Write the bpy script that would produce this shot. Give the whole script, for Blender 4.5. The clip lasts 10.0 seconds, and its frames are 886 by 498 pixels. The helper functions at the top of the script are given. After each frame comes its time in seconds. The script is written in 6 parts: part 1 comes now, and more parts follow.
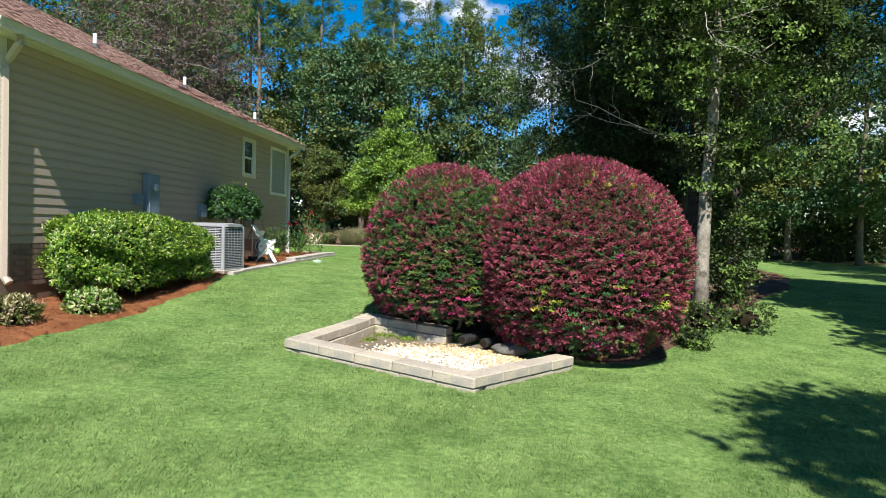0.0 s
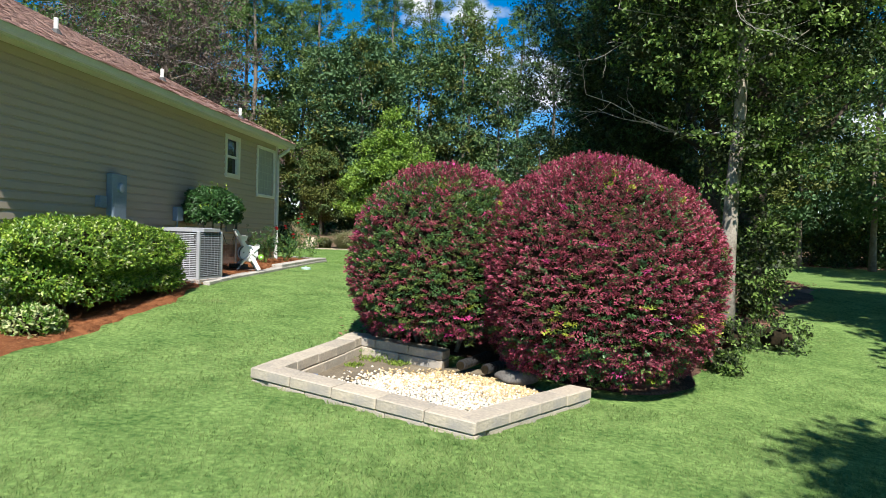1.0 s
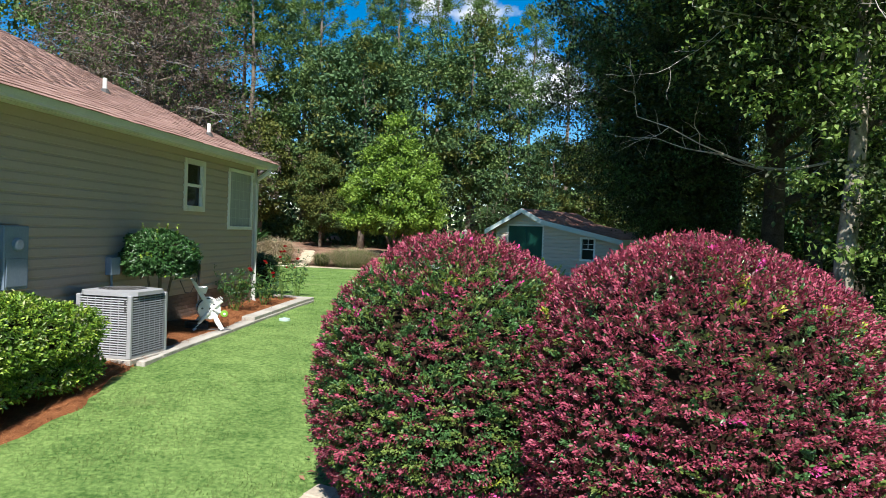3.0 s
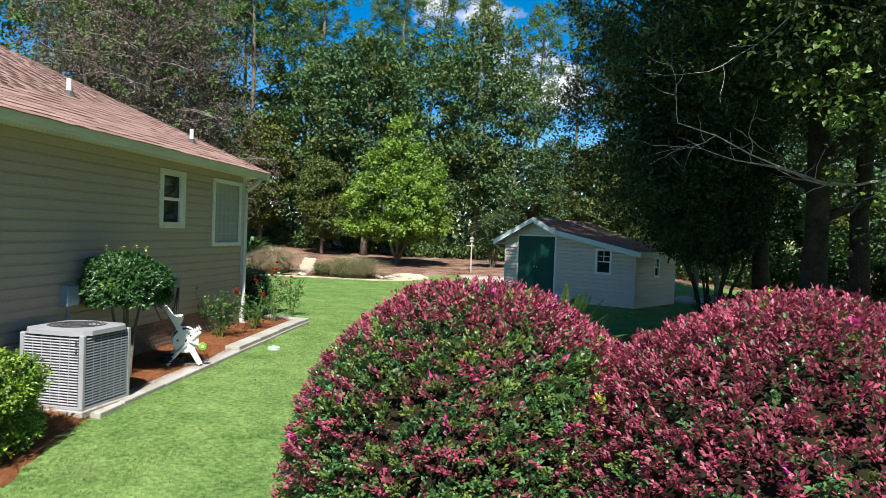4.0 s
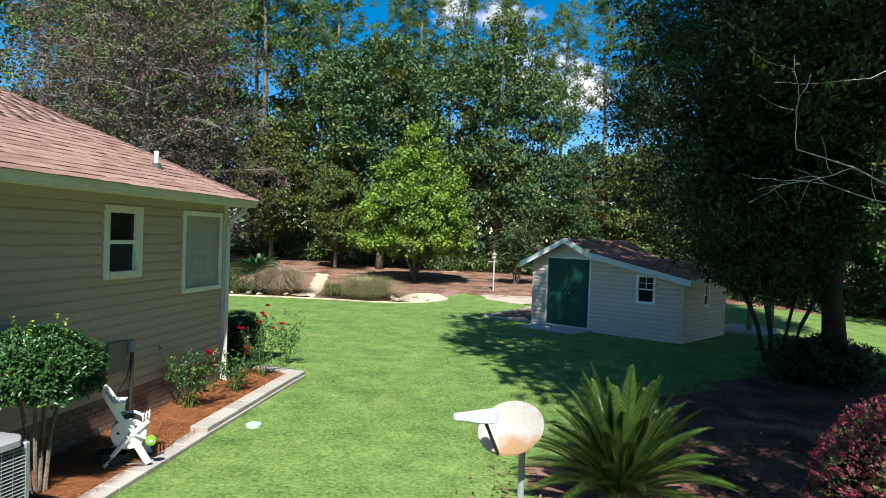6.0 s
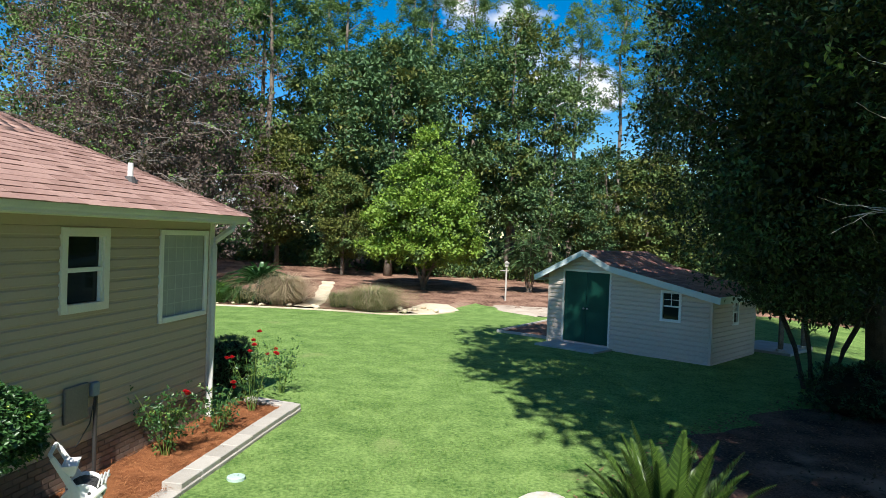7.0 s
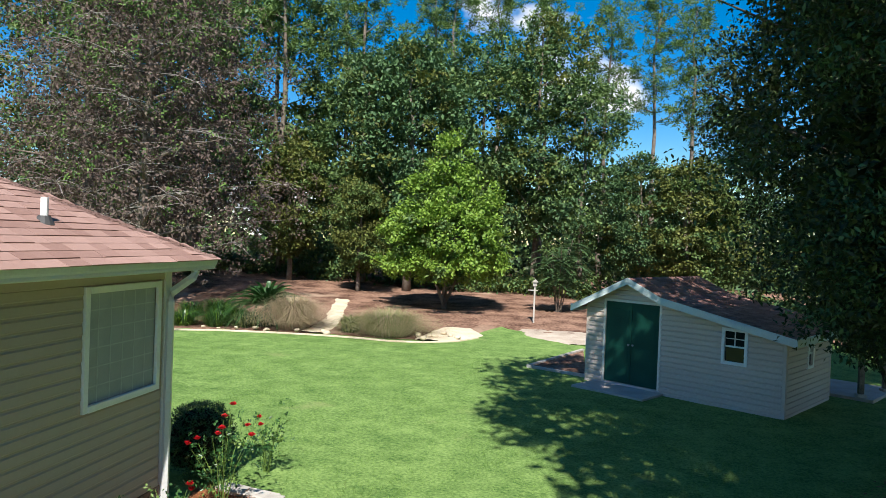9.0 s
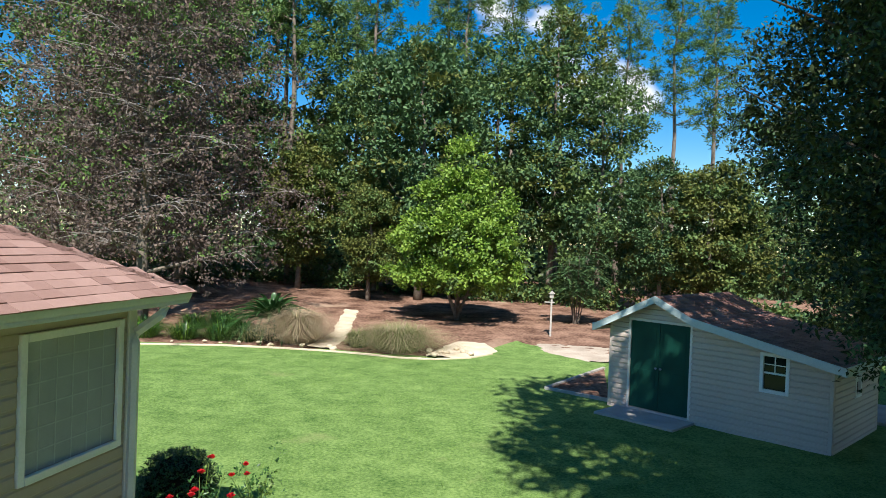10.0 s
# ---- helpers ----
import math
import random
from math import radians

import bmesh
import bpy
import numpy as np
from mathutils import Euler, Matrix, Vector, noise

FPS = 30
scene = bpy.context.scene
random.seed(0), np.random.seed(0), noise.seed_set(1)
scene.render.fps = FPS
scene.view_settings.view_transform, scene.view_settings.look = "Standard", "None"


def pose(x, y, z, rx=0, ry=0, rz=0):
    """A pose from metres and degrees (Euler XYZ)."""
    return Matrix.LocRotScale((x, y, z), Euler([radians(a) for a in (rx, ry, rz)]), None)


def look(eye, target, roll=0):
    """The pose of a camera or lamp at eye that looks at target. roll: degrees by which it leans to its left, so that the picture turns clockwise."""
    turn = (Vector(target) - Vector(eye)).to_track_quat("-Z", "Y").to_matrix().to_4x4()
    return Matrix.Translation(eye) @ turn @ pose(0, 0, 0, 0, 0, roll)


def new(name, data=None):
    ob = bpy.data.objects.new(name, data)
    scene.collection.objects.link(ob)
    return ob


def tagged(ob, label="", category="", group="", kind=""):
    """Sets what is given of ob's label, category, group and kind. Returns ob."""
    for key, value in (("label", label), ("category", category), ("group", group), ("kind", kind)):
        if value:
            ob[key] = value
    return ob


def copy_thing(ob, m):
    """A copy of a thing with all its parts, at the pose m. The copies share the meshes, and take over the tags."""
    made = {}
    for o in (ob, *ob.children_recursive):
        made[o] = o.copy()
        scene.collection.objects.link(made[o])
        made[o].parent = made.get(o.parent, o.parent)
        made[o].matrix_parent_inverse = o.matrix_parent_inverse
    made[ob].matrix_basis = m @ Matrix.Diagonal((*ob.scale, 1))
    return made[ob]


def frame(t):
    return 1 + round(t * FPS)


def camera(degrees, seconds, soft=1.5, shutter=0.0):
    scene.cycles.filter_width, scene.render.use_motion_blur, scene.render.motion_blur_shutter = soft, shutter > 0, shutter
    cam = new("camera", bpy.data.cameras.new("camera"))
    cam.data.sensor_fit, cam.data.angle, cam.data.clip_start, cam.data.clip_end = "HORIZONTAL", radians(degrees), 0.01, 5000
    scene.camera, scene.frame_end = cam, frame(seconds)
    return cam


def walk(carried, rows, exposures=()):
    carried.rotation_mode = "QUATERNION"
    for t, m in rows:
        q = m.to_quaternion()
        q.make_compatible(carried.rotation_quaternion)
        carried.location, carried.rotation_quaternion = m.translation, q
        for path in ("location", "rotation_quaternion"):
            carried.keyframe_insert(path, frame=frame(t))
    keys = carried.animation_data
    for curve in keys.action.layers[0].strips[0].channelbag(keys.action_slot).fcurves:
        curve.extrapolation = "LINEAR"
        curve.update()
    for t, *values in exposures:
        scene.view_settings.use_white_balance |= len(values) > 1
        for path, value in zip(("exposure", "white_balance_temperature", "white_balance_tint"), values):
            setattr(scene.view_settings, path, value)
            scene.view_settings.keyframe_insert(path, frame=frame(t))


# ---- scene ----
cam = camera(66.0, 10.0, soft=0.8)
PATH = [
    (0, (0.278, 1.207, 1.583), (0.085, 3.197, 1.534), 1.4),
    (0.5, (0.246, 1.74, 1.587), (0.052, 3.731, 1.541), 1.5),
    (1, (0.205, 2.382, 1.661), (0.012, 4.372, 1.618), 1.6),
    (1.5, (0.156, 3.061, 1.816), (-0.041, 5.051, 1.774), 2.1),
    (2, (0.071, 3.761, 2.067), (-0.133, 5.75, 2.023), 2.1),
    (2.5, (-0.025, 4.454, 2.326), (-0.234, 6.442, 2.278), 2.1),
    (3.8, (-0.315, 6.333, 2.815), (-0.534, 8.321, 2.767), 2.2),
    (4, (-0.35, 6.572, 2.849), (-0.575, 8.559, 2.806), 2.2),
    (4.5, (-0.395, 7.162, 3.027), (-0.635, 9.147, 2.984), 2.1),
    (5, (-0.459, 7.784, 3.197), (-0.715, 9.767, 3.153), 2.1),
    (5.5, (-0.568, 8.383, 3.335), (-0.837, 10.365, 3.294), 2.0),
    (7, (-0.867, 10.201, 3.779), (-1.179, 12.177, 3.742), 2.2),
    (7.5, (-0.976, 10.825, 3.911), (-1.301, 12.798, 3.876), 2.1),
    (8, (-1.076, 11.471, 4.045), (-1.418, 13.441, 4.011), 2.2),
    (8.5, (-1.201, 12.084, 4.202), (-1.558, 14.052, 4.168), 2.2),
    (9, (-1.31, 12.667, 4.339), (-1.685, 14.632, 4.308), 2.2),
    (9.5, (-1.36, 13.337, 4.453), (-1.757, 15.297, 4.426), 2.2),
    (10, (-1.518, 13.865, 4.628), (-1.931, 15.821, 4.602), 2.2),
]
walk(cam, [(t, look(eye, target, roll)) for t, eye, target, roll in PATH])

# ---- light ----
SUN = Vector((0.13, -0.85, 1.0)).normalized()
world = bpy.data.worlds.new("sky")
scene.world = world
world.use_nodes = True
wn = world.node_tree.nodes
wl = world.node_tree.links
wn.clear()
sky = wn.new("ShaderNodeTexSky")
sky.sky_type, sky.sun_disc = "NISHITA", False
sky.sun_elevation = math.asin(SUN.z)
sky.sun_rotation = math.atan2(SUN.x, SUN.y)
sky.dust_density, sky.ozone_density = 0.1, 3.0
coord = wn.new("ShaderNodeTexCoord")
stretch = wn.new("ShaderNodeMapping")
stretch.inputs["Scale"].default_value = (1.0, 1.0, 1.7)
stretch.inputs["Location"].default_value = (0.35, 0.1, 0.05)
stretch.inputs["Rotation"].default_value = (0, 0, radians(22))
puffs = wn.new("ShaderNodeTexNoise")
puffs.inputs["Scale"].default_value, puffs.inputs["Detail"].default_value = 3.4, 7.0
cover = wn.new("ShaderNodeMapRange")
cover.inputs["From Min"].default_value, cover.inputs["From Max"].default_value = 0.605, 0.66
blend = wn.new("ShaderNodeMix")
blend.data_type = "RGBA"
blend.inputs["B"].default_value = (7.5, 7.7, 8.1, 1)
back = wn.new("ShaderNodeBackground")
back.inputs["Strength"].default_value = 0.075
wout = wn.new("ShaderNodeOutputWorld")
wl.new(coord.outputs["Generated"], stretch.inputs["Vector"])
wl.new(stretch.outputs["Vector"], puffs.inputs["Vector"])
wl.new(puffs.outputs["Fac"], cover.inputs["Value"])
wl.new(cover.outputs["Result"], blend.inputs["Factor"])
deep = wn.new("ShaderNodeHueSaturation")
deep.inputs["Saturation"].default_value = 1.55
wl.new(sky.outputs["Color"], deep.inputs["Color"])
wl.new(deep.outputs["Color"], blend.inputs["A"])
wl.new(blend.outputs["Result"], back.inputs["Color"])
wl.new(back.outputs["Background"], wout.inputs["Surface"])

sun_data = bpy.data.lights.new("sun", "SUN")
sun_data.energy, sun_data.angle, sun_data.color = 5.0, radians(0.53), (1.0, 0.955, 0.89)
sun = new("sun", sun_data)
sun.matrix_world = look(SUN * 60, (0, 0, 0))
scene.view_settings.exposure = 0.885


# ---- materials ----
def material(name, low, high, rough=0.7, scale=6.0, fine=60.0, bump=0.0, metal=0.0, island=0.0, obj=0.0, blotch=None, sheen=0.5, through_light=0.0, bump_scale=None, detail=4.0, rugged=0.5, contrast=0.18):
    """Two-scale noise between two colours. island/obj: share of variation by leaf or by piece."""
    m = bpy.data.materials.new(name)
    m.use_nodes = True
    n, l = m.node_tree.nodes, m.node_tree.links
    shader = n["Principled BSDF"]
    tc = n.new("ShaderNodeTexCoord")
    big = n.new("ShaderNodeTexNoise")
    big.inputs["Scale"].default_value, big.inputs["Detail"].default_value, big.inputs["Roughness"].default_value = scale, detail, rugged
    small = n.new("ShaderNodeTexNoise")
    small.inputs["Scale"].default_value, small.inputs["Detail"].default_value = fine, 3
    l.new(tc.outputs["Object"], big.inputs["Vector"])
    l.new(tc.outputs["Object"], small.inputs["Vector"])
    mean = n.new("ShaderNodeMix")
    mean.inputs["Factor"].default_value = 0.45
    l.new(big.outputs["Fac"], mean.inputs["A"])
    l.new(small.outputs["Fac"], mean.inputs["B"])
    spread = n.new("ShaderNodeMapRange")
    spread.inputs["From Min"].default_value, spread.inputs["From Max"].default_value = 0.5 - contrast, 0.5 + contrast
    l.new(mean.outputs["Result"], spread.inputs["Value"])
    value = spread.outputs["Result"]
    if island or obj:
        rnd = n.new("ShaderNodeNewGeometry") if island else n.new("ShaderNodeObjectInfo")
        mix = n.new("ShaderNodeMix")
        mix.inputs["Factor"].default_value = island or obj
        l.new(value, mix.inputs["A"])
        l.new(rnd.outputs["Random Per Island" if island else "Random"], mix.inputs["B"])
        value = mix.outputs["Result"]
    ramp = n.new("ShaderNodeMix")
    ramp.data_type = "RGBA"
    ramp.inputs["A"].default_value, ramp.inputs["B"].default_value = (*low, 1), (*high, 1)
    l.new(value, ramp.inputs["Factor"])
    colour = ramp.outputs["Result"]
    if blotch:
        spots = n.new("ShaderNodeTexNoise")
        spots.inputs["Scale"].default_value, spots.inputs["Detail"].default_value = blotch[1], 5
        l.new(tc.outputs["Object"], spots.inputs["Vector"])
        cut = n.new("ShaderNodeMapRange")
        cut.inputs["From Min"].default_value, cut.inputs["From Max"].default_value = blotch[2], blotch[2] + 0.12
        l.new(spots.outputs["Fac"], cut.inputs["Value"])
        over = n.new("ShaderNodeMix")
        over.data_type = "RGBA"
        over.inputs["B"].default_value = (*blotch[0], 1)
        l.new(cut.outputs["Result"], over.inputs["Factor"])
        l.new(colour, over.inputs["A"])
        colour = over.outputs["Result"]
    l.new(colour, shader.inputs["Base Color"])
    shader.inputs["Roughness"].default_value = rough
    shader.inputs["Metallic"].default_value = metal
    shader.inputs["Specular IOR Level"].default_value = sheen
    if bump:
        b = n.new("ShaderNodeBump")
        b.inputs["Strength"].default_value, b.inputs["Distance"].default_value = bump, 0.01
        if bump_scale:
            tex = n.new("ShaderNodeTexNoise")
            tex.inputs["Scale"].default_value, tex.inputs["Detail"].default_value = bump_scale, 6
            l.new(tc.outputs["Object"], tex.inputs["Vector"])
            l.new(tex.outputs["Fac"], b.inputs["Height"])
        else:
            l.new(mean.outputs["Result"], b.inputs["Height"])
        l.new(b.outputs["Normal"], shader.inputs["Normal"])
    if through_light:
        tl = n.new("ShaderNodeBsdfTranslucent")
        l.new(colour, tl.inputs["Color"])
        both = n.new("ShaderNodeMixShader")
        both.inputs["Fac"].default_value = through_light
        l.new(shader.outputs["BSDF"], both.inputs[1])
        l.new(tl.outputs["BSDF"], both.inputs[2])
        l.new(both.outputs["Shader"], n["Material Output"].inputs["Surface"])
    return m


def leafy(name, low, high, rough=0.45, through_light=0.25, sheen=0.4):
    return material(name, low, high, rough, 0.7, 3.0, island=0.75, through_light=through_light, sheen=sheen)


M_LAWN = material("lawn", (0.050, 0.112, 0.025), (0.218, 0.33, 0.098), 0.9, 1.3, 20.0, 1.0, blotch=((0.23, 0.27, 0.105), 0.5, 0.66), sheen=0.1, bump_scale=130.0, detail=10.0, rugged=0.75, contrast=0.13)
M_BLADE = material("grass_blade", (0.072, 0.134, 0.034), (0.255, 0.34, 0.120), 0.7, 1.3, 7.0, island=0.2, blotch=((0.29, 0.31, 0.14), 0.5, 0.66), through_light=0.4, sheen=0.1, detail=8.0, rugged=0.75, contrast=0.13)
M_BLADE_FAR = material("lush_grass_blade", (0.068, 0.150, 0.029), (0.262, 0.395, 0.115), 0.7, 1.3, 7.0, island=0.2, through_light=0.4, sheen=0.1, detail=8.0, rugged=0.75, contrast=0.13)
M_STRAW = material("pine_straw", (0.10, 0.035, 0.015), (0.34, 0.14, 0.06), 0.95, 3.0, 90.0, 0.9, sheen=0.1, bump_scale=120.0)
M_NEEDLE = leafy("fallen_needle", (0.13, 0.045, 0.02), (0.40, 0.18, 0.08), 0.8, 0.0, 0.1)
# strong mottle: uneven litter, with tree shadows on the ground painted in
M_LITTER = material("leaf_litter", (0.075, 0.038, 0.026), (0.31, 0.19, 0.135), 0.95, 1.0, 9.0, 1.0, contrast=0.12, blotch=((0.34, 0.24, 0.17), 0.35, 0.60), sheen=0.1, bump_scale=60.0)
# mulch brown darkened further, with the shade under the trees put into it
M_MULCH = material("shade_darkened_mulch", (0.036, 0.020, 0.015), (0.20, 0.112, 0.082), 0.95, 1.4, 30.0, 0.9, blotch=((0.30, 0.175, 0.125), 0.7, 0.56), sheen=0.1, bump_scale=60.0, contrast=0.13)
M_FALLEN = leafy("fallen_leaf", (0.07, 0.035, 0.022), (0.28, 0.16, 0.10), 0.8, 0.1, 0.15)
M_SAND = material("pale_sand", (0.42, 0.345, 0.24), (0.65, 0.565, 0.43), 0.95, 2.0, 60.0, 0.5, sheen=0.1)
M_SIDING = material("tan_siding", (0.395, 0.322, 0.262), (0.445, 0.368, 0.302), 0.55, 0.8, 30.0, 0.05, obj=0.25, sheen=0.35)
M_SHED = material("shed_siding", (0.49, 0.405, 0.345), (0.60, 0.505, 0.435), 0.6, 0.8, 25.0, 0.05, obj=0.3, sheen=0.3)
M_TRIM = material("cream_trim", (0.63, 0.605, 0.55), (0.73, 0.705, 0.65), 0.5, 2.0, 40.0, sheen=0.4)
M_WHITE = material("white_paint", (0.70, 0.70, 0.68), (0.82, 0.82, 0.80), 0.45, 3.0, 40.0, sheen=0.4)
M_EDGE = material("pale_blue_trim", (0.42, 0.50, 0.50), (0.55, 0.63, 0.62), 0.5, 3.0, 40.0)
M_SHINGLE = material("brown_shingle", (0.21, 0.12, 0.098), (0.46, 0.305, 0.26), 0.95, 2.0, 160.0, 0.6, island=0.5, sheen=0.15, bump_scale=300.0)
M_SHEDROOF = material("dark_shingle", (0.20, 0.105, 0.088), (0.46, 0.265, 0.215), 0.95, 2.0, 160.0, 0.6, island=0.55, sheen=0.15, bump_scale=300.0)
M_FOUND = material("foundation", (0.17, 0.125, 0.095), (0.27, 0.20, 0.155), 0.9, 2.0, 50.0, 0.4)
M_GLASS = bpy.data.materials.new("window_glass")
M_GLASS.use_nodes = True
g = M_GLASS.node_tree.nodes["Principled BSDF"].inputs
g["Base Color"].default_value, g["Roughness"].default_value, g["Specular IOR Level"].default_value = (0.012, 0.016, 0.016, 1), 0.04, 0.3
M_SCREEN = material("window_screen", (0.27, 0.285, 0.285), (0.38, 0.395, 0.395), 0.7, 3.0, 120.0, 0.1)
M_AC = material("grey_metal", (0.285, 0.29, 0.31), (0.375, 0.385, 0.405), 0.45, 3.0, 60.0, metal=0.1)
M_ACDARK = material("dark_coil", (0.03, 0.03, 0.03), (0.07, 0.07, 0.07), 0.7, 8.0, 90.0)
M_BOX = material("blue_grey_box", (0.16, 0.21, 0.27), (0.22, 0.28, 0.35), 0.5, 3.0, 40.0)
M_BLACK = material("black_plastic", (0.012, 0.012, 0.012), (0.04, 0.04, 0.04), 0.5, 6.0, 60.0)
M_STONE = material("tan_block", (0.27, 0.245, 0.205), (0.53, 0.45, 0.34), 0.92, 3.0, 40.0, 0.7, obj=0.4, blotch=((0.27, 0.255, 0.235), 2.2, 0.55), sheen=0.2, bump_scale=45.0, contrast=0.13)
M_KERBSTONE = material("grey_block", (0.27, 0.25, 0.22), (0.50, 0.475, 0.43), 0.92, 3.0, 70.0, 0.8, obj=0.4, blotch=((0.28, 0.25, 0.21), 2.2, 0.58), sheen=0.2, bump_scale=70.0)
M_PEBBLE_TAN = material("tan_pebble", (0.34, 0.23, 0.10), (0.66, 0.52, 0.30), 0.75, 1.3, 60.0, island=0.7, sheen=0.3)
M_PEBBLE = material("white_pebble", (0.40, 0.34, 0.24), (0.80, 0.76, 0.67), 0.75, 1.3, 60.0, island=0.7, sheen=0.3)
M_CONCRETE = material("concrete", (0.30, 0.28, 0.25), (0.46, 0.43, 0.39), 0.92, 2.0, 60.0, 0.4)
M_GREEN = material("green_door_paint", (0.003, 0.042, 0.030), (0.007, 0.072, 0.051), 0.6, 2.0, 40.0, 0.05, blotch=((0.009, 0.085, 0.060), 1.6, 0.7), sheen=0.2)
M_DARKBARK = material("dark_bark", (0.022, 0.018, 0.014), (0.085, 0.07, 0.055), 0.95, 5.0, 40.0, 0.9, sheen=0.1, bump_scale=35.0)
M_DIRT = material("pale_dirt", (0.28, 0.23, 0.18), (0.52, 0.45, 0.37), 0.95, 1.4, 40.0, 0.6, sheen=0.1)
M_GUTTER = material("grey_white_gutter", (0.50, 0.51, 0.50), (0.62, 0.63, 0.62), 0.4, 2.0, 40.0, sheen=0.5)
M_BARK = material("grey_bark", (0.09, 0.07, 0.055), (0.26, 0.22, 0.18), 0.95, 5.0, 40.0, 0.9, sheen=0.1, bump_scale=35.0)
M_PALEBARK = material("pale_bark", (0.13, 0.11, 0.085), (0.40, 0.36, 0.30), 0.95, 5.0, 30.0, 0.8, blotch=((0.07, 0.065, 0.045), 4.0, 0.54), sheen=0.1)
M_TWIG = material("dead_twig", (0.19, 0.165, 0.15), (0.36, 0.32, 0.295), 0.9, 8.0, 60.0)
M_RED = leafy("burgundy_leaf", (0.125, 0.023, 0.038), (0.63, 0.125, 0.205), 0.45, 0.34, 0.4)
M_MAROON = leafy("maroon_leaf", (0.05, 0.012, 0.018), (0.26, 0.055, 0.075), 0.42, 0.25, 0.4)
M_PINK = leafy("pink_petal", (0.55, 0.03, 0.22), (0.80, 0.10, 0.40), 0.6, 0.3)
M_BUSHGREEN = leafy("bush_green", (0.028, 0.078, 0.026), (0.11, 0.24, 0.07), 0.34, 0.25, 0.5)
M_OLIVE = leafy("bush_olive", (0.065, 0.115, 0.025), (0.22, 0.30, 0.07), 0.4, 0.3, 0.4)
M_YELLOW = leafy("yellow_leaf", (0.28, 0.36, 0.03), (0.50, 0.55, 0.08), 0.5, 0.3)
M_WEED = leafy("weed_leaf", (0.09, 0.17, 0.02), (0.28, 0.36, 0.07), 0.6, 0.3, 0.2)
# near-black colour for the shaded insides of shrubs and pipe
M_DARK_INSIDE = material("dark_inside", (0.010, 0.010, 0.006), (0.035, 0.025, 0.015), 0.95, 6.0, 30.0, sheen=0.05)
M_HEDGE = leafy("hedge_leaf", (0.024, 0.075, 0.010), (0.175, 0.32, 0.03), 0.4, 0.25, 0.5)
M_CAMELLIA = leafy("glossy_leaf", (0.014, 0.05, 0.014), (0.055, 0.14, 0.035), 0.36, 0.15, 0.45)
# kept near-black, so that crown shade is part of the oak leaf colour
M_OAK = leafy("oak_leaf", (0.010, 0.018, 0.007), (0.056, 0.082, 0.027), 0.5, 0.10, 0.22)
M_WOODS = leafy("woods_leaf", (0.030, 0.070, 0.022), (0.168, 0.25, 0.075), 0.55, 0.22, 0.25)
M_WOODS2 = leafy("woods_leaf_dark", (0.022, 0.062, 0.026), (0.118, 0.210, 0.082), 0.55, 0.2, 0.25)
M_WOODS3 = leafy("woods_leaf_olive", (0.042, 0.060, 0.014), (0.19, 0.215, 0.055), 0.55, 0.22, 0.2)
M_LIME = leafy("lime_leaf", (0.075, 0.165, 0.024), (0.29, 0.43, 0.068), 0.5, 0.35, 0.3)
M_PINE = leafy("pine_needle", (0.04, 0.09, 0.024), (0.16, 0.25, 0.065), 0.6, 0.15, 0.2)
M_BROWN = leafy("brown_leaf", (0.055, 0.042, 0.038), (0.20, 0.150, 0.125), 0.8, 0.2, 0.1)
M_VINE = leafy("vine_leaf", (0.055, 0.115, 0.022), (0.22, 0.325, 0.075), 0.45, 0.3, 0.35)
M_PALM = leafy("palm_leaf", (0.016, 0.046, 0.008), (0.08, 0.14, 0.024), 0.35, 0.12, 0.5)
M_DRY = leafy("dry_grass", (0.32, 0.24, 0.15), (0.60, 0.49, 0.34), 0.8, 0.25, 0.2)
M_ROSE = leafy("rose_petal", (0.45, 0.008, 0.012), (0.75, 0.03, 0.05), 0.5, 0.2)
M_DISH = material("dish_paint", (0.66, 0.64, 0.58), (0.80, 0.78, 0.72), 0.5, 2.0, 30.0, blotch=((0.60, 0.40, 0.22), 2.4, 0.50))


# ---- building tools ----
def part(name, bm, mat, parent=None, label="", smooth=False):
    """Links a bmesh as one mesh object under a thing or a part."""
    me = bpy.data.meshes.new(name)
    bm.normal_update()
    bm.to_mesh(me)
    bm.free()
    me.materials.append(mat)
    if smooth:
        me.shade_smooth()
    ob = new(name, me)
    ob.parent = parent
    return tagged(ob, label) if label else ob


def thing(name, label, category, at=(0, 0, 0), turn=0.0, group="", kind=""):
    ob = new(name)
    ob.matrix_world = pose(*at, 0, 0, turn)
    ob.empty_display_size = 0.1
    return tagged(ob, label, category, group, kind)


def box(bm, x0, x1, y0, y1, z0, z1, bevel=0.0):
    m = Matrix.Translation(((x0 + x1) / 2, (y0 + y1) / 2, (z0 + z1) / 2)) @ Matrix.Diagonal((x1 - x0, y1 - y0, z1 - z0, 1))
    vs = bmesh.ops.create_cube(bm, size=1, matrix=m)["verts"]
    if bevel:
        es = {e for v in vs for e in v.link_edges}
        bmesh.ops.bevel(bm, geom=list(es), offset=bevel, segments=1, affect="EDGES")
    return bm


def boxes(*dims, bevel=0.0):
    bm = bmesh.new()
    for d in dims:
        box(bm, *d, bevel=bevel)
    return bm


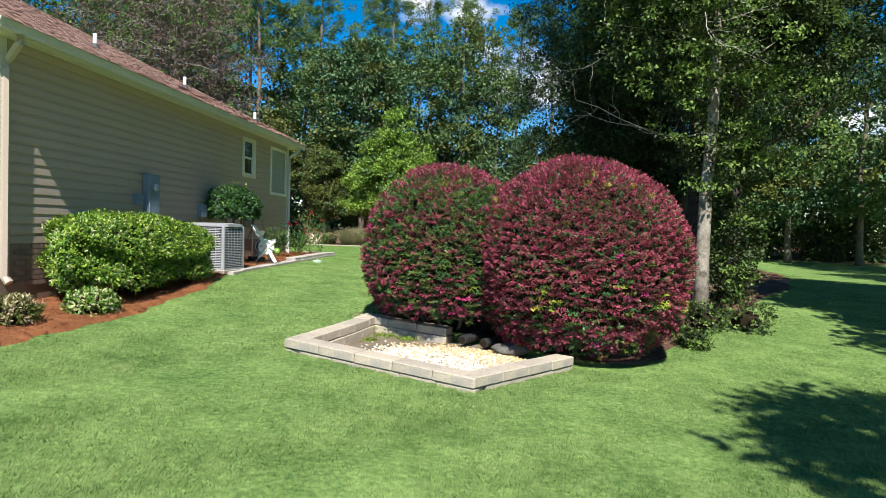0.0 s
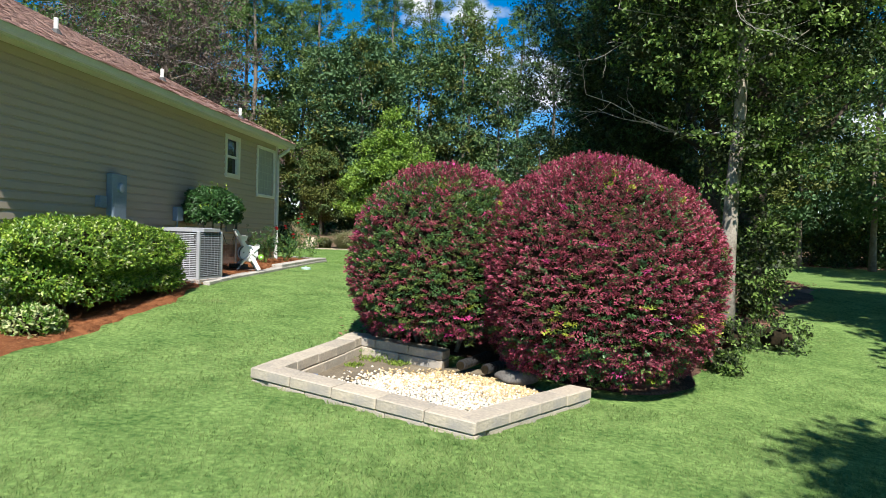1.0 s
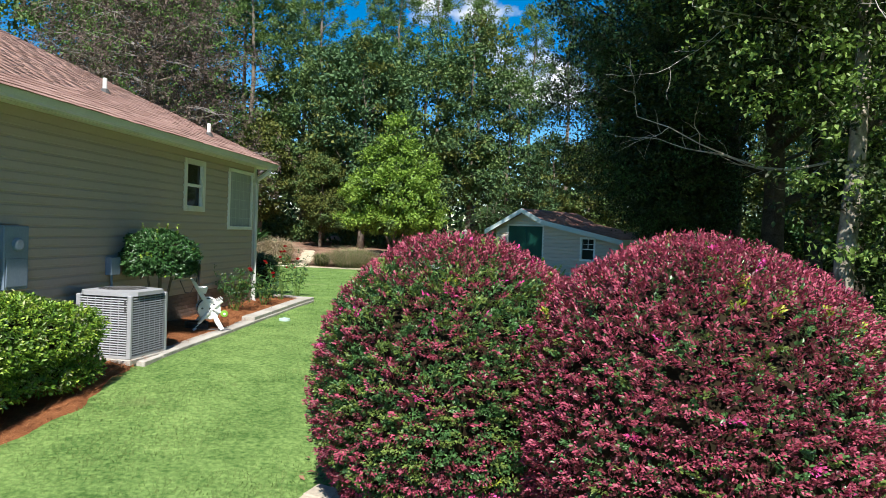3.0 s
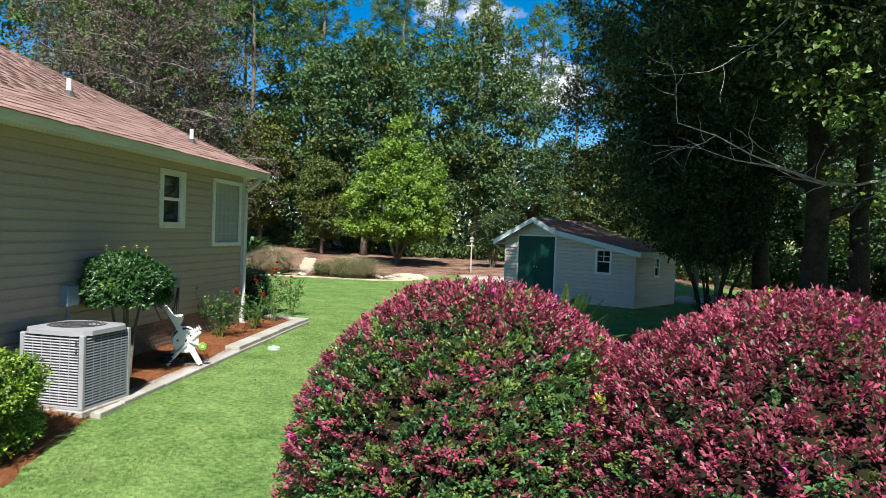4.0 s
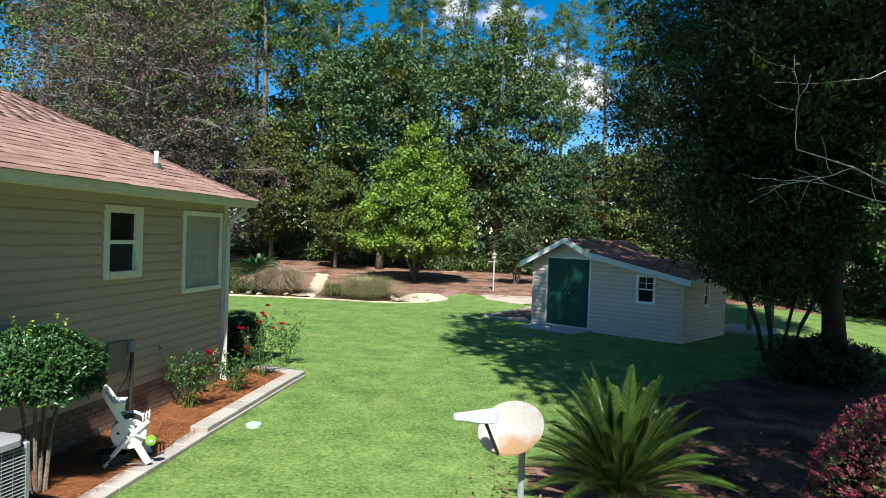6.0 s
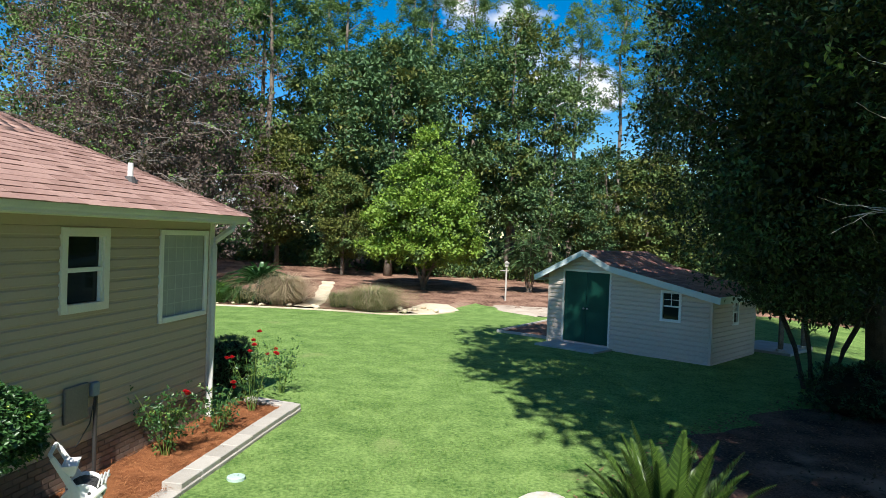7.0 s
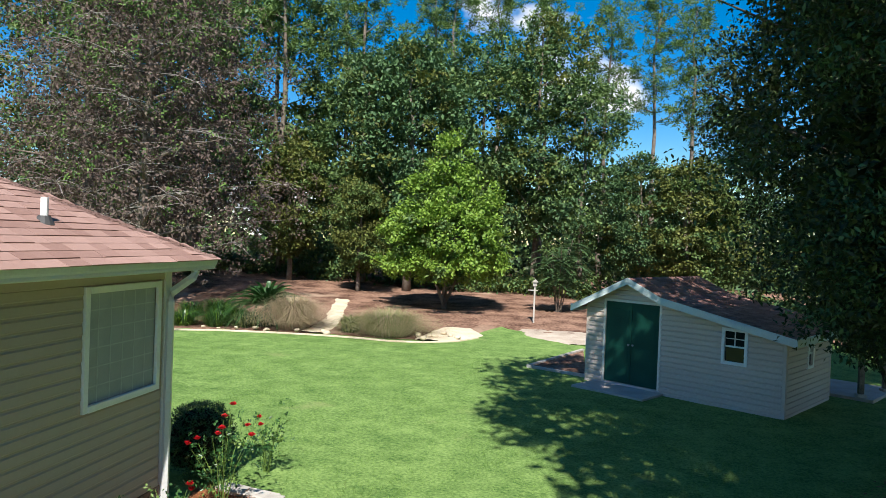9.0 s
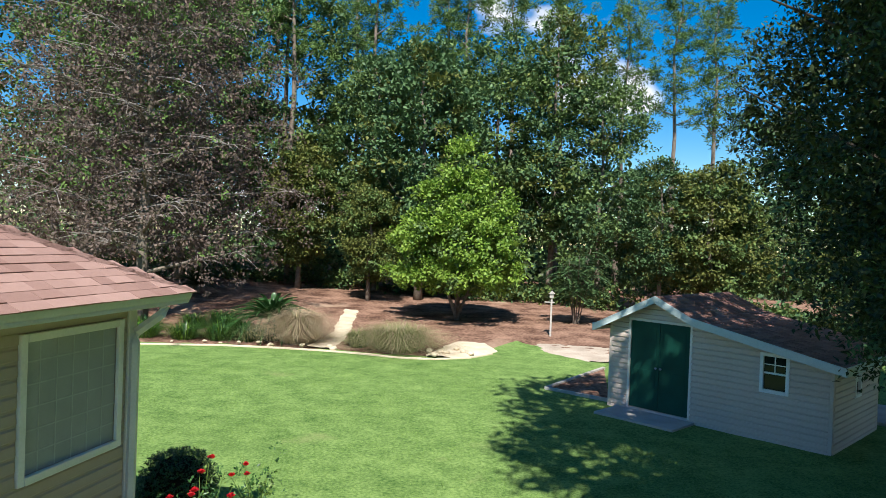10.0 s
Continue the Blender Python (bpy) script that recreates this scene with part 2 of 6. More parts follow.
def tube(bm, points, radii, sides=8):
    """A tapered tube through the points."""
    rings = []
    for i, p in enumerate(points):
        p = Vector(p)
        a = Vector(points[max(i - 1, 0)])
        b = Vector(points[min(i + 1, len(points) - 1)])
        d = (b - a).normalized()
        s = d.orthogonal().normalized() if abs(d.z) > 0.95 else d.cross(Vector((0, 0, 1))).normalized()
        u = d.cross(s)
        rings.append([bm.verts.new(p + radii[i] * (math.cos(k * math.tau / sides) * s + math.sin(k * math.tau / sides) * u)) for k in range(sides)])
    for r, q in zip(rings, rings[1:]):
        for k in range(sides):
            bm.faces.new((r[k], r[(k + 1) % sides], q[(k + 1) % sides], q[k]))
    bm.faces.new(rings[0][::-1])
    bm.faces.new(rings[-1])
    return bm


def raw(name, verts, faces, mats, index=None, parent=None, label="", kind=""):
    """A mesh object from arrays of triangles."""
    verts, faces = np.asarray(verts, dtype=np.float32), np.asarray(faces, dtype=np.int32)
    me = bpy.data.meshes.new(name)
    me.vertices.add(len(verts))
    me.vertices.foreach_set("co", verts.ravel())
    k = faces.shape[1]
    me.loops.add(faces.size)
    me.loops.foreach_set("vertex_index", faces.ravel())
    me.polygons.add(len(faces))
    me.polygons.foreach_set("loop_start", np.arange(0, faces.size, k, dtype=np.int32))
    for m in mats:
        me.materials.append(m)
    if index is not None:
        me.polygons.foreach_set("material_index", np.asarray(index, dtype=np.int32))
    me.update(calc_edges=True)
    me.validate()
    ob = new(name, me)
    ob.parent = parent
    if label or kind:
        tagged(ob, label, kind=kind)
    return ob


def unit(a):
    return a / np.maximum(np.linalg.norm(a, axis=1, keepdims=True), 1e-6)


def leaf_arrays(at, way, up, length, width, fold=0.25):
    """Folded four-point leaves: base, right, tip, left."""
    n = len(at)
    way = unit(way)
    side = unit(np.cross(way, up))
    nrm = np.cross(side, way)
    length = np.broadcast_to(np.asarray(length, float), (n,))[:, None]
    width = np.broadcast_to(np.asarray(width, float), (n,))[:, None]
    mid = at + way * length * 0.45
    v = np.stack([at, mid + side * width * 0.5 + nrm * width * fold, at + way * length, mid - side * width * 0.5 + nrm * width * fold], 1).reshape(-1, 3)
    b = np.arange(n)[:, None] * 4
    f = np.concatenate([b + [[0, 1, 2]], b + [[0, 2, 3]]], 1).reshape(-1, 3)
    return v, f


def leaves(name, at, way, up, length, width, mats, index=None, parent=None, label="", kind="", fold=0.25):
    v, f = leaf_arrays(at, way, up, length, width, fold)
    return raw(name, v, f, mats, None if index is None else np.repeat(index, 2), parent, label, kind)


rng = np.random.default_rng(7)


def ball(n):
    return unit(rng.normal(size=(n, 3)))


Y_STEPS = (-60, 2, 7, 10, 14, 20, 27, 36, 44, 52, 80)
Z_BASE = (-0.4, -0.08, 0.03, 0.12, 0.38, 0.66, 0.77, 0.76, 1.05, 1.15, 1.5)
Z_SIDE = (0.04, 0.055, 0.065, 0.065, 0.068, 0.030, 0.0, 0.0, 0.0, 0.0, 0.0)


def ground_z(x, y):
    """The height of the ground: it falls towards the near side and a little across."""
    x = np.asarray(x, float)
    tilt = np.interp(y, Y_STEPS, Z_SIDE)
    far = np.clip(np.asarray(x, float) - 8, 0, 20) * 0.012 * np.clip((30 - np.asarray(y, float)) / 20, 0, 1)
    rise = np.clip(-8 - x, 0, 15) * 0.045 * np.clip((np.asarray(y, float) - 36) / 12, 0, 1)
    fall = 0.50 * np.clip((x - 6.5) / 6, 0, 1) * np.clip((np.asarray(y, float) - 15) / 12, 0, 1)
    return np.interp(y, Y_STEPS, Z_BASE) - tilt * np.clip(x, -7, 5) + far + rise - fall


def gz(x, y):
    return float(ground_z(x, y))


# ---- ground ----
def lines(*runs):
    out = []
    for a, b, step in runs:
        out += list(np.arange(a, b, step))
    return np.array(out + [runs[-1][1]])


def sheet(name, xs, ys, height, mat, label, category, kind="structure"):
    gx, gy = np.meshgrid(xs, ys)
    v = np.stack([gx, gy, height(gx, gy)], -1).reshape(-1, 3)
    nx = len(xs)
    i = (np.arange(len(ys) - 1)[:, None] * nx + np.arange(nx - 1)[None, :]).ravel()
    ob = raw(name, v, np.stack([i, i + 1, i + nx + 1, i + nx], 1), [mat])
    ob.data.shade_smooth()
    return tagged(ob, label, category, kind=kind)


def wob(x, y, s=1.0, seed=0.0):
    """Gentle unevenness."""
    return 0.5 * (np.sin(1.7 * s * x + 2.3 + seed) * np.cos(1.3 * s * y + seed) + np.sin(3.9 * s * x - 2.9 * s * y + 1.1 + seed) * 0.6)


GRAVEL = np.array([(-2.2, 8.62), (-0.02, 7.72), (1.06, 9.25), (0.2, 10.5), (-0.46, 10.6), (-1.72, 10.78)])


def in_box(x, y, inset):
    """Whether a place lies inside the gravel box, that far from its edges."""
    ok = np.ones(np.shape(x), bool)
    for i in range(6):
        a, e = GRAVEL[i], GRAVEL[(i + 1) % 6] - GRAVEL[i]
        ok &= (e[0] * (y - a[1]) - e[1] * (x - a[0])) / np.hypot(*e) > inset
    return ok


sheet("ground", lines((-400, -60, 40), (-60, -12, 3), (-12, -3, 0.25), (-3, 2, 0.1), (2, 12, 0.25), (12, 60, 3), (60, 400, 40)),
      lines((-120, -10, 10), (-10, 0, 1), (0, 7, 0.25), (7, 11.5, 0.1), (11.5, 24, 0.25), (24, 60, 1), (60, 400, 40)),
      lambda x, y: ground_z(x, y) + 0.012 * wob(x, y) - 0.10 * in_box(x, y, 0.04), M_LAWN, "mown green lawn with paler worn patches", "lawn")


def bed(name, rows, lift, mat, label, category, along="y", columns=14, rough=0.02):
    """A strip of loose cover between two edges, given row by row."""
    rows = np.array(rows, float)
    t = lines((rows[0, 0], rows[-1, 0], 0.12 if along == "y" else 0.4))
    a, b = np.interp(t, rows[:, 0], rows[:, 1]), np.interp(t, rows[:, 0], rows[:, 2])
    a, b = a + 0.05 * np.sin(t * 3.1) + 0.03 * np.sin(t * 8.3), b + 0.05 * np.sin(t * 2.7 + 1) + 0.03 * np.sin(t * 9.1)
    k = np.linspace(0, 1, columns)
    p = np.repeat(t[:, None], columns, 1)
    q = a[:, None] * (1 - k) + b[:, None] * k
    x, y = (q, p) if along == "y" else (p, q)
    rim = np.minimum(k, 1 - k)[None, :] * columns
    z = ground_z(x, y) + np.where(rim < 0.5, -0.02, lift) + rough * wob(x, y, 4.0)
    v = np.stack([x, y, z], -1).reshape(-1, 3)
    i = (np.arange(len(t) - 1)[:, None] * columns + np.arange(columns - 1)[None, :]).ravel()
    f = np.stack([i, i + 1, i + columns + 1, i + columns], 1)
    ob = raw(name, v, f if along == "y" else f[:, ::-1], [mat])
    ob.data.shade_smooth()
    return tagged(ob, label, category, kind="structure")


HOUSE_BED = [(7.0, -6.4, -4.75), (8.6, -6.4, -4.55), (10.4, -6.2, -4.58), (12.4, -6.2, -4.75), (13.6, -6.2, -4.97), (14.2, -6.2, -5.02), (21.0, -6.2, -5.02)]
bed("mulch_bed", HOUSE_BED, 0.05, M_STRAW, "reddish pine straw bed along the house wall", "mulch bed", rough=0.025)
TREE_BED = [(9.75, 1.1, 1.4), (9.9, 0.9, 1.8), (10.1, 0.6, 2.1), (10.3, 0.4, 2.35), (10.6, -0.4, 2.5), (10.95, -1.6, 2.6), (11.5, -1.75, 2.8), (13.5, -1.7, 4.0), (15, -1.4, 5.0), (17, -0.9, 6.0), (18.5, -0.2, 7.2), (22, 1.7, 8.6), (23.6, 3.0, 8.8), (24.8, 4.6, 8.6), (25.6, 6.2, 8.2)]
by, bl, br = (np.array(c) for c in zip(*TREE_BED))
ragged = [(float(y), float(np.interp(y, by, bl) + (0.22 * math.sin(y * 3.1) + 0.12 * math.sin(y * 7.7)) * (y > 14)), float(np.interp(y, by, br))) for y in sorted(set(by) | set(np.arange(14.2, 25.6, 0.35)))]
bed("tree_bed", ragged, 0.018, M_MULCH, "dark shaded mulch and leaf litter under the shrubs and trees", "mulch bed", columns=30, rough=0.012)
bed("straw_ground", [(-60, 30, 90), (-20, 33, 90), (-16, 34, 90), (-13.4, 35, 90), (-9.9, 35.4, 90), (-6.4, 35.5, 90), (-4.6, 37, 90), (-4.2, 39.5, 90), (-3.4, 38.6, 90), (-1, 36.8, 90), (3, 38, 90), (7, 41, 90), (14, 41.5, 90), (22, 39, 90), (60, 36, 90)], 0.03, M_LITTER,
    "brown pine straw and dry leaves at the edge of the woods", "forest floor", along="x", columns=40)
bed("sand_path", [(35.7, -10.9, -9.7), (38.5, -11.0, -10.2), (41.0, -11.7, -10.9), (44.0, -12.5, -11.7)], 0.07, M_SAND, "pale sandy garden path through the planting", "path", columns=8)
bed("sand_patch", [(35.7, -6.6, -5.6), (36.6, -6.7, -4.75), (37.6, -6.5, -4.4), (38.6, -6.2, -4.8)], 0.07, M_SAND, "pale sand mound at the bed's tip", "sand", columns=8)
bed("dirt_patch", [(36.9, -1.4, -0.4), (38, -2.9, 0.6), (39.5, -3.6, 0.5)], 0.035, M_DIRT, "pale bare dirt beside the shed", "dirt", columns=8)


# ---- house ----
WX, WY0, WY1, Z_SILL, Z_TOP = -6.015, 9.05, 20.03, 1.30, 3.86
EX, EY0, EY1, EZ = -5.643, 8.62, 20.47, 3.97
OPEN = [(16.785, 17.435, 2.86, 3.645), (18.625, 19.785, 2.515, 3.675)]
house = thing("house", "single-storey tan vinyl-sided house with a brown shingled hip roof", "house", (WX, WY1, gz(WX, WY1)))
HB = Vector(house.location)


def hpart(name, bm, mat, label="", parent=None, smooth=False):
    if parent is None:
        bmesh.ops.translate(bm, verts=bm.verts, vec=-HB)
        return part(name, bm, mat, house, label, smooth)
    bmesh.ops.translate(bm, verts=bm.verts, vec=-HB)
    return part(name, bm, mat, parent, label, smooth)


# walls with through openings
bm = bmesh.new()
ys = [WY0] + [v for o in OPEN for v in o[:2]] + [WY1]
for i in range(0, len(ys), 2):
    box(bm, WX - 0.15, WX, ys[i], ys[i + 1], 0.4, Z_TOP)
for y0, y1, z0, z1 in OPEN:
    box(bm, WX - 0.15, WX, y0, y1, 0.4, z0)
    box(bm, WX - 0.15, WX, y0, y1, z1, Z_TOP)
hpart("wall", bm, M_SIDING, "tan sheathing behind the siding")
hpart("wall", boxes((-17, WX - 0.15, WY0, WY0 + 0.15, 0.3, Z_TOP)), M_SIDING)
hpart("wall", boxes((-17, WX - 0.15, WY1 - 0.15, WY1, 0.4, Z_TOP)), M_SIDING)
hpart("wall", boxes((-17.15, -17, WY0, WY1, 0.4, Z_TOP)), M_SIDING)
hpart("foundation", boxes((WX, WX + 0.004, WY0, WY1, 0.25, Z_SILL)), M_FOUND, "brown brick foundation under the siding")
hpart("soffit", boxes((-17.4, EX - 0.02, EY0 + 0.02, EY1 - 0.02, Z_TOP, Z_TOP + 0.03)), M_TRIM, "cream soffit under the eaves")
hpart("fascia", boxes((EX - 0.13, EX - 0.11, EY0 + 0.1, EY1 - 0.1, Z_TOP - 0.02, EZ + 0.02)), M_TRIM)

# gutter: open trough with a rolled lip
bm = bmesh.new()
prof = [(EX - 0.115, EZ), (EX - 0.115, EZ - 0.12), (EX - 0.045, EZ - 0.12), (EX - 0.01, EZ - 0.055), (EX + 0.005, EZ - 0.012), (EX + 0.005, EZ), (EX - 0.012, EZ), (EX - 0.02, EZ - 0.05), (EX - 0.05, EZ - 0.11), (EX - 0.105, EZ - 0.11), (EX - 0.105, EZ)]
a = [bm.verts.new((x, EY0, z)) for x, z in prof]
b = [bm.verts.new((x, EY1, z)) for x, z in prof]
for i in range(len(prof)):
    j = (i + 1) % len(prof)
    bm.faces.new((a[i], a[j], b[j], b[i]))
bm.faces.new(a)
bm.faces.new(b[::-1])
hpart("gutter", bm, M_GUTTER, "grey-white metal gutter along the eave")
for y, s in ((WY1 - 0.06, 1), (WY0 + 0.06, -1)):
    bm = bmesh.new()
    tube(bm, [(EX - 0.06, y + s * 0.1, EZ - 0.12), (EX - 0.07, y + s * 0.08, EZ - 0.2), (WX + 0.09, y, EZ - 0.38), (WX + 0.055, y, EZ - 0.5), (WX + 0.055, y, 0.9), (WX + 0.12, y, 0.82)], [0.054] * 6, 6)
    hpart("downspout", bm, M_GUTTER if s > 0 else M_SIDING, "cream downspout at the house corner")
    hpart("corner_trim", boxes((WX, WX + 0.03, y - 0.05 if s > 0 else y - 0.07, y + 0.07 if s > 0 else y + 0.05, Z_SILL, Z_TOP), bevel=0.004), M_TRIM)
hpart("frieze_board", boxes((WX, WX + 0.022, WY0 + 0.13, WY1 - 0.13, Z_TOP - 0.12, Z_TOP), bevel=0.003), M_SIDING)

# roof planes
MX, MY = -11.52, (EY0 + EY1) / 2
RZ = EZ + 0.5 * (EX - MX)
bm = bmesh.new()
c = [bm.verts.new(p) for p in ((EX, EY0, EZ), (EX, EY1, EZ), (2 * MX - EX, EY1, EZ), (2 * MX - EX, EY0, EZ))]
r = [bm.verts.new((MX, MY - 0.05, RZ)), bm.verts.new((MX, MY + 0.05, RZ))]
for f in ((c[0], c[1], r[1], r[0]), (c[1], c[2], r[1]), (c[2], c[3], r[0], r[1]), (c[3], c[0], r[0]), (c[3], c[2], c[1], c[0])):
    bm.faces.new(f)
hpart("roof", bm, M_SHINGLE, "brown asphalt shingle hip roof")

# vent pipes
for vx, vy in ((-7.15, 12.76), (-7.13, 16.09), (-6.41, 18.5)):
    z = EZ + 0.5 * (EX - vx)
    bm = bmesh.new()
    tube(bm, [(vx, vy, z - 0.05), (vx, vy, z + 0.24)], [0.036, 0.036], 12)
    v = hpart("vent_pipe", bm, M_WHITE, "white plumbing vent pipe on the roof")
    bm = bmesh.new()
    tube(bm, [(vx, vy, z - 0.03), (vx, vy, z + 0.06)], [0.10, 0.055], 12)
    hpart("flashing", bm, M_ACDARK, parent=v)


def window(y0, y1, z0, z1, screen):
    w = 0.05 if screen else 0.078
    bm = boxes((WX, WX + 0.045, y0 + 0.02, y1 - 0.02, z1 - 0.02, z1 + w), bevel=0.005)
    M_FRAME = M_WHITE if screen else M_TRIM
    win = hpart("window", bm, M_FRAME, "cream-framed sash window" if not screen else "wide window behind a grey insect screen")
    hpart("jamb", boxes((WX, WX + 0.04, y0 - w, y0 + 0.02, z0 - w, z1 + w), bevel=0.005), M_FRAME, parent=win)
    hpart("jamb", boxes((WX, WX + 0.04, y1 - 0.02, y1 + w, z0 - w, z1 + w), bevel=0.005), M_FRAME, parent=win)
    hpart("sill", boxes((WX, WX + 0.05, y0 + 0.02, y1 - 0.02, z0 - w, z0 + 0.02), bevel=0.005), M_FRAME, parent=win)
    zm = (z0 + z1) / 2
    if not screen:
        hpart("sash", boxes((WX - 0.03, WX + 0.015, y0 + 0.02, y1 - 0.02, zm - 0.025, zm + 0.025), (WX - 0.03, WX + 0.01, y0 + 0.02, y0 + 0.05, z0, z1), (WX - 0.03, WX + 0.01, y1 - 0.05, y1 - 0.02, z0, z1)), M_WHITE, parent=win)
        hpart("pane", boxes((WX - 0.03, WX - 0.022, y0 + 0.05, y1 - 0.05, zm + 0.025, z1 - 0.02)), M_GLASS, parent=win)
        hpart("pane", boxes((WX - 0.045, WX - 0.037, y0 + 0.05, y1 - 0.05, z0 + 0.02, zm - 0.025)), M_GLASS, parent=win)
    else:
        bm = boxes((WX - 0.01, WX - 0.004, y0 + 0.02, y1 - 0.02, z0 + 0.02, z1 - 0.02))
        hpart("screen", bm, M_SCREEN, parent=win)
        bm = bmesh.new()
        for k in range(1, 6):
            y = y0 + (y1 - y0) * k / 6
            box(bm, WX - 0.004, WX - 0.001, y - 0.006, y + 0.006, z0 + 0.02, z1 - 0.02)
        for k in range(1, 6):
            z = z0 + (z1 - z0) * k / 6
            box(bm, WX - 0.003, WX + 0.0, y0 + 0.02, y1 - 0.02, z - 0.006, z + 0.006)
        hpart("grille", bm, material("screen_grid", (0.34, 0.36, 0.355), (0.47, 0.49, 0.48), 0.7), parent=win)


for k, o in enumerate(OPEN):
    window(*o, screen=k == 1)

# things fixed to the wall
M_UTIL = material("grey_brown_box", (0.13, 0.125, 0.12), (0.19, 0.18, 0.17), 0.6, 3.0, 40.0)
mb = hpart("meter_box", boxes((WX + 0.02, WX + 0.13, 12.34, 12.74, 1.71, 2.46), bevel=0.012), M_BOX, "blue-grey electrical panel on the siding")
hpart("panel_door", boxes((WX + 0.13, WX + 0.14, 12.37, 12.71, 1.75, 2.08), bevel=0.004), M_BOX, parent=mb)
bm = bmesh.new()
tube(bm, [(WX + 0.13, 12.54, 2.24), (WX + 0.165, 12.54, 2.24), (WX + 0.175, 12.54, 2.24)], [0.08, 0.075, 0.055], 16)
hpart("meter", bm, M_BOX, parent=mb)
hpart("junction_box", boxes((WX + 0.02, WX + 0.11, 12.06, 12.24, 1.92, 2.10), bevel=0.008), M_BOX, "small grey junction box")
hpart("disconnect_box", boxes((WX + 0.02, WX + 0.12, 14.43, 14.66, 1.77, 2.03), bevel=0.008), M_BOX, "blue-grey disconnect box")
hpart("utility_box", boxes((WX + 0.02, WX + 0.055, 16.80, 17.18, 1.58, 1.98), bevel=0.01), M_UTIL, "grey-brown utility box on the siding")
hpart("cable_cap", boxes((WX + 0.02, WX + 0.08, 17.22, 17.34, 1.80, 1.96), bevel=0.01), M_BOX, "grey cable cap")
bm = bmesh.new()
tube(bm, [(WX + 0.07, 17.28, 0.7), (WX + 0.07, 17.28, 1.80)], [0.024, 0.024], 8)
hpart("pipe", bm, M_BLACK, "black utility pipe")
bm = bmesh.new()
tube(bm, [(WX + 0.05, 17.3, 1.82), (WX + 0.06, 17.2, 1.5), (WX + 0.05, 17.0, 1.3), (WX + 0.05, 16.8, 1.32), (WX + 0.05, 16.6, 1.55)], [0.008] * 5, 6)
hpart("cable", bm, M_BLACK)
for y in (12.54, 14.54):
    bm = bmesh.new()
    tube(bm, [(WX + 0.06, y, 0.7), (WX + 0.06, y, 1.8)], [0.018, 0.018], 8)
    hpart("conduit", bm, M_BOX)

# ---- air conditioner ----
AC = thing("air_conditioner", "grey louvred outdoor air-conditioning unit on the mulch", "air conditioner", (-5.37, 13.88, gz(-5.37, 13.9) + 0.04), -5)
AC.scale = (1, 1, 0.93)
part("pad", boxes((-0.43, 0.43, -0.43, 0.43, -0.08, 0.0), bevel=0.01), M_CONCRETE, AC, "concrete pad")
part("coil", boxes((-0.37, 0.37, -0.37, 0.37, 0.03, 0.86)), M_ACDARK, AC, "dark coil behind the louvres")
for sx in (-1, 1):
    for sy in (-1, 1):
        part("corner_post", boxes(tuple(sorted((sx * 0.405, sx * 0.345)) + sorted((sy * 0.405, sy * 0.345)) + [0.0, 0.88]), bevel=0.012), M_AC, AC)
part("base", boxes((-0.4, 0.4, -0.4, 0.4, 0.0, 0.04), bevel=0.006), M_AC, AC)
slat = None
for side in range(4):
    for i in range(24):
        if slat is None:
            bm = bmesh.new()
            q = [bm.verts.new(p) for p in ((-0.345, -0.405, 0.0), (0.345, -0.405, 0.0), (0.345, -0.397, 0.013), (-0.345, -0.397, 0.013), (-0.345, -0.399, 0.0), (0.345, -0.399, 0.0), (0.345, -0.391, 0.013), (-0.345, -0.391, 0.013))]
            for f in ((0, 1, 2, 3), (7, 6, 5, 4), (0, 4, 5, 1), (3, 2, 6, 7)):
                bm.faces.new([q[k] for k in f])
            slat = part("louvre", bm, M_AC, AC)
            ob = slat
        else:
            ob = new("louvre", slat.data)
            ob.parent = AC
        ob.matrix_local = pose(0, 0, 0.06 + i * 0.0335, 0, 0, side * 90)
    bm = boxes(*[(x - 0.003, x + 0.003, -0.404, -0.398, 0.05, 0.86) for x in (-0.23, -0.115, 0.0, 0.115, 0.23)])
    ob = part("rib", bm, M_AC, AC)
    ob.matrix_local = pose(0, 0, 0, 0, 0, side * 90)
bm = bmesh.new()
N = 32
ring_o, ring_i, ring_b, out_b = [], [], [], []
for k in range(N):
    t = k * math.tau / N
    cx, cy = math.cos(t), math.sin(t)
    s = 0.415 / max(abs(cx), abs(cy))
    s = min(s, 0.5)
    ring_o.append(bm.verts.new((cx * s, cy * s, 0.925)))
    out_b.append(bm.verts.new((cx * s * 1.01, cy * s * 1.01, 0.87)))
    ring_i.append(bm.verts.new((cx * 0.31, cy * 0.31, 0.945)))
    ring_b.append(bm.verts.new((cx * 0.30, cy * 0.30, 0.88)))
for k in range(N):
    j = (k + 1) % N
    bm.faces.new((ring_o[k], ring_o[j], ring_i[j], ring_i[k]))
    bm.faces.new((ring_i[k], ring_i[j], ring_b[j], ring_b[k]))
    bm.faces.new((out_b[k], out_b[j], ring_o[j], ring_o[k]))
    bm.faces.new((ring_b[k], ring_b[j], out_b[j], out_b[k]))
part("top_panel", bm, M_AC, AC, "pale metal top with a round fan opening")
guard = None
for rr in (0.29, 0.245, 0.20, 0.155, 0.11, 0.065):
    pts = [(rr * math.cos(k * math.tau / 24), rr * math.sin(k * math.tau / 24), 0.94) for k in range(25)]
    ob = part("fan_guard" if guard is None else "guard_ring", tube(bmesh.new(), pts, [0.004] * 25, 4), M_ACDARK, guard or AC, "" if guard else "round wire fan guard")
    guard = guard or ob
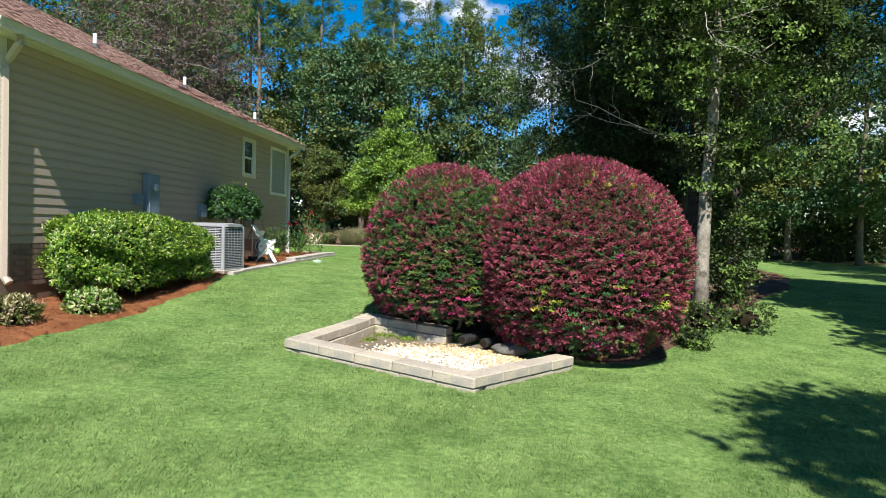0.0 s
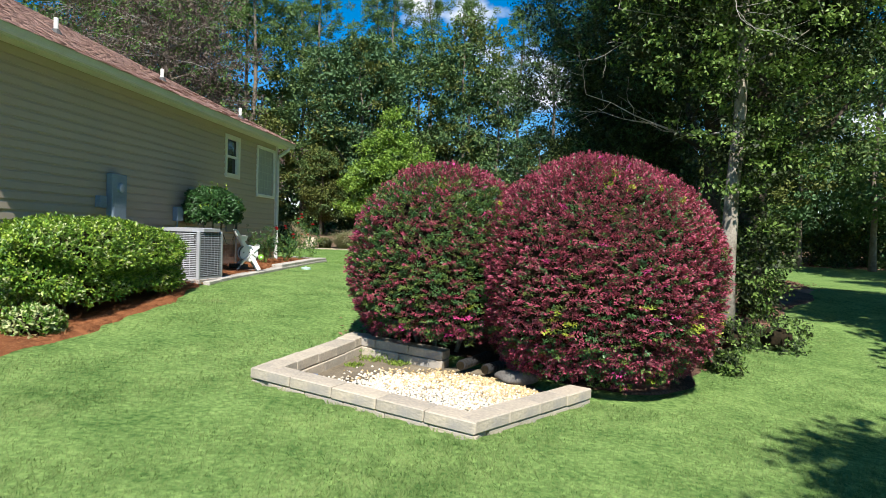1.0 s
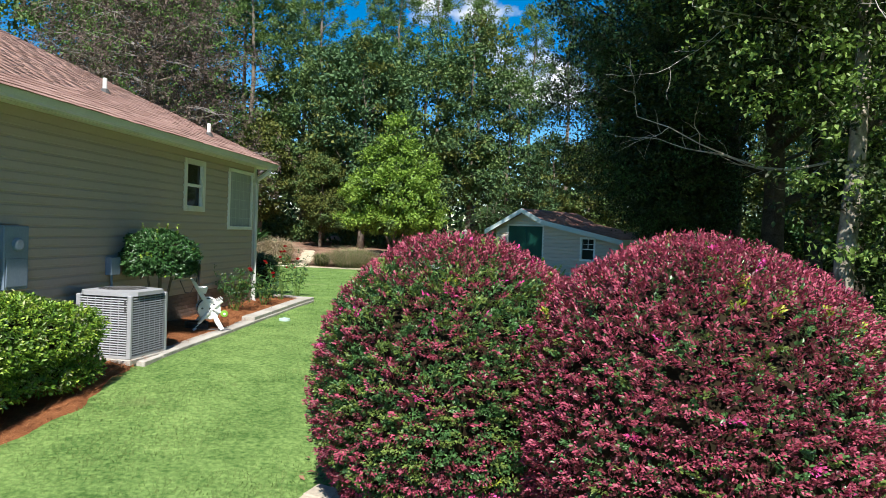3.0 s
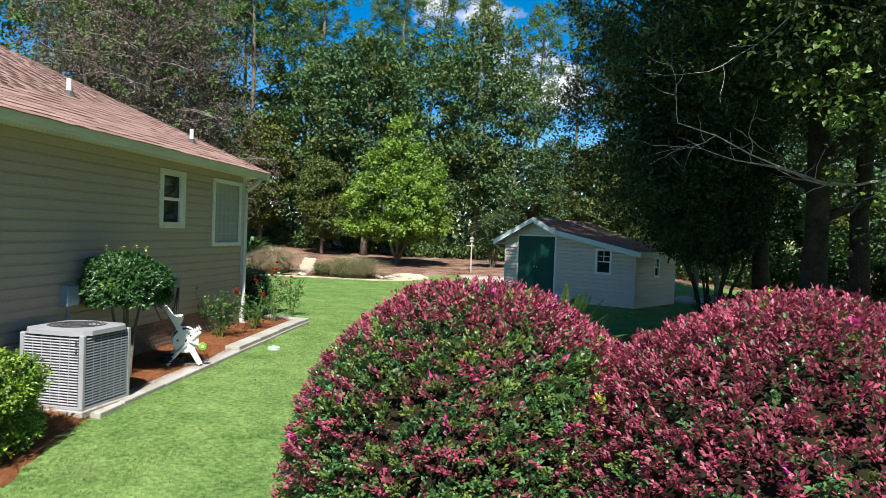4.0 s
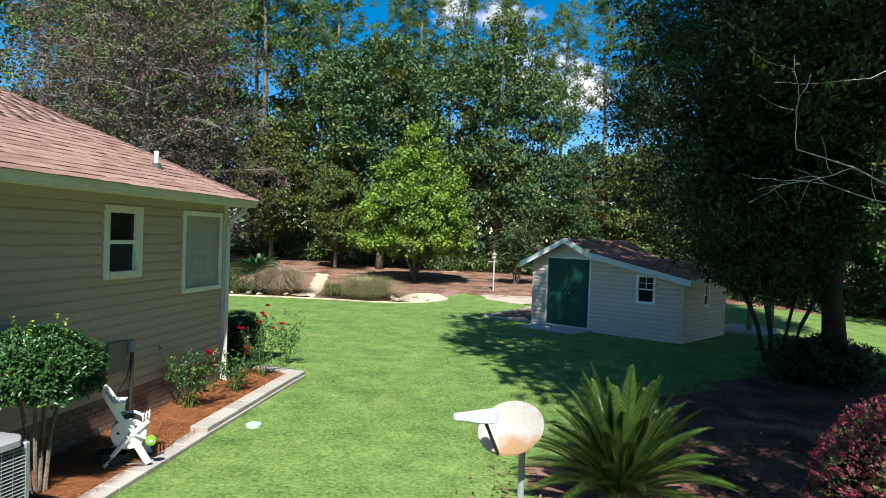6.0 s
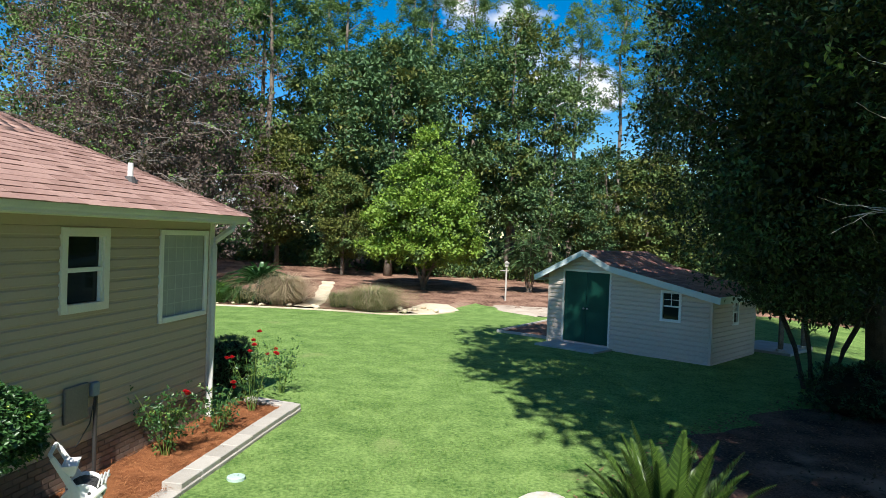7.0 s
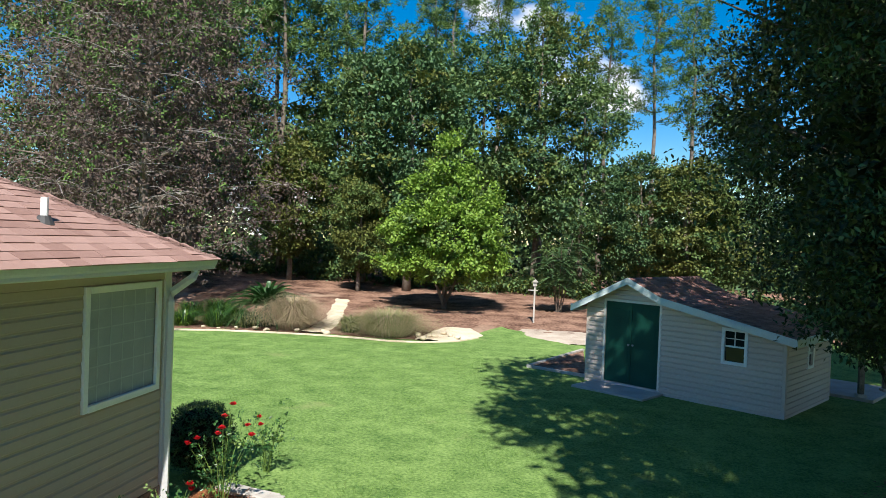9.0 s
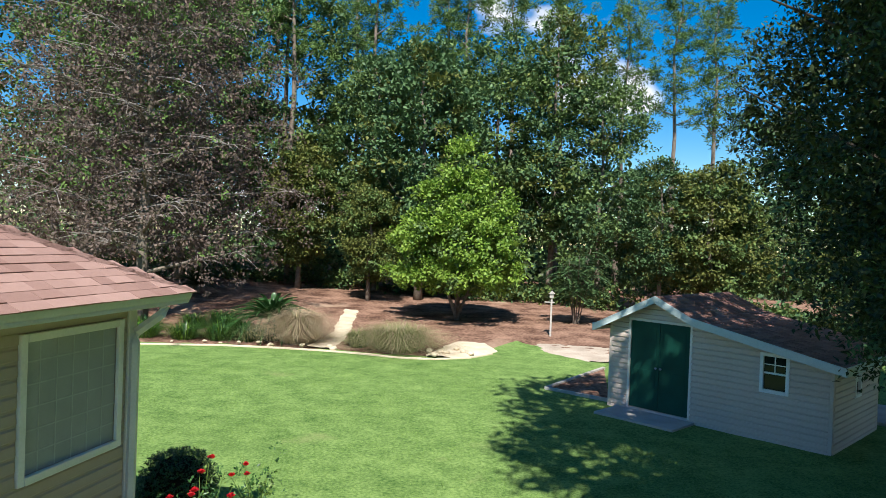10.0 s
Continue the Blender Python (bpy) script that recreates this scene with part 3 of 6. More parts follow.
for k in range(10):
    t = k * math.tau / 10
    part("guard_spoke", tube(bmesh.new(), [(0, 0, 0.942), (0.31 * math.cos(t), 0.31 * math.sin(t), 0.942)], [0.004, 0.004], 4), M_ACDARK, guard)
bm = bmesh.new()
tube(bm, [(0, 0, 0.86), (0, 0, 0.93)], [0.07, 0.07], 14)
for k in range(4):
    t = k * math.tau / 4
    q = [bm.verts.new((math.cos(t + d) * rad, math.sin(t + d) * rad, 0.9 + h)) for d, rad, h in ((0, 0.06, 0), (0.25, 0.29, -0.01), (0.75, 0.29, 0.03), (0.6, 0.06, 0.02))]
    bm.faces.new(q)
part("fan", bm, M_ACDARK, AC)
lab = boxes(*[(0.31, 0.335, -0.4095, -0.4065, 0.80 - i * 0.05, 0.83 - i * 0.05) for i in range(4)])
part("maker_plate", lab, M_ACDARK, AC, "small dark maker's marks")

# ---- shed ----
SB = (-0.86, 30.96, 0.84)
shed = thing("shed", "small grey vinyl-sided garden shed with a green double door", "shed", SB, math.degrees(math.atan2(-0.56, 0.829)))
SW, SD = 4.91, 3.12


def roofline(u):
    return float(np.interp(u, (-0.3, 1.27, 2.15, 5.25), (1.84, 2.60, 2.17, 1.56)))


DOOR = (0.55, 2.02, 0.03, 2.07)
SWIN = (3.60, 4.06, 0.98, 1.68)
bm = bmesh.new()
for u0, u1, lo in ((0, DOOR[0], 0), (DOOR[0], DOOR[1], DOOR[3]), (DOOR[1], SWIN[0], 0), (SWIN[0], SWIN[1], SWIN[3]), (SWIN[1], SW, 0)):
    cuts = sorted({u0, u1, *[k for k in (1.27, 2.15) if u0 < k < u1]})
    for a, b in zip(cuts, cuts[1:]):
        v = [bm.verts.new(p) for p in ((a, 0, lo), (b, 0, lo), (b, 0, roofline(b)), (a, 0, roofline(a)), (a, 0.1, lo), (b, 0.1, lo), (b, 0.1, roofline(b)), (a, 0.1, roofline(a)))]
        for f in ((0, 1, 2, 3), (7, 6, 5, 4), (0, 4, 5, 1), (3, 2, 6, 7), (0, 3, 7, 4), (1, 5, 6, 2)):
            bm.faces.new([v[k] for k in f])
box(bm, SWIN[0], SWIN[1], 0, 0.1, 0, SWIN[2])
part("wall", bm, M_SHED, shed, "sheathing of the gable front")
part("wall", boxes((SW - 0.1, SW, 0.1, 1.4, 0, roofline(SW)), (SW - 0.1, SW, 1.75, SD, 0, roofline(SW)), (SW - 0.1, SW, 1.4, 1.75, 0, 0.9), (SW - 0.1, SW, 1.4, 1.75, 1.5, roofline(SW))), M_SHED, shed)
part("wall", boxes((0, 0.1, 0.1, SD, 0, roofline(0))), M_SHED, shed)
part("wall", boxes((0.1, SW - 0.1, SD - 0.1, SD, 0, roofline(SW))), M_SHED, shed)
part("floor", boxes((0.1, SW - 0.1, 0.1, SD - 0.1, 0, 0.03)), M_CONCRETE, shed)


def lap(length, h=0.125, out=0.034):
    """One lapped siding board along x, bottom edge proud."""
    bm = bmesh.new()
    v = [bm.verts.new((x, y, z)) for x in (0, length) for y, z in ((0, 0), (-out * 0.6, 0), (-out, 0.010), (-out + 0.005, h * 0.70), (-0.003, h * 0.82), (0, h))]
    bm.faces.new(v[:6][::-1])
    bm.faces.new(v[6:])
    for i in range(6):
        j = (i + 1) % 6
        bm.faces.new((v[i], v[j], v[6 + j], v[6 + i]))
    return bm


part("skirt", boxes((0.0, SW, 0.0, SD, -0.16, 0.0)), M_SHED, shed)
z = -0.105
while z < 2.5:
    zt = z + 0.125
    us = [u for u in np.linspace(0, SW, 400) if roofline(u) > zt - 0.03]
    if len(us) < 4:
        break
    spans = [(us[0] + 0.05 * (us[0] < 0.1), us[-1] - 0.05 * (us[-1] > SW - 0.1))]
    for o in (DOOR, SWIN):
        if o[2] - 0.04 < z + 0.05 < o[3] + 0.04:
            spans = [s for a, b in spans for s in (((a, o[0] - 0.05), (o[1] + 0.05, b)) if a < o[0] < b else ((a, b),))]
    for a, b in spans:
        if b - a > 0.05:
            ob = part("siding_board", lap(b - a), M_SHED, shed)
            ob.location = (a, 0, z)
    z = zt
z = -0.105
while z < 1.5:
    for a, b in (((0.05, SD - 0.05),) if not 0.86 < z + 0.05 < 1.54 else ((0.05, 1.36), (1.79, SD - 0.05))):
        ob = part("siding_board", lap(b - a), M_SHED, shed)
        ob.matrix_local = pose(SW, a, z, 0, 0, 90)
    z += 0.125
for u, v in ((0, 0), (SW, 0), (SW, SD)):
    part("corner_trim", boxes((u - 0.05 if u else -0.022, u + 0.022 if u else 0.05, v - 0.022 if not v else v - 0.05, v + 0.05 if not v else v + 0.022, -0.12, roofline(u) - 0.02), bevel=0.004), M_SHED, shed)
# double door with frame
part("door_frame", boxes((DOOR[0] - 0.06, DOOR[0], -0.03, 0.05, 0.0, DOOR[3] + 0.06), (DOOR[1], DOOR[1] + 0.06, -0.03, 0.05, 0.0, DOOR[3] + 0.06), (DOOR[0], DOOR[1], -0.03, 0.05, DOOR[3], DOOR[3] + 0.06), bevel=0.004), M_TRIM, shed, "pale door frame")
mid = (DOOR[0] + DOOR[1]) / 2
for a, b, kx in ((DOOR[0] + 0.005, mid - 0.004, mid - 0.06), (mid + 0.004, DOOR[1] - 0.005, mid + 0.06)):
    dr = part("door", boxes((a, b, 0.0, 0.045, 0.035, DOOR[3] - 0.005), bevel=0.004), M_GREEN, shed, "dark green painted door leaf")
    part("panel", boxes((a + 0.09, b - 0.09, -0.006, 0.0, 0.15, 0.95), (a + 0.09, b - 0.09, -0.006, 0.0, 1.08, 1.9), bevel=0.002), M_GREEN, dr)
    bm = bmesh.new()
    tube(bm, [(kx, 0.0, 1.02), (kx, -0.03, 1.02), (kx, -0.05, 1.02), (kx, -0.06, 1.02)], [0.012, 0.012, 0.028, 0.012], 10)
    part("knob", bm, M_AC, dr)
part("ramp", boxes((0.25, 2.2, -1.02, -0.03, -0.14, -0.02), bevel=0.01), M_CONCRETE, shed, "concrete slab at the shed door")


def shed_window(u0, u1, z0, z1):
    bm = boxes((u0 - 0.06, u0 + 0.01, -0.035, 0.03, z0 - 0.06, z1 + 0.06), (u1 - 0.01, u1 + 0.06, -0.035, 0.03, z0 - 0.06, z1 + 0.06), (u0 + 0.01, u1 - 0.01, -0.035, 0.03, z1 - 0.01, z1 + 0.06), (u0 + 0.01, u1 - 0.01, -0.04, 0.03, z0 - 0.06, z0 + 0.01), bevel=0.004)
    w = part("window", bm, M_WHITE, shed, "white-framed shed window with small panes")
    um, zm = (u0 + u1) / 2, (z0 + z1) / 2
    part("muntin", boxes((u0, u1, -0.012, 0.02, zm - 0.018, zm + 0.018), (um - 0.009, um + 0.009, -0.008, 0.012, zm + 0.018, z1), (u0, um - 0.009, -0.008, 0.012, (zm + z1) / 2 - 0.008, (zm + z1) / 2 + 0.008), (um + 0.009, u1, -0.008, 0.012, (zm + z1) / 2 - 0.008, (zm + z1) / 2 + 0.008)), M_WHITE, w)
    part("pane", boxes((u0, u1, 0.022, 0.028, z0, z1)), M_GLASS, w)
    return w


shed_window(*SWIN)
w = shed_window(1.42, 1.73, 0.92, 1.48)
w.matrix_local = pose(SW, 0, 0, 0, 0, 90)
# roof: bent slab, edge boards, shingles
PROF = [(-0.32, 1.80), (1.27, 2.60), (2.15, 2.19), (5.2, 1.58)]
bm = bmesh.new()
f0 = [bm.verts.new((u, -0.28, z + 0.02)) for u, z in PROF] + [bm.verts.new((u, -0.28, z + 0.10)) for u, z in PROF[::-1]]
f1 = [bm.verts.new((u, SD + 0.6, z + 0.02)) for u, z in PROF] + [bm.verts.new((u, SD + 0.6, z + 0.10)) for u, z in PROF[::-1]]
for i in range(8):
    j = (i + 1) % 8
    bm.faces.new((f0[j], f0[i], f1[i], f1[j]))
bm.faces.new(f0)
bm.faces.new(f1[::-1])
part("roof", bm, M_SHEDROOF, shed, "brown shingled shed roof, long slope on one side")
bm = bmesh.new()
for (a, za), (b, zb) in zip(PROF, PROF[1:]):
    v = [bm.verts.new(p) for y in (-0.31, -0.28) for p in ((a, y, za - 0.06), (b, y, zb - 0.06), (b, y, zb + 0.105), (a, y, za + 0.105))]
    for f in ((0, 1, 2, 3), (7, 6, 5, 4), (0, 4, 5, 1), (3, 2, 6, 7), (0, 3, 7, 4), (1, 5, 6, 2)):
        bm.faces.new([v[k] for k in f])
part("barge_board", bm, M_EDGE, shed, "pale blue-grey barge board")
part("fascia", boxes((5.2, 5.225, -0.31, SD + 0.6, 1.52, 1.70)), M_EDGE, shed)
part("fascia", boxes((-0.345, -0.32, -0.31, SD + 0.6, 1.74, 1.92)), M_EDGE, shed)


def tab_box(p, along, up, nrm, w, h, t0, t1):
    """Corners of a shingle tab lying on a slope, thicker at its lower edge."""
    p, along, up, nrm = (np.array(q, float) for q in (p, along, up, nrm))
    return [p + along * a + up * b + nrm * c for a, b, c in ((0, 0, 0), (w, 0, 0), (w, h, 0), (0, h, 0), (0, 0, t1), (w, 0, t1), (w, h, t0), (0, h, t0))]


TAB_F = [(4, 5, 6, 7), (0, 1, 5, 4), (1, 2, 6, 5), (3, 0, 4, 7)]
verts, faces = [], []
for (a, za), (b, zb) in ((PROF[0], PROF[1]), (PROF[3], PROF[2]), (PROF[2], PROF[1])):
    run = Vector((b - a, 0, zb - za))
    length = run.length
    run.normalize()
    nrm = run.cross(Vector((0, 1, 0)))
    nrm = nrm if nrm.z > 0 else -nrm
    s = 0.0
    while s < length - 0.05:
        v = -0.28 + random.uniform(-0.2, 0)
        while v < SD + 0.6:
            w = random.choice((0.22, 0.3, 0.36))
            v0, v1 = max(v, -0.28), min(v + w - 0.004, SD + 0.6)
            if v1 > v0 + 0.02:
                o = Vector((a, v0, za + 0.10)) + run * s
                k = len(verts)
                verts += tab_box(o, (0, 1, 0), run, nrm, v1 - v0, min(0.16, length - s), 0.002, random.uniform(0.010, 0.018))
                faces += [tuple(k + i for i in f) for f in TAB_F]
            v += w
        s += 0.14
raw("shingles", verts, faces, [M_SHEDROOF], None, shed, "", "stuff")
# slab and posts beside the shed
slab = thing("patio_slab", "pale concrete slab beside the shed", "slab", (5.9, 31.9, 0.8), math.degrees(math.atan2(-0.56, 0.829)), kind="structure")
part("slab", boxes((-0.9, 0.7, -1.0, 1.2, -0.1, 0.05), bevel=0.01), M_CONCRETE, slab)
for px, py in ((5.75, 31.0), (6.7, 32.0)):
    p = thing("post", "dark timber post on the slab beside the shed", "post", (px, py, 0.8))
    part("shaft", boxes((-0.06, 0.06, -0.06, 0.06, 0.12, 2.3), bevel=0.008), M_BARK, p)
    part("foot", boxes((-0.1, 0.1, -0.1, 0.1, 0, 0.12), bevel=0.01), M_CONCRETE, p)
# framed soil wedge at the shed corner
fb = thing("framed_bed", "low pale board frame holding dark soil beside the shed", "planter", (-0.85, 31.3, gz(-0.85, 31.3)))
FRAME = [(0.03, 0.02), (-1.59, 0.87), (0.0, 4.6)]
bm = bmesh.new()
v = [bm.verts.new((x, y, z)) for z in (0.03, -0.02) for x, y in FRAME]
for f in ((2, 1, 0), (3, 4, 5), (0, 1, 4, 3), (1, 2, 5, 4), (2, 0, 3, 5)):
    bm.faces.new([v[k] for k in f])
part("soil", bm, M_LITTER, fb, "dark bare soil")
for (x0, y0), (x1, y1) in zip(FRAME, FRAME[1:]):
    d = math.hypot(x1 - x0, y1 - y0)
    ob = part("board", boxes((0, d, -0.05, 0.05, -0.03, 0.075), bevel=0.006), M_CONCRETE, fb)
    ob.matrix_local = pose(x0, y0, 0, 0, 0, math.degrees(math.atan2(y1 - y0, x1 - x0)))

# ---- gravel box of stacked blocks ----
gravel_box = thing("gravel_box", "low rectangular border of tan concrete blocks round white pebbles", "planter", (-0.55, 9.3, gz(-0.55, 9.3)))
GB = Vector(gravel_box.location)


def block_mesh(l, mat=None):
    bm = bmesh.new()
    box(bm, -l / 2 + 0.002, l / 2 - 0.002, -0.125, 0.125, 0, 0.105, bevel=0.009)
    for v in bm.verts:
        v.co += 0.004 * noise.noise_vector(v.co * 7 + Vector((l * 40, 0, 0)))
    me = bpy.data.meshes.new("block")
    bm.to_mesh(me)
    bm.free()
    me.materials.append(mat or M_STONE)
    return me


BLOCKS = [block_mesh(l) for l in (0.400, 0.401, 0.402)]
KERB_BLOCKS = [block_mesh(l, M_KERBSTONE) for l in (0.400, 0.401, 0.402)]


def block_row(a, b, base, parent, off, first=0.0, tilt=0.0, meshes=BLOCKS):
    a, b = Vector(a), Vector(b)
    d = b - a
    n = max(1, round((d.length - first) / 0.46))
    turn = math.degrees(math.atan2(d.y, d.x))
    tilt -= math.degrees(math.atan2(gz(b.x, b.y) - gz(a.x, a.y), d.length))
    for i in range(n):
        p = a + d * ((first + (i + 0.5) * (d.length - first) / n) / d.length)
        ob = new("block", meshes[i % 3])
        ob.parent = parent
        z = gz(p.x, p.y) + base + random.uniform(-0.002, 0.002)
        ob.matrix_local = Matrix.Translation(-off) @ pose(p.x, p.y, z, random.uniform(-0.4, 0.4), tilt + random.uniform(-0.2, 0.2), turn + random.uniform(-0.4, 0.4)) @ Matrix.Diagonal(((d.length - first) / n / 0.4, 1, 1, 1))


CW, CS, CE, CN, CNE = (-2.2, 8.62), (-0.02, 7.72), (1.06, 9.25), (-1.72, 10.78), (-0.46, 10.42)

for a, b in ((CW, CS), (CS, CE), (CN, CW), (CN, CNE)):
    c = Vector((-0.6, 9.2))
    A, B = Vector(a), Vector(b)
    d = (B - A).normalized()
    nn = Vector((-d.y, d.x))
    nn = nn if nn.dot(c - A) > 0 else -nn
    A, B = A + nn * 0.12, B + nn * 0.12
    block_row(A + nn * 0.012, B + nn * 0.012, -0.080, gravel_box, GB, 0.2)
    block_row(A, B, 0.030, gravel_box, GB, 0.0)
# pebbles
P = 9000
corner = np.array([CW, CS, CE, (0.2, 10.5), CNE, CN])
pts = []
while len(pts) < P:
    q = rng.uniform((-2.2, 7.7), (1.1, 10.9))
    inside = True
    for i in range(6):
        a, b = corner[i], corner[(i + 1) % 6]
        e = b - a
        if (e[0] * (q[1] - a[1]) - e[1] * (q[0] - a[0])) / np.hypot(*e) < 0.22:
            inside = False
            break
    mound = ((q[0] + 0.1) / 1.15) ** 2 + ((q[1] - 9.0) / 0.95) ** 2
    if inside and rng.random() < math.exp(-max(mound - 0.8, 0) * 3.0):
        pts.append(q)
pts = np.array(pts)
oct_v = np.array([(1, 0, 0), (0, 1, 0), (-1, 0, 0), (0, -1, 0), (0, 0, 0.75), (0, 0, -0.5)], float)
oct_f = np.array([(0, 1, 4), (1, 2, 4), (2, 3, 4), (3, 0, 4), (1, 0, 5), (2, 1, 5), (3, 2, 5), (0, 3, 5)])
size = rng.uniform(0.010, 0.026, (P, 1, 1)) * rng.uniform(0.7, 1.3, (P, 1, 3))
ang = rng.uniform(0, math.tau, P)
rot = np.stack([np.stack([np.cos(ang), -np.sin(ang), 0 * ang], -1), np.stack([np.sin(ang), np.cos(ang), 0 * ang], -1), np.stack([0 * ang, 0 * ang, 0 * ang + 1], -1)], 1)
v = np.einsum("nij,nkj->nki", rot, oct_v[None] * size)
heap = 0.02 + 0.075 * np.exp(-((pts[:, 0] + 0.3) ** 2 + (pts[:, 1] - 8.9) ** 2) / 1.2)
v += np.concatenate([pts, (ground_z(pts[:, 0], pts[:, 1]) + heap * rng.uniform(0.7, 1.0, P) - 0.09)[:, None]], 1)[:, None, :]
f = (np.arange(P)[:, None, None] * 6 + oct_f[None]).reshape(-1, 3)
tan = rng.random(P) < np.clip(0.12 + 0.75 * (pts[:, 0] * 0.45 + pts[:, 1] - 8.75), 0.08, 0.85)
ob = raw("pebbles", v.reshape(-1, 3), f, [M_PEBBLE, M_PEBBLE_TAN], np.repeat(tan.astype(int), 8))
tagged(ob, "loose white and yellowish pebbles filling the block border", "gravel", kind="stuff")
bm = bmesh.new()
v = [bm.verts.new((x, y, gz(x, y) - 0.075)) for x, y in corner + (np.array((-0.55, 9.3)) - corner) * 0.05]
bm.faces.new(v)
ob = part("sand_fill", bm, material("dull_soil", (0.08, 0.065, 0.045), (0.25, 0.21, 0.15), 0.95, 3.0, 60.0, 0.7, blotch=((0.14, 0.17, 0.05), 2.5, 0.62), sheen=0.1))
tagged(ob, "dull brown soil with moss under the pebbles", "soil", kind="structure")
# drain pipes
for k, (x, y, turn) in enumerate(((-0.30, 10.02, 68), (-0.02, 9.96, 60))):
    p = thing("drain_pipe", "black corrugated drain pipe opening into the pebbles", "pipe", (x, y, gz(x, y) + 0.02), turn, "drain pipes")
    bm = bmesh.new()
    tube(bm, [(i * 0.04, 0, 0.03) for i in range(20)], [0.055 + 0.006 * (i % 2) for i in range(20)], 14)
    part("pipe", bm, M_BLACK, p, smooth=False)
    # dark disc in the opening stands for the pipe's shaded hollow
    bm = bmesh.new()
    tube(bm, [(-0.015, 0, 0.03), (-0.004, 0, 0.03)], [0.046, 0.046], 14)
    part("mouth", bm, M_DARK_INSIDE, p)
bm = bmesh.new()
bmesh.ops.create_icosphere(bm, subdivisions=3, radius=1, matrix=Matrix.Diagonal((0.25, 0.12, 0.09, 1)))
for v in bm.verts:
    v.co += 0.04 * noise.noise_vector(v.co * 5)
st = part("rock", bm, material("grey_rock", (0.055, 0.05, 0.045), (0.15, 0.14, 0.125), 0.9, 4.0, 50.0, 0.5), smooth=True)
st.location = (0.32, 9.86, gz(0.3, 9.9) + 0.02)
tagged(st, "rounded dark grey rock at the edge of the pebbles", "rock")

stake = thing("solar_stake", "small blue stake light in the corner of the border", "stake light", (-1.62, 8.75, gz(-1.62, 8.75) - 0.07))
part("spike", tube(bmesh.new(), [(0, 0, 0), (0, 0, 0.10)], [0.006, 0.006], 6), M_BLACK, stake)
part("head", boxes((-0.035, 0.035, -0.025, 0.025, 0.10, 0.17), bevel=0.008), material("blue_plastic", (0.02, 0.12, 0.30), (0.04, 0.18, 0.40), 0.4), stake, "blue plastic head")

for k, (x, y, r) in enumerate(((-1.35, 10.3, 0.2), (-1.05, 10.22, 0.16), (-1.62, 9.0, 0.14), (-1.85, 8.95, 0.10), (-1.5, 9.9, 0.1))):
    w = thing("weed", "small patch of green weeds inside the block border", "weed", (x, y, gz(x, y) - 0.07), group="weeds in the border")
    n = 160
    a = rng.uniform(0, math.tau, n)
    q = rng.random(n) ** 0.7 * r
    leaves("foliage", np.stack([np.cos(a) * q, np.sin(a) * q, 0 * a], 1), ball(n) * (1, 1, 0.3) + (0, 0, 0.9), ball(n) + (0, 0, 0.5), rng.uniform(0.03, 0.08, n), 0.014, [M_WEED], None, w)

# ---- bed edging along the house ----
edging = thing("bed_edging", "row of pale concrete edging blocks along the pine straw bed", "edging", (-4.95, 17.5, gz(-4.95, 17.5)))
EB = Vector(edging.location)
block_row((-4.98, 13.55), (-4.96, 20.95), -0.06, edging, EB, meshes=KERB_BLOCKS)
block_row((-4.99, 17.3), (-4.98, 20.98), 0.005, edging, EB, meshes=KERB_BLOCKS)
block_row((-4.98, 20.95), (-5.85, 21.1), -0.01, edging, EB, meshes=KERB_BLOCKS)


# ---- shrubs ----
def dome(n, rx, ry, rz, power=2.1, low=-0.60, bumps=0.05, seed=0.0):
    """Points on a clipped, slightly lumpy shrub outline, with their normals. The centre is the origin."""
    d = ball(int(n * 1.5))
    d = d[d[:, 2] > low][:n]
    k = (np.abs(d[:, 0]) ** power + np.abs(d[:, 1]) ** power + np.abs(d[:, 2]) ** power) ** (-1 / power)
    lump = 1 + bumps * (np.sin(d[:, 0] * 5 + seed) * np.sin(d[:, 1] * 6 + seed) + 0.6 * np.sin(d[:, 2] * 9 + d[:, 0] * 7 + seed))
    p = d * (k * lump)[:, None] * (rx, ry, rz)
    nrm = unit(np.sign(d) * np.abs(d) ** (power - 1) / (rx, ry, rz))
    return p, nrm


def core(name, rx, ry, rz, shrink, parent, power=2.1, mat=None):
    """A near-black solid inside a shrub: the shade between its leaves, put into colour."""
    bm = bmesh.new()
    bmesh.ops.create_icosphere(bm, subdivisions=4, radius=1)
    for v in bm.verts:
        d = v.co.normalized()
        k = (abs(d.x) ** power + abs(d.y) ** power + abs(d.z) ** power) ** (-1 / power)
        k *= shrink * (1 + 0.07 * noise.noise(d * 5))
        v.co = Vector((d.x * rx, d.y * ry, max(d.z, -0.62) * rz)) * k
    return part(name, bm, mat or M_DARK_INSIDE, parent, smooth=True)


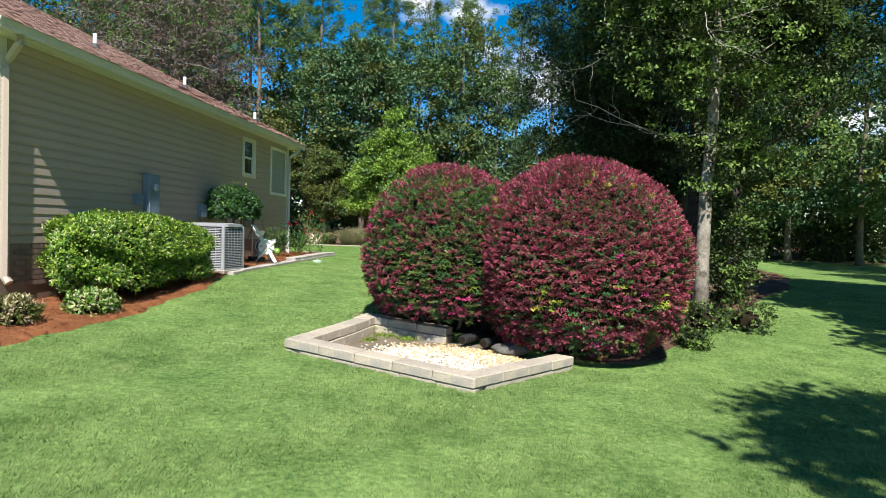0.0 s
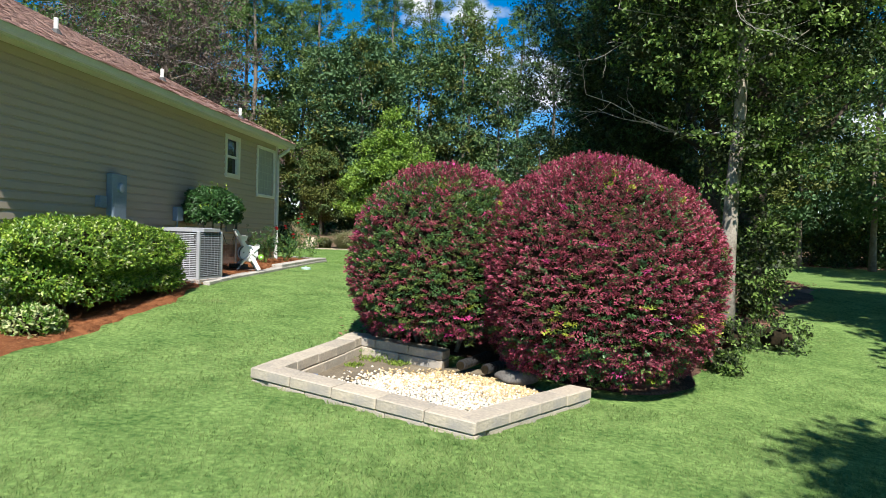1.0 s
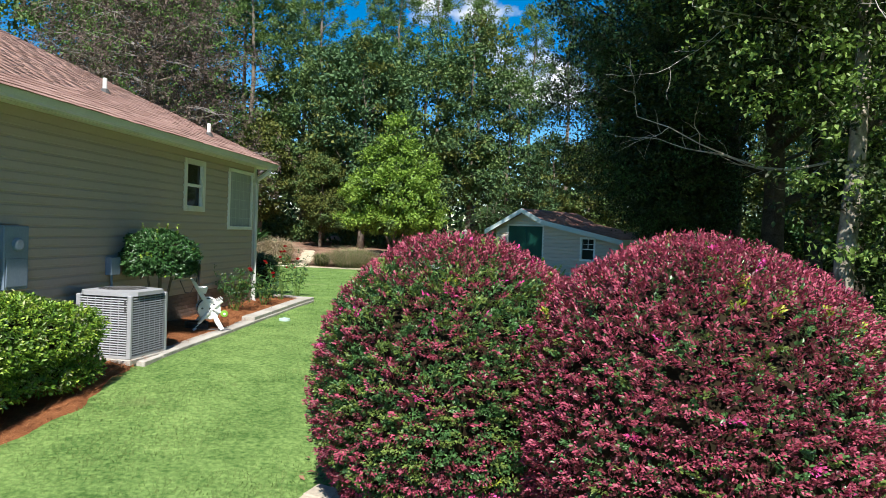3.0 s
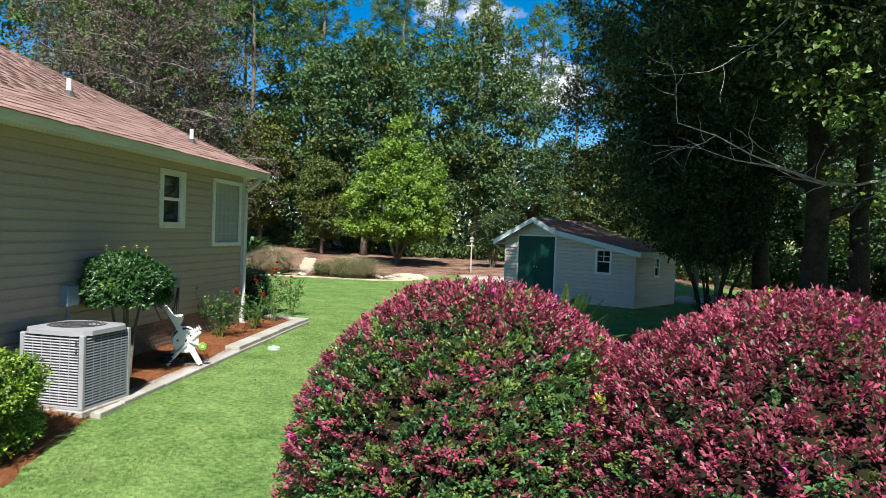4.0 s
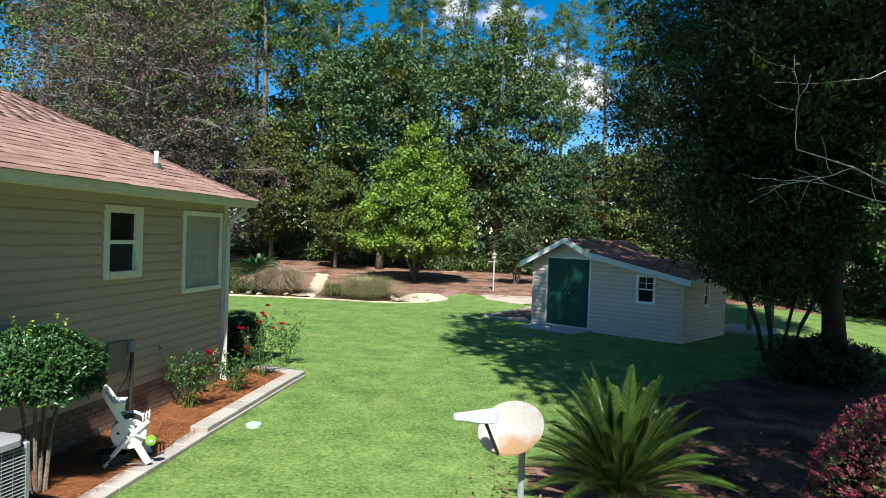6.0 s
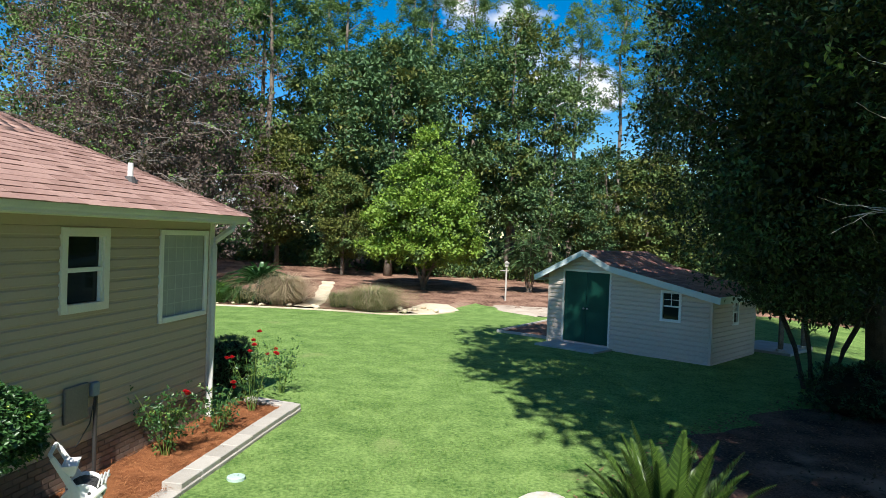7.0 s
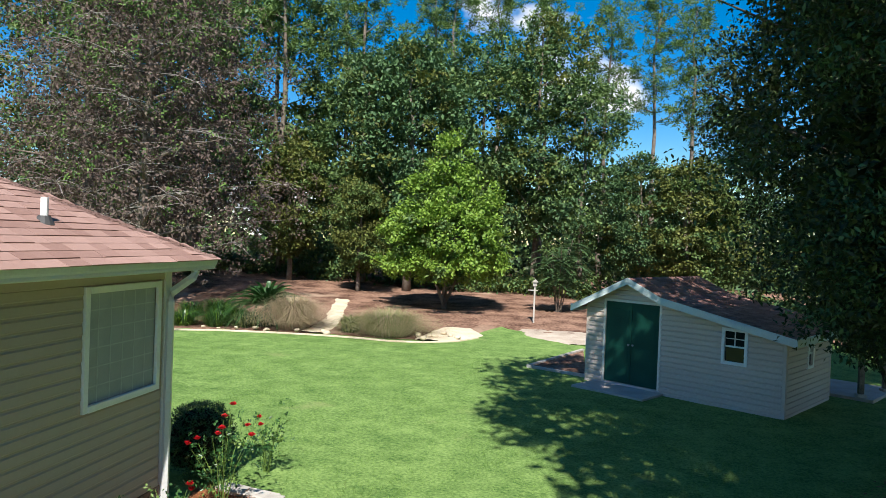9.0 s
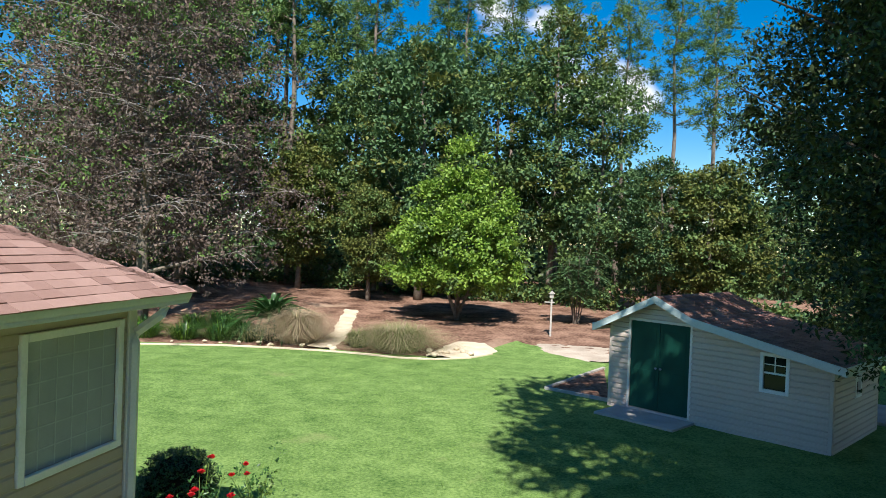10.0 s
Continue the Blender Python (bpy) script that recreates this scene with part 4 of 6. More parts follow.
def sprigs(p, nrm, per, length, width, spread, lift=0.5, droop=0.0):
    """Little twigs of leaves that stand out of the surface. Returns leaf places, ways and ups."""
    n = len(p)
    twig = unit(nrm + np.array((0, 0, lift)) + rng.normal(size=(n, 3)) * 0.45)
    at = np.repeat(p, per, 0)
    tw = np.repeat(twig, per, 0)
    step = np.tile(np.linspace(0.0, 1.0, per), n)[:, None]
    side = unit(np.cross(tw, rng.normal(size=(n * per, 3))))
    at = at + tw * step * spread + side * 0.004
    way = unit(tw * 0.7 + side * 0.9 - np.array((0, 0, droop)))
    up = unit(np.repeat(nrm, per, 0) + np.array((0, 0, 0.8)) + rng.normal(size=(n * per, 3)) * 0.3)
    return at, way, up, length * rng.uniform(0.7, 1.25, n * per), width * rng.uniform(0.7, 1.25, n * per)


def spread_dirs(n, low):
    """Evenly spread directions above a lowest height, a little uneven."""
    k = np.arange(n)
    z = low + (1 - low) * (k + 0.5) / n
    a = k * 2.39996
    r = np.sqrt(np.clip(1 - z * z, 0, 1))
    return unit(np.stack([np.cos(a) * r, np.sin(a) * r, z], 1) + rng.normal(size=(n, 3)) * (0.9 / math.sqrt(n)))


def loropetalum(at, rx, ry, rz, gap, redness, label, seed, yellow=0.0, pink=0.012, per=36, low=-0.74, inner_red=0.5):
    """A clipped round shrub: dark inside, green leaves, and flat sprays of burgundy leaves with gaps between them."""
    sh = thing("loropetalum_bush", label, "shrub", at, group="clipped burgundy shrubs")
    cz = rz * 0.86
    c = core("inner_shade", rx, ry, rz, 0.81, sh)
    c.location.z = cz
    for k in range(7):
        bm = bmesh.new()
        a = k * 0.9
        tube(bm, [(0.25 * math.cos(a), 0.25 * math.sin(a), -0.09), (0.45 * math.cos(a), 0.45 * math.sin(a), 0.35), (0.7 * math.cos(a), 0.7 * math.sin(a), 0.8)], [0.035, 0.028, 0.02], 6)
        part("stem", bm, M_BARK, sh)
    m = int(math.tau * (1 - low) * rx * rz / gap ** 2)
    # green leaves under the sprays
    p, nr = dome(int(m * 1.5), rx * 0.925, ry * 0.925, rz * 0.925, low=low, seed=seed)
    g = len(p)
    A = sprigs(p, nr, 9, 0.034, 0.022, 0.05, 0.3)
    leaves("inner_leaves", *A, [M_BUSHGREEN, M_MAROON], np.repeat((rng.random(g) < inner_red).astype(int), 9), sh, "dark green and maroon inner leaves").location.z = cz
    # sprays
    d = spread_dirs(m, low)
    k = (np.abs(d) ** 2.1).sum(1) ** (-1 / 2.1)
    lump = 1 + 0.018 * (np.sin(d[:, 0] * 5 + seed) * np.sin(d[:, 1] * 6 + seed) + 0.6 * np.sin(d[:, 2] * 9 + d[:, 0] * 7 + seed))
    c = d * (k * lump)[:, None] * (rx, ry, rz)
    nr = unit(d / (rx, ry, rz))
    c = c - nr * np.clip(rng.exponential(0.020, (m, 1)), 0, 0.10)
    h = c[:, 2] / rz
    patch = 0.5 * np.sin(c[:, 0] * 3.3 + seed) * np.cos(c[:, 2] * 4.0 - seed) + 0.35 * np.sin(c[:, 1] * 5.1 + c[:, 2] * 3.7) + 0.25 * np.sin(c[:, 0] * 9 + c[:, 1] * 8 + seed)
    red = rng.random(m) < np.clip(redness(c[:, 0] / rx, c[:, 1] / ry, h) + 0.24 * patch, 0.05, 0.97)
    kind = np.where(red, 0, np.where(rng.random(m) < 0.5, 4, 2))
    spots = np.sin(c[:, 0] * 4.1 + seed) * np.sin(c[:, 2] * 5.3 + seed * 2) + 0.5 * np.sin(c[:, 1] * 7 + c[:, 0] * 3)
    kind = np.where((spots > 0.9) & (h < -0.1) & (rng.random(m) < 0.5 * yellow), 3, kind)
    kind = np.where(rng.random(m) < 0.005, 3, kind)
    # maroon patches vary the leaf tone; fewer higher up, so the dim underside is coloured in
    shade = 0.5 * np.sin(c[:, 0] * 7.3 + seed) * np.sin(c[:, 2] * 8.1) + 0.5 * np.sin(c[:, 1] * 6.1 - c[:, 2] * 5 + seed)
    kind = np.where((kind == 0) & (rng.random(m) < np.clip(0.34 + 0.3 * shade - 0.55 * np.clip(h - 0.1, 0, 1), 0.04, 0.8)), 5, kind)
    axis = unit(nr + (0, 0, 0.25) + rng.normal(size=(m, 3)) * 0.28)
    flat = unit(np.cross(axis, (0, 0, 1.0)) + rng.normal(size=(m, 3)) * 0.15)
    size = rng.uniform(0.75, 1.3, m)
    n = m * per
    ax, fl, sz = np.repeat(axis, per, 0), np.repeat(flat, per, 0), np.repeat(size, per)[:, None]
    t = rng.random((n, 1)) ** 0.8
    side = rng.uniform(-1, 1, (n, 1))
    at2 = np.repeat(c, per, 0) + sz * (ax * (t * 0.085 - 0.03) + fl * side * (1.05 - t * 0.6) * gap * 0.85) + rng.normal(size=(n, 3)) * (0.007, 0.007, 0.009)
    way = unit(ax * 0.75 + fl * side * 0.9 + ball(n) * 0.45)
    up = unit(np.repeat(nr, per, 0) * 0.7 + (0, 0, 0.9) + ball(n) * 0.5)
    kk = np.repeat(kind, per)
    kk = np.where((kk == 0) & (rng.random(n) < 0.10), 2, kk)
    kk = np.where((kk != 3) & np.repeat(rng.random(m) < pink, per) & (rng.random(n) < 0.6), 1, kk)
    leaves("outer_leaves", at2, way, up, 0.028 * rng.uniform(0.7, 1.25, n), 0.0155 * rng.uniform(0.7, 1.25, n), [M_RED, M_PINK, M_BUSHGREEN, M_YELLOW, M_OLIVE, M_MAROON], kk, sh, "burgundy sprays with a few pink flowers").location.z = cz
    return sh


def mostly_red(x, y, h):
    return 0.90 + 0.2 * np.clip(h, 0, 1) - 0.30 * np.clip(-h - 0.05, 0, 0.5)


def green_flanked(x, y, h):
    """Green on the sunny upper side, red on the top's far side, round the rim and low down."""
    far = np.clip((y + 0.42) / 0.45, 0, 1) * np.clip((h - 0.1) / 0.4, 0, 1)
    return 0.34 + 0.65 * far + 0.4 * np.clip((h - 0.72) / 0.15, 0, 1) + 0.35 * np.clip(-h / 0.4, 0, 1) + 0.25 * np.clip((np.abs(x) - 0.6) / 0.3, 0, 1) * (h > -0.1)


loropetalum((1.22, 10.35, gz(1.2, 10.3) - 0.02), 1.35, 1.35, 1.355, 0.078, mostly_red, "large round clipped loropetalum with dense burgundy leaves", 0.4, 1.0)
loropetalum((-0.6, 11.02, gz(-0.6, 10.9) - 0.02), 1.18, 1.27, 1.24, 0.072, green_flanked, "round clipped loropetalum, green flanks and burgundy top", 2.1, 0.25, 0.03, low=-0.64, inner_red=0.12)
loropetalum((2.95, 15.5, gz(2.95, 15.5) - 0.02), 1.06, 1.06, 1.05, 0.09, mostly_red, "smaller burgundy loropetalum in the trees' shade", 4.0, 0.0, 0.0, 24)


def leafy_shrub(name, label, at, rx, ry, rz, n, per, length, width, mats, weights, power=2.6, base=0.5, group="", shrink=0.88, bumps=0.05, lift=0.5, category="shrub", spread=0.07):
    sh = thing(name, label, category, at, group=group)
    c = core("inner_shade", rx, ry, rz, shrink, sh, power)
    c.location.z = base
    p, nr = dome(n, rx, ry, rz, power, bumps=bumps, seed=at[0])
    p *= rng.uniform(0.9, 1.0, (n, 1))
    A = sprigs(p, nr, per, length, width, spread, lift)
    idx = rng.choice(len(mats), n, p=weights)
    leaves("leaves", *A, mats, np.repeat(idx, per), sh).location.z = base
    return sh


M_HEDGELIGHT = leafy("hedge_tip", (0.20, 0.33, 0.03), (0.42, 0.55, 0.08), 0.4, 0.3, 0.5)
M_VARIEG = leafy("cream_edged_leaf", (0.28, 0.33, 0.12), (0.55, 0.58, 0.30), 0.5, 0.25, 0.4)
hedge = leafy_shrub("hedge", "clipped bright green hedge in the pine straw bed", (-5.42, 11.15, gz(-5.42, 11.15)), 0.58, 1.65, 0.545, 10000, 6, 0.044, 0.025, [M_HEDGE, M_HEDGELIGHT, M_VARIEG], [0.66, 0.26, 0.08], power=3.4, base=0.58, bumps=0.10, shrink=0.84)
for k in range(9):
    bm = bmesh.new()
    y = -1.35 + k * 0.33
    tube(bm, [(0.1 * math.sin(k), y, -0.03), (0.15 * math.sin(k * 2), y + 0.05, 0.5)], [0.02, 0.014], 6)
    part("stem", bm, M_BARK, hedge)
leafy_shrub("low_shrub", "small cream-variegated shrub at the hedge's foot", (-4.95, 9.35, gz(-4.95, 9.35)), 0.24, 0.26, 0.16, 400, 5, 0.05, 0.028, [M_VARIEG, M_HEDGE], [0.4, 0.6], base=0.12)
leafy_shrub("low_shrub", "small withered shrub in the pine straw", (-5.2, 8.3, gz(-5.2, 8.3)), 0.2, 0.22, 0.13, 300, 5, 0.06, 0.02, [M_DRY, M_WOODS3], [0.3, 0.7], base=0.16)
topiary = leafy_shrub("camellia", "camellia clipped to a flat ball on bare stems", (-5.5, 15.05, gz(-5.5, 15.05)), 0.45, 0.45, 0.35, 2100, 6, 0.052, 0.028, [M_CAMELLIA, M_HEDGELIGHT], [0.985, 0.015], base=1.25, bumps=0.09)
for k in range(4):
    bm = bmesh.new()
    a = k * 1.6 + 0.4
    tube(bm, [(0.06 * math.cos(a), 0.06 * math.sin(a), -0.04), (0.1 * math.cos(a), 0.12 * math.sin(a), 0.6), (0.2 * math.cos(a), 0.2 * math.sin(a), 1.15)], [0.024, 0.02, 0.015], 7)
    part("stem", bm, M_BARK, topiary)
for k in range(4):
    a = k * 1.7
    stem = np.array([(0.26 * math.cos(a), 0.26 * math.sin(a), 1.55 + 0.03 * j) for j in range(8)])
    leaves("shoot", np.repeat(stem, 2, 0), ball(16) * (1, 1, 0.4) + (0, 0, 0.4), np.tile((0, 0, 1.0), (16, 1)) + ball(16) * 0.3, 0.05, 0.028, [M_HEDGELIGHT], None, topiary, "pale new shoot")
leafy_shrub("boxwood", "dark round boxwood behind the house corner", (-6.4, 21.5, gz(-6.4, 21.5)), 0.42, 0.42, 0.5, 1800, 5, 0.03, 0.02, [M_CAMELLIA], [1.0], base=0.5, bumps=0.03)


def rose(at, h, r, n, blooms):
    sh = thing("rose_bush", "open rose bush with small red blooms in the pine straw", "rose bush", at, group="roses by the house")
    tips = []
    for k in range(9):
        bm = bmesh.new()
        a = k * 0.75 + at[1]
        top = (r * rng.uniform(0.3, 1) * math.cos(a), r * rng.uniform(0.3, 1) * math.sin(a), h * rng.uniform(0.65, 1.0))
        tube(bm, [(0.03 * math.cos(a), 0.03 * math.sin(a), -0.03), (top[0] * 0.45, top[1] * 0.45, top[2] * 0.55), top], [0.009, 0.006, 0.003], 5)
        tips.append(top)
        part("cane", bm, M_VINE, sh)
    tips = np.array(tips)
    base = tips[rng.integers(0, 9, n)] * rng.uniform(0.3, 1.0, (n, 1)) + rng.normal(size=(n, 3)) * 0.09
    base[:, 2] = np.abs(base[:, 2])
    A = sprigs(base, ball(n), 5, 0.05, 0.03, 0.08, 0.2)
    leaves("leaves", *A, [M_CAMELLIA, M_VINE], np.repeat(rng.choice(2, n, p=[0.82, 0.18]), 5), sh)
    for k in range(blooms):
        c = tips[k % 9] + np.array((0.05 * math.sin(k * 2.1), 0.05 * math.cos(k * 3.3), 0.03 + 0.03 * (k // 9)))
        m = 26
        d = ball(m)
        d[:, 2] = np.abs(d[:, 2])
        leaves("bloom", c + d * 0.012, d + (0, 0, 0.5), -d + (0, 0, 0.3), 0.045, 0.05, [M_ROSE], None, sh, "small red rose bloom", fold=0.4)
    return sh


rose((-5.6, 18.2, gz(-5.6, 18.2) + 0.04), 0.85, 0.45, 210, 2)
rose((-5.45, 19.3, gz(-5.45, 19.3) + 0.04), 0.65, 0.4, 120, 2)
rose((-5.5, 20.5, gz(-5.5, 20.5) + 0.04), 1.2, 0.5, 150, 7)
rose((-5.6, 22.0, gz(-5.6, 22.0)), 0.9, 0.4, 100, 3)


for x, y, r in ((2.75, 12.0, 0.24), (3.5, 12.9, 0.3), (4.3, 13.2, 0.36), (2.95, 11.3, 0.16)):
    leafy_shrub("low_shrub", "loose green weeds at the foot of the trees", (x, y, gz(x, y)), r, r, r * 0.75, 200, 5, 0.06, 0.035, [M_OAK, M_VINE], [0.65, 0.35], base=r * 0.5, bumps=0.2, shrink=0.6)


# ---- palms and grasses ----
def sago(at, fronds, length, rise, label, turn=0.0, mat=None, leaflet=0.017, droop=0.30):
    pl = thing("sago_palm", label, "palm", at, group="sago palms")
    bm = bmesh.new()
    tube(bm, [(0, 0, -0.05), (0, 0, 0.12), (0, 0, 0.24), (0, 0, 0.30)], [0.16, 0.18, 0.14, 0.05], 12)
    part("trunk", bm, M_BARK, pl)
    for k in range(fronds):
        a = k * 2.399 + turn
        e = radians(80 - 68 * (k / fronds) ** 0.8)
        L = length * rng.uniform(0.85, 1.1)
        n = 54
        s = np.linspace(0, 1, n)
        out, up = s * L * math.cos(e), s * L * math.sin(e) * rise - droop * L * s ** 2.4 * (0.4 + 0.6 * math.cos(e))
        spine = np.stack([out * math.cos(a), out * math.sin(a), 0.26 + up], 1)
        d = unit(np.gradient(spine, axis=0))
        side = unit(np.cross(d, (0, 0, 1.0)))
        nr = np.cross(side, d)
        at2, way = [], []
        lf = 0.15 * np.sin(np.pi * np.clip(s * 0.86 + 0.12, 0, 1)) + 0.02
        for sg in (-1, 1):
            at2.append(spine[3:])
            way.append((side * sg * 0.75 + d * 0.8 + nr * 0.42)[3:])
        A = np.concatenate(at2), np.concatenate(way)
        v, f = leaf_arrays(A[0], A[1], np.concatenate([nr[3:]] * 2), np.concatenate([lf[3:]] * 2), leaflet, 0.2)
        w = 0.008
        sv = np.concatenate([spine + side * w, spine - side * w])
        i = np.arange(n - 1)
        sf = np.concatenate([np.stack([i, i + 1, i + n + 1], 1), np.stack([i, i + n + 1, i + n], 1)])
        raw("frond", np.concatenate([v, sv]), np.concatenate([f, sf + len(v)]), [mat or M_PALM], None, pl)
    return pl


sago((0.28, 16.5, gz(0.28, 16.5)), 84, 1.28, 1.25, "large green sago palm with arching fronds", leaflet=0.022)
sago((-12.85, 37.3, gz(-12.85, 37.3) + 0.35), 84, 2.2, 0.72, "green sago palm in the far garden bed", 1.0, M_CAMELLIA, 0.034, 0.5)
sago((-20.2, 44.2, gz(-20.2, 44.2) + 0.2), 44, 1.5, 0.95, "small dark sago palm at the edge of the woods", 2.0, M_OAK, 0.034, 0.4)


def tussock(name, label, at, r, h, n, mats, weights, bend=0.5, width=0.010, category="ornamental grass"):
    g = thing(name, label, category, at)
    a = rng.uniform(0, math.tau, n)
    root = np.stack([np.cos(a), np.sin(a), 0 * a], 1) * (r * 0.5 * rng.random(n) ** 0.5)[:, None]
    out = np.stack([np.cos(a), np.sin(a), 0 * a], 1)
    lean = rng.random(n)[:, None] * r * 0.9
    hh = (h * rng.uniform(0.3, 1.0, n))[:, None]
    side = np.cross(out, (0, 0, 1.0)) * width
    mid = root + out * lean * 0.4 + np.array((0, 0, 1)) * hh * 0.75
    tip = root + out * lean * (1.1 + bend * 0.5) + np.array((0, 0, 1)) * hh * (1 - (0.35 + bend * 0.5) * (lean / r) ** 2)
    v = np.stack([root - side, root + side, mid + side * 0.8, mid - side * 0.8, tip], 1).reshape(-1, 3)
    b = np.arange(n)[:, None] * 5
    f = np.concatenate([b + [[0, 1, 2]], b + [[0, 2, 3]], b + [[3, 2, 4]]], 1).reshape(-1, 3)
    idx = np.repeat(rng.choice(len(mats), n, p=weights), 3)
    raw("foliage", v, f, mats, idx, g)
    return g


M_FOUNTAIN = leafy("fountain_grass", (0.12, 0.16, 0.05), (0.34, 0.36, 0.16), 0.7, 0.3, 0.2)
tussock("dry_grass_clump", "buff dry ornamental grass clump", (-11.45, 36.55, gz(-11.45, 36.55)), 1.2, 1.4, 6500, [M_DRY, M_FOUNTAIN], [0.9, 0.1], bend=1.1, width=0.0045)
tussock("fountain_grass_clump", "greenish fountain grass clump at the bed edge", (-7.75, 36.5, gz(-7.75, 36.5)), 1.5, 1.1, 5500, [M_FOUNTAIN, M_DRY], [0.6, 0.4], bend=1.2, width=0.0035)
tussock("fountain_grass_clump", "small greenish grass clump beside the path", (-9.2, 36.6, gz(-9.2, 36.6)), 0.6, 0.7, 900, [M_FOUNTAIN, M_PALM], [0.5, 0.5])
for k, (x, y) in enumerate(((-13.2, 36.2), (-14.2, 36.0), (-15.4, 35.7), (-16.8, 35.4), (-12.6, 36.6), (-18.4, 35.2), (-14.8, 37.4), (-16.2, 37.6), (-13.8, 36.9), (-17.6, 36.6), (-19.6, 36.0), (-15.6, 38.6), (-12.0, 37.2))):
    tussock("liriope_clump", "strappy green border plant in the far bed", (x, y, gz(x, y)), 0.85, 0.68, 560, [M_CAMELLIA, M_VARIEG if k in (0, 4) else M_HEDGE], [0.65, 0.35], category="border plant")


M_IRIS = leafy("iris_leaf", (0.06, 0.13, 0.09), (0.16, 0.27, 0.20), 0.45, 0.2, 0.4)
for x, y, r in ((0.55, 15.5, 0.3), (0.9, 15.75, 0.28), (1.3, 15.9, 0.26)):
    tussock("iris_clump", "blue-green strappy iris clump beside the sago palm", (x, y, gz(x, y)), r, 0.55, 70, [M_IRIS, M_PALM], [0.8, 0.2], bend=0.4, width=0.013, category="iris")

# ---- trees ----
def limbs(parent, base, top, r, n, reach, mat=None, bend=0.15, start=0.35, seed=1, sides=9, droop=0.0):
    """A tapered trunk and limbs. Returns limb tips."""
    q = random.Random(seed)
    mat = mat or M_BARK
    base, top = Vector(base), Vector(top)
    pts, rad = [], []
    for i in range(9):
        t = i / 8
        p = base.lerp(top, t) + Vector((q.uniform(-1, 1), q.uniform(-1, 1), 0)) * bend * (0.3 + t) * (0 < i < 8)
        pts.append(p)
        rad.append(r * (1.25 if i == 0 else 1.0) * (1 - 0.85 * t) + 0.01)
    part("trunk", tube(bmesh.new(), pts, rad, sides), mat, parent, smooth=True)
    tips = []
    for k in range(n):
        t = start + (1 - start) * (k + 0.5) / n
        i = min(int(t * 8), 7)
        a = pts[i].lerp(pts[i + 1], t * 8 - i)
        ang = k * 2.4 + q.uniform(-0.4, 0.4)
        L = reach * (1.15 - 0.75 * t) * q.uniform(0.75, 1.2)
        mid = a + Vector((math.cos(ang), math.sin(ang), 0.45 - droop)) * L * 0.5
        tip = a + Vector((math.cos(ang), math.sin(ang), 0.55 - 2 * droop)) * L + Vector((q.uniform(-0.2, 0.2), q.uniform(-0.2, 0.2), 0)) * L
        r1 = rad[i] * 0.42
        part("limb", tube(bmesh.new(), [a, mid, tip], [r1, r1 * 0.6, r1 * 0.15], 6), mat, parent)
        tips += [mid, tip]
    return tips


def crown(parent, lobes, clumps, per, clump_r, length, width, mats, weights, flat=0.6, shell=0.55, name="crown", droop=0.0):
    """Leaves in many small clumps spread through the lobes (centre, radii), with gaps between."""
    vol = np.array([r[0] * r[1] * r[2] for c, r in lobes])
    pick = rng.choice(len(lobes), clumps, p=vol / vol.sum())
    C, R = np.array([c for c, r in lobes], float)[pick], np.array([r for c, r in lobes], float)[pick]
    d = ball(clumps)
    rad = rng.random(clumps) ** (1 / 3) * (1 - shell) + shell * rng.uniform(0.85, 1.05, clumps)
    cc = C + d * R * rad[:, None]
    at = np.repeat(cc, per, 0) + ball(clumps * per) * (rng.random(clumps * per) ** 0.6)[:, None] * clump_r * np.array((1, 1, flat)) * np.repeat(rng.uniform(0.6, 1.3, clumps), per)[:, None]
    out = np.repeat(d, per, 0)
    way = unit(out * 0.5 + ball(clumps * per) + (0, 0, -droop))
    up = unit(ball(clumps * per) * 0.7 + (0, 0, 1.0) + out * 0.3)
    n = clumps * per
    idx = np.repeat(rng.choice(len(mats), clumps, p=weights), per)
    return leaves(name, at, way, up, length * rng.uniform(0.7, 1.3, n), width * rng.uniform(0.7, 1.3, n), mats, idx, parent)


def broadleaf(name, label, h, r, mats, weights, seed, low=0.22, clumps=300, per=48, leaf=0.25, group="woodland trees", cat="tree", trunk=0.2):
    t = thing(name, label, cat, (0, 0, 0), group=group)
    limbs(t, (0, 0, -0.1), (0, 0, h * 0.92), trunk, 9, r * 0.9, seed=seed, start=low + 0.05, sides=7)
    lobes = [((0, 0, h * 0.58), (r, r, h * 0.40)), ((r * 0.25, -r * 0.2, h * 0.36), (r * 0.9, r * 0.9, h * 0.18)), ((-r * 0.15, r * 0.1, h * 0.82), (r * 0.75, r * 0.75, h * 0.19))]
    crown(t, lobes, clumps, per, r * 0.27, leaf, leaf * 0.66, mats, weights, flat=0.5, shell=0.5)
    return t


def pine(seed, h, r, label):
    t = thing("pine_tree", label, "pine tree", (0, 0, 0), group="tall pines")
    q = random.Random(seed)
    tips = limbs(t, (0, 0, -0.1), (q.uniform(-0.4, 0.4), q.uniform(-0.4, 0.4), h), 0.22, 16, r, seed=seed, start=0.52, bend=0.25, sides=8)
    c = np.repeat(np.array([tuple(p) for p in tips]), 5, 0) + rng.normal(size=(len(tips) * 5, 3)) * (0.7, 0.7, 0.4)
    n, per = len(c), 56
    d = ball(n * per)
    d[:, 2] = d[:, 2] * 0.7 + 0.2
    at = np.repeat(c, per, 0) + d * 0.10 + ball(n * per) * 0.17
    leaves("needles", at, d, ball(n * per), 0.31, 0.062, [M_PINE, M_WOODS], np.repeat(rng.choice(2, n, p=[0.75, 0.25]), per), t)
    return t


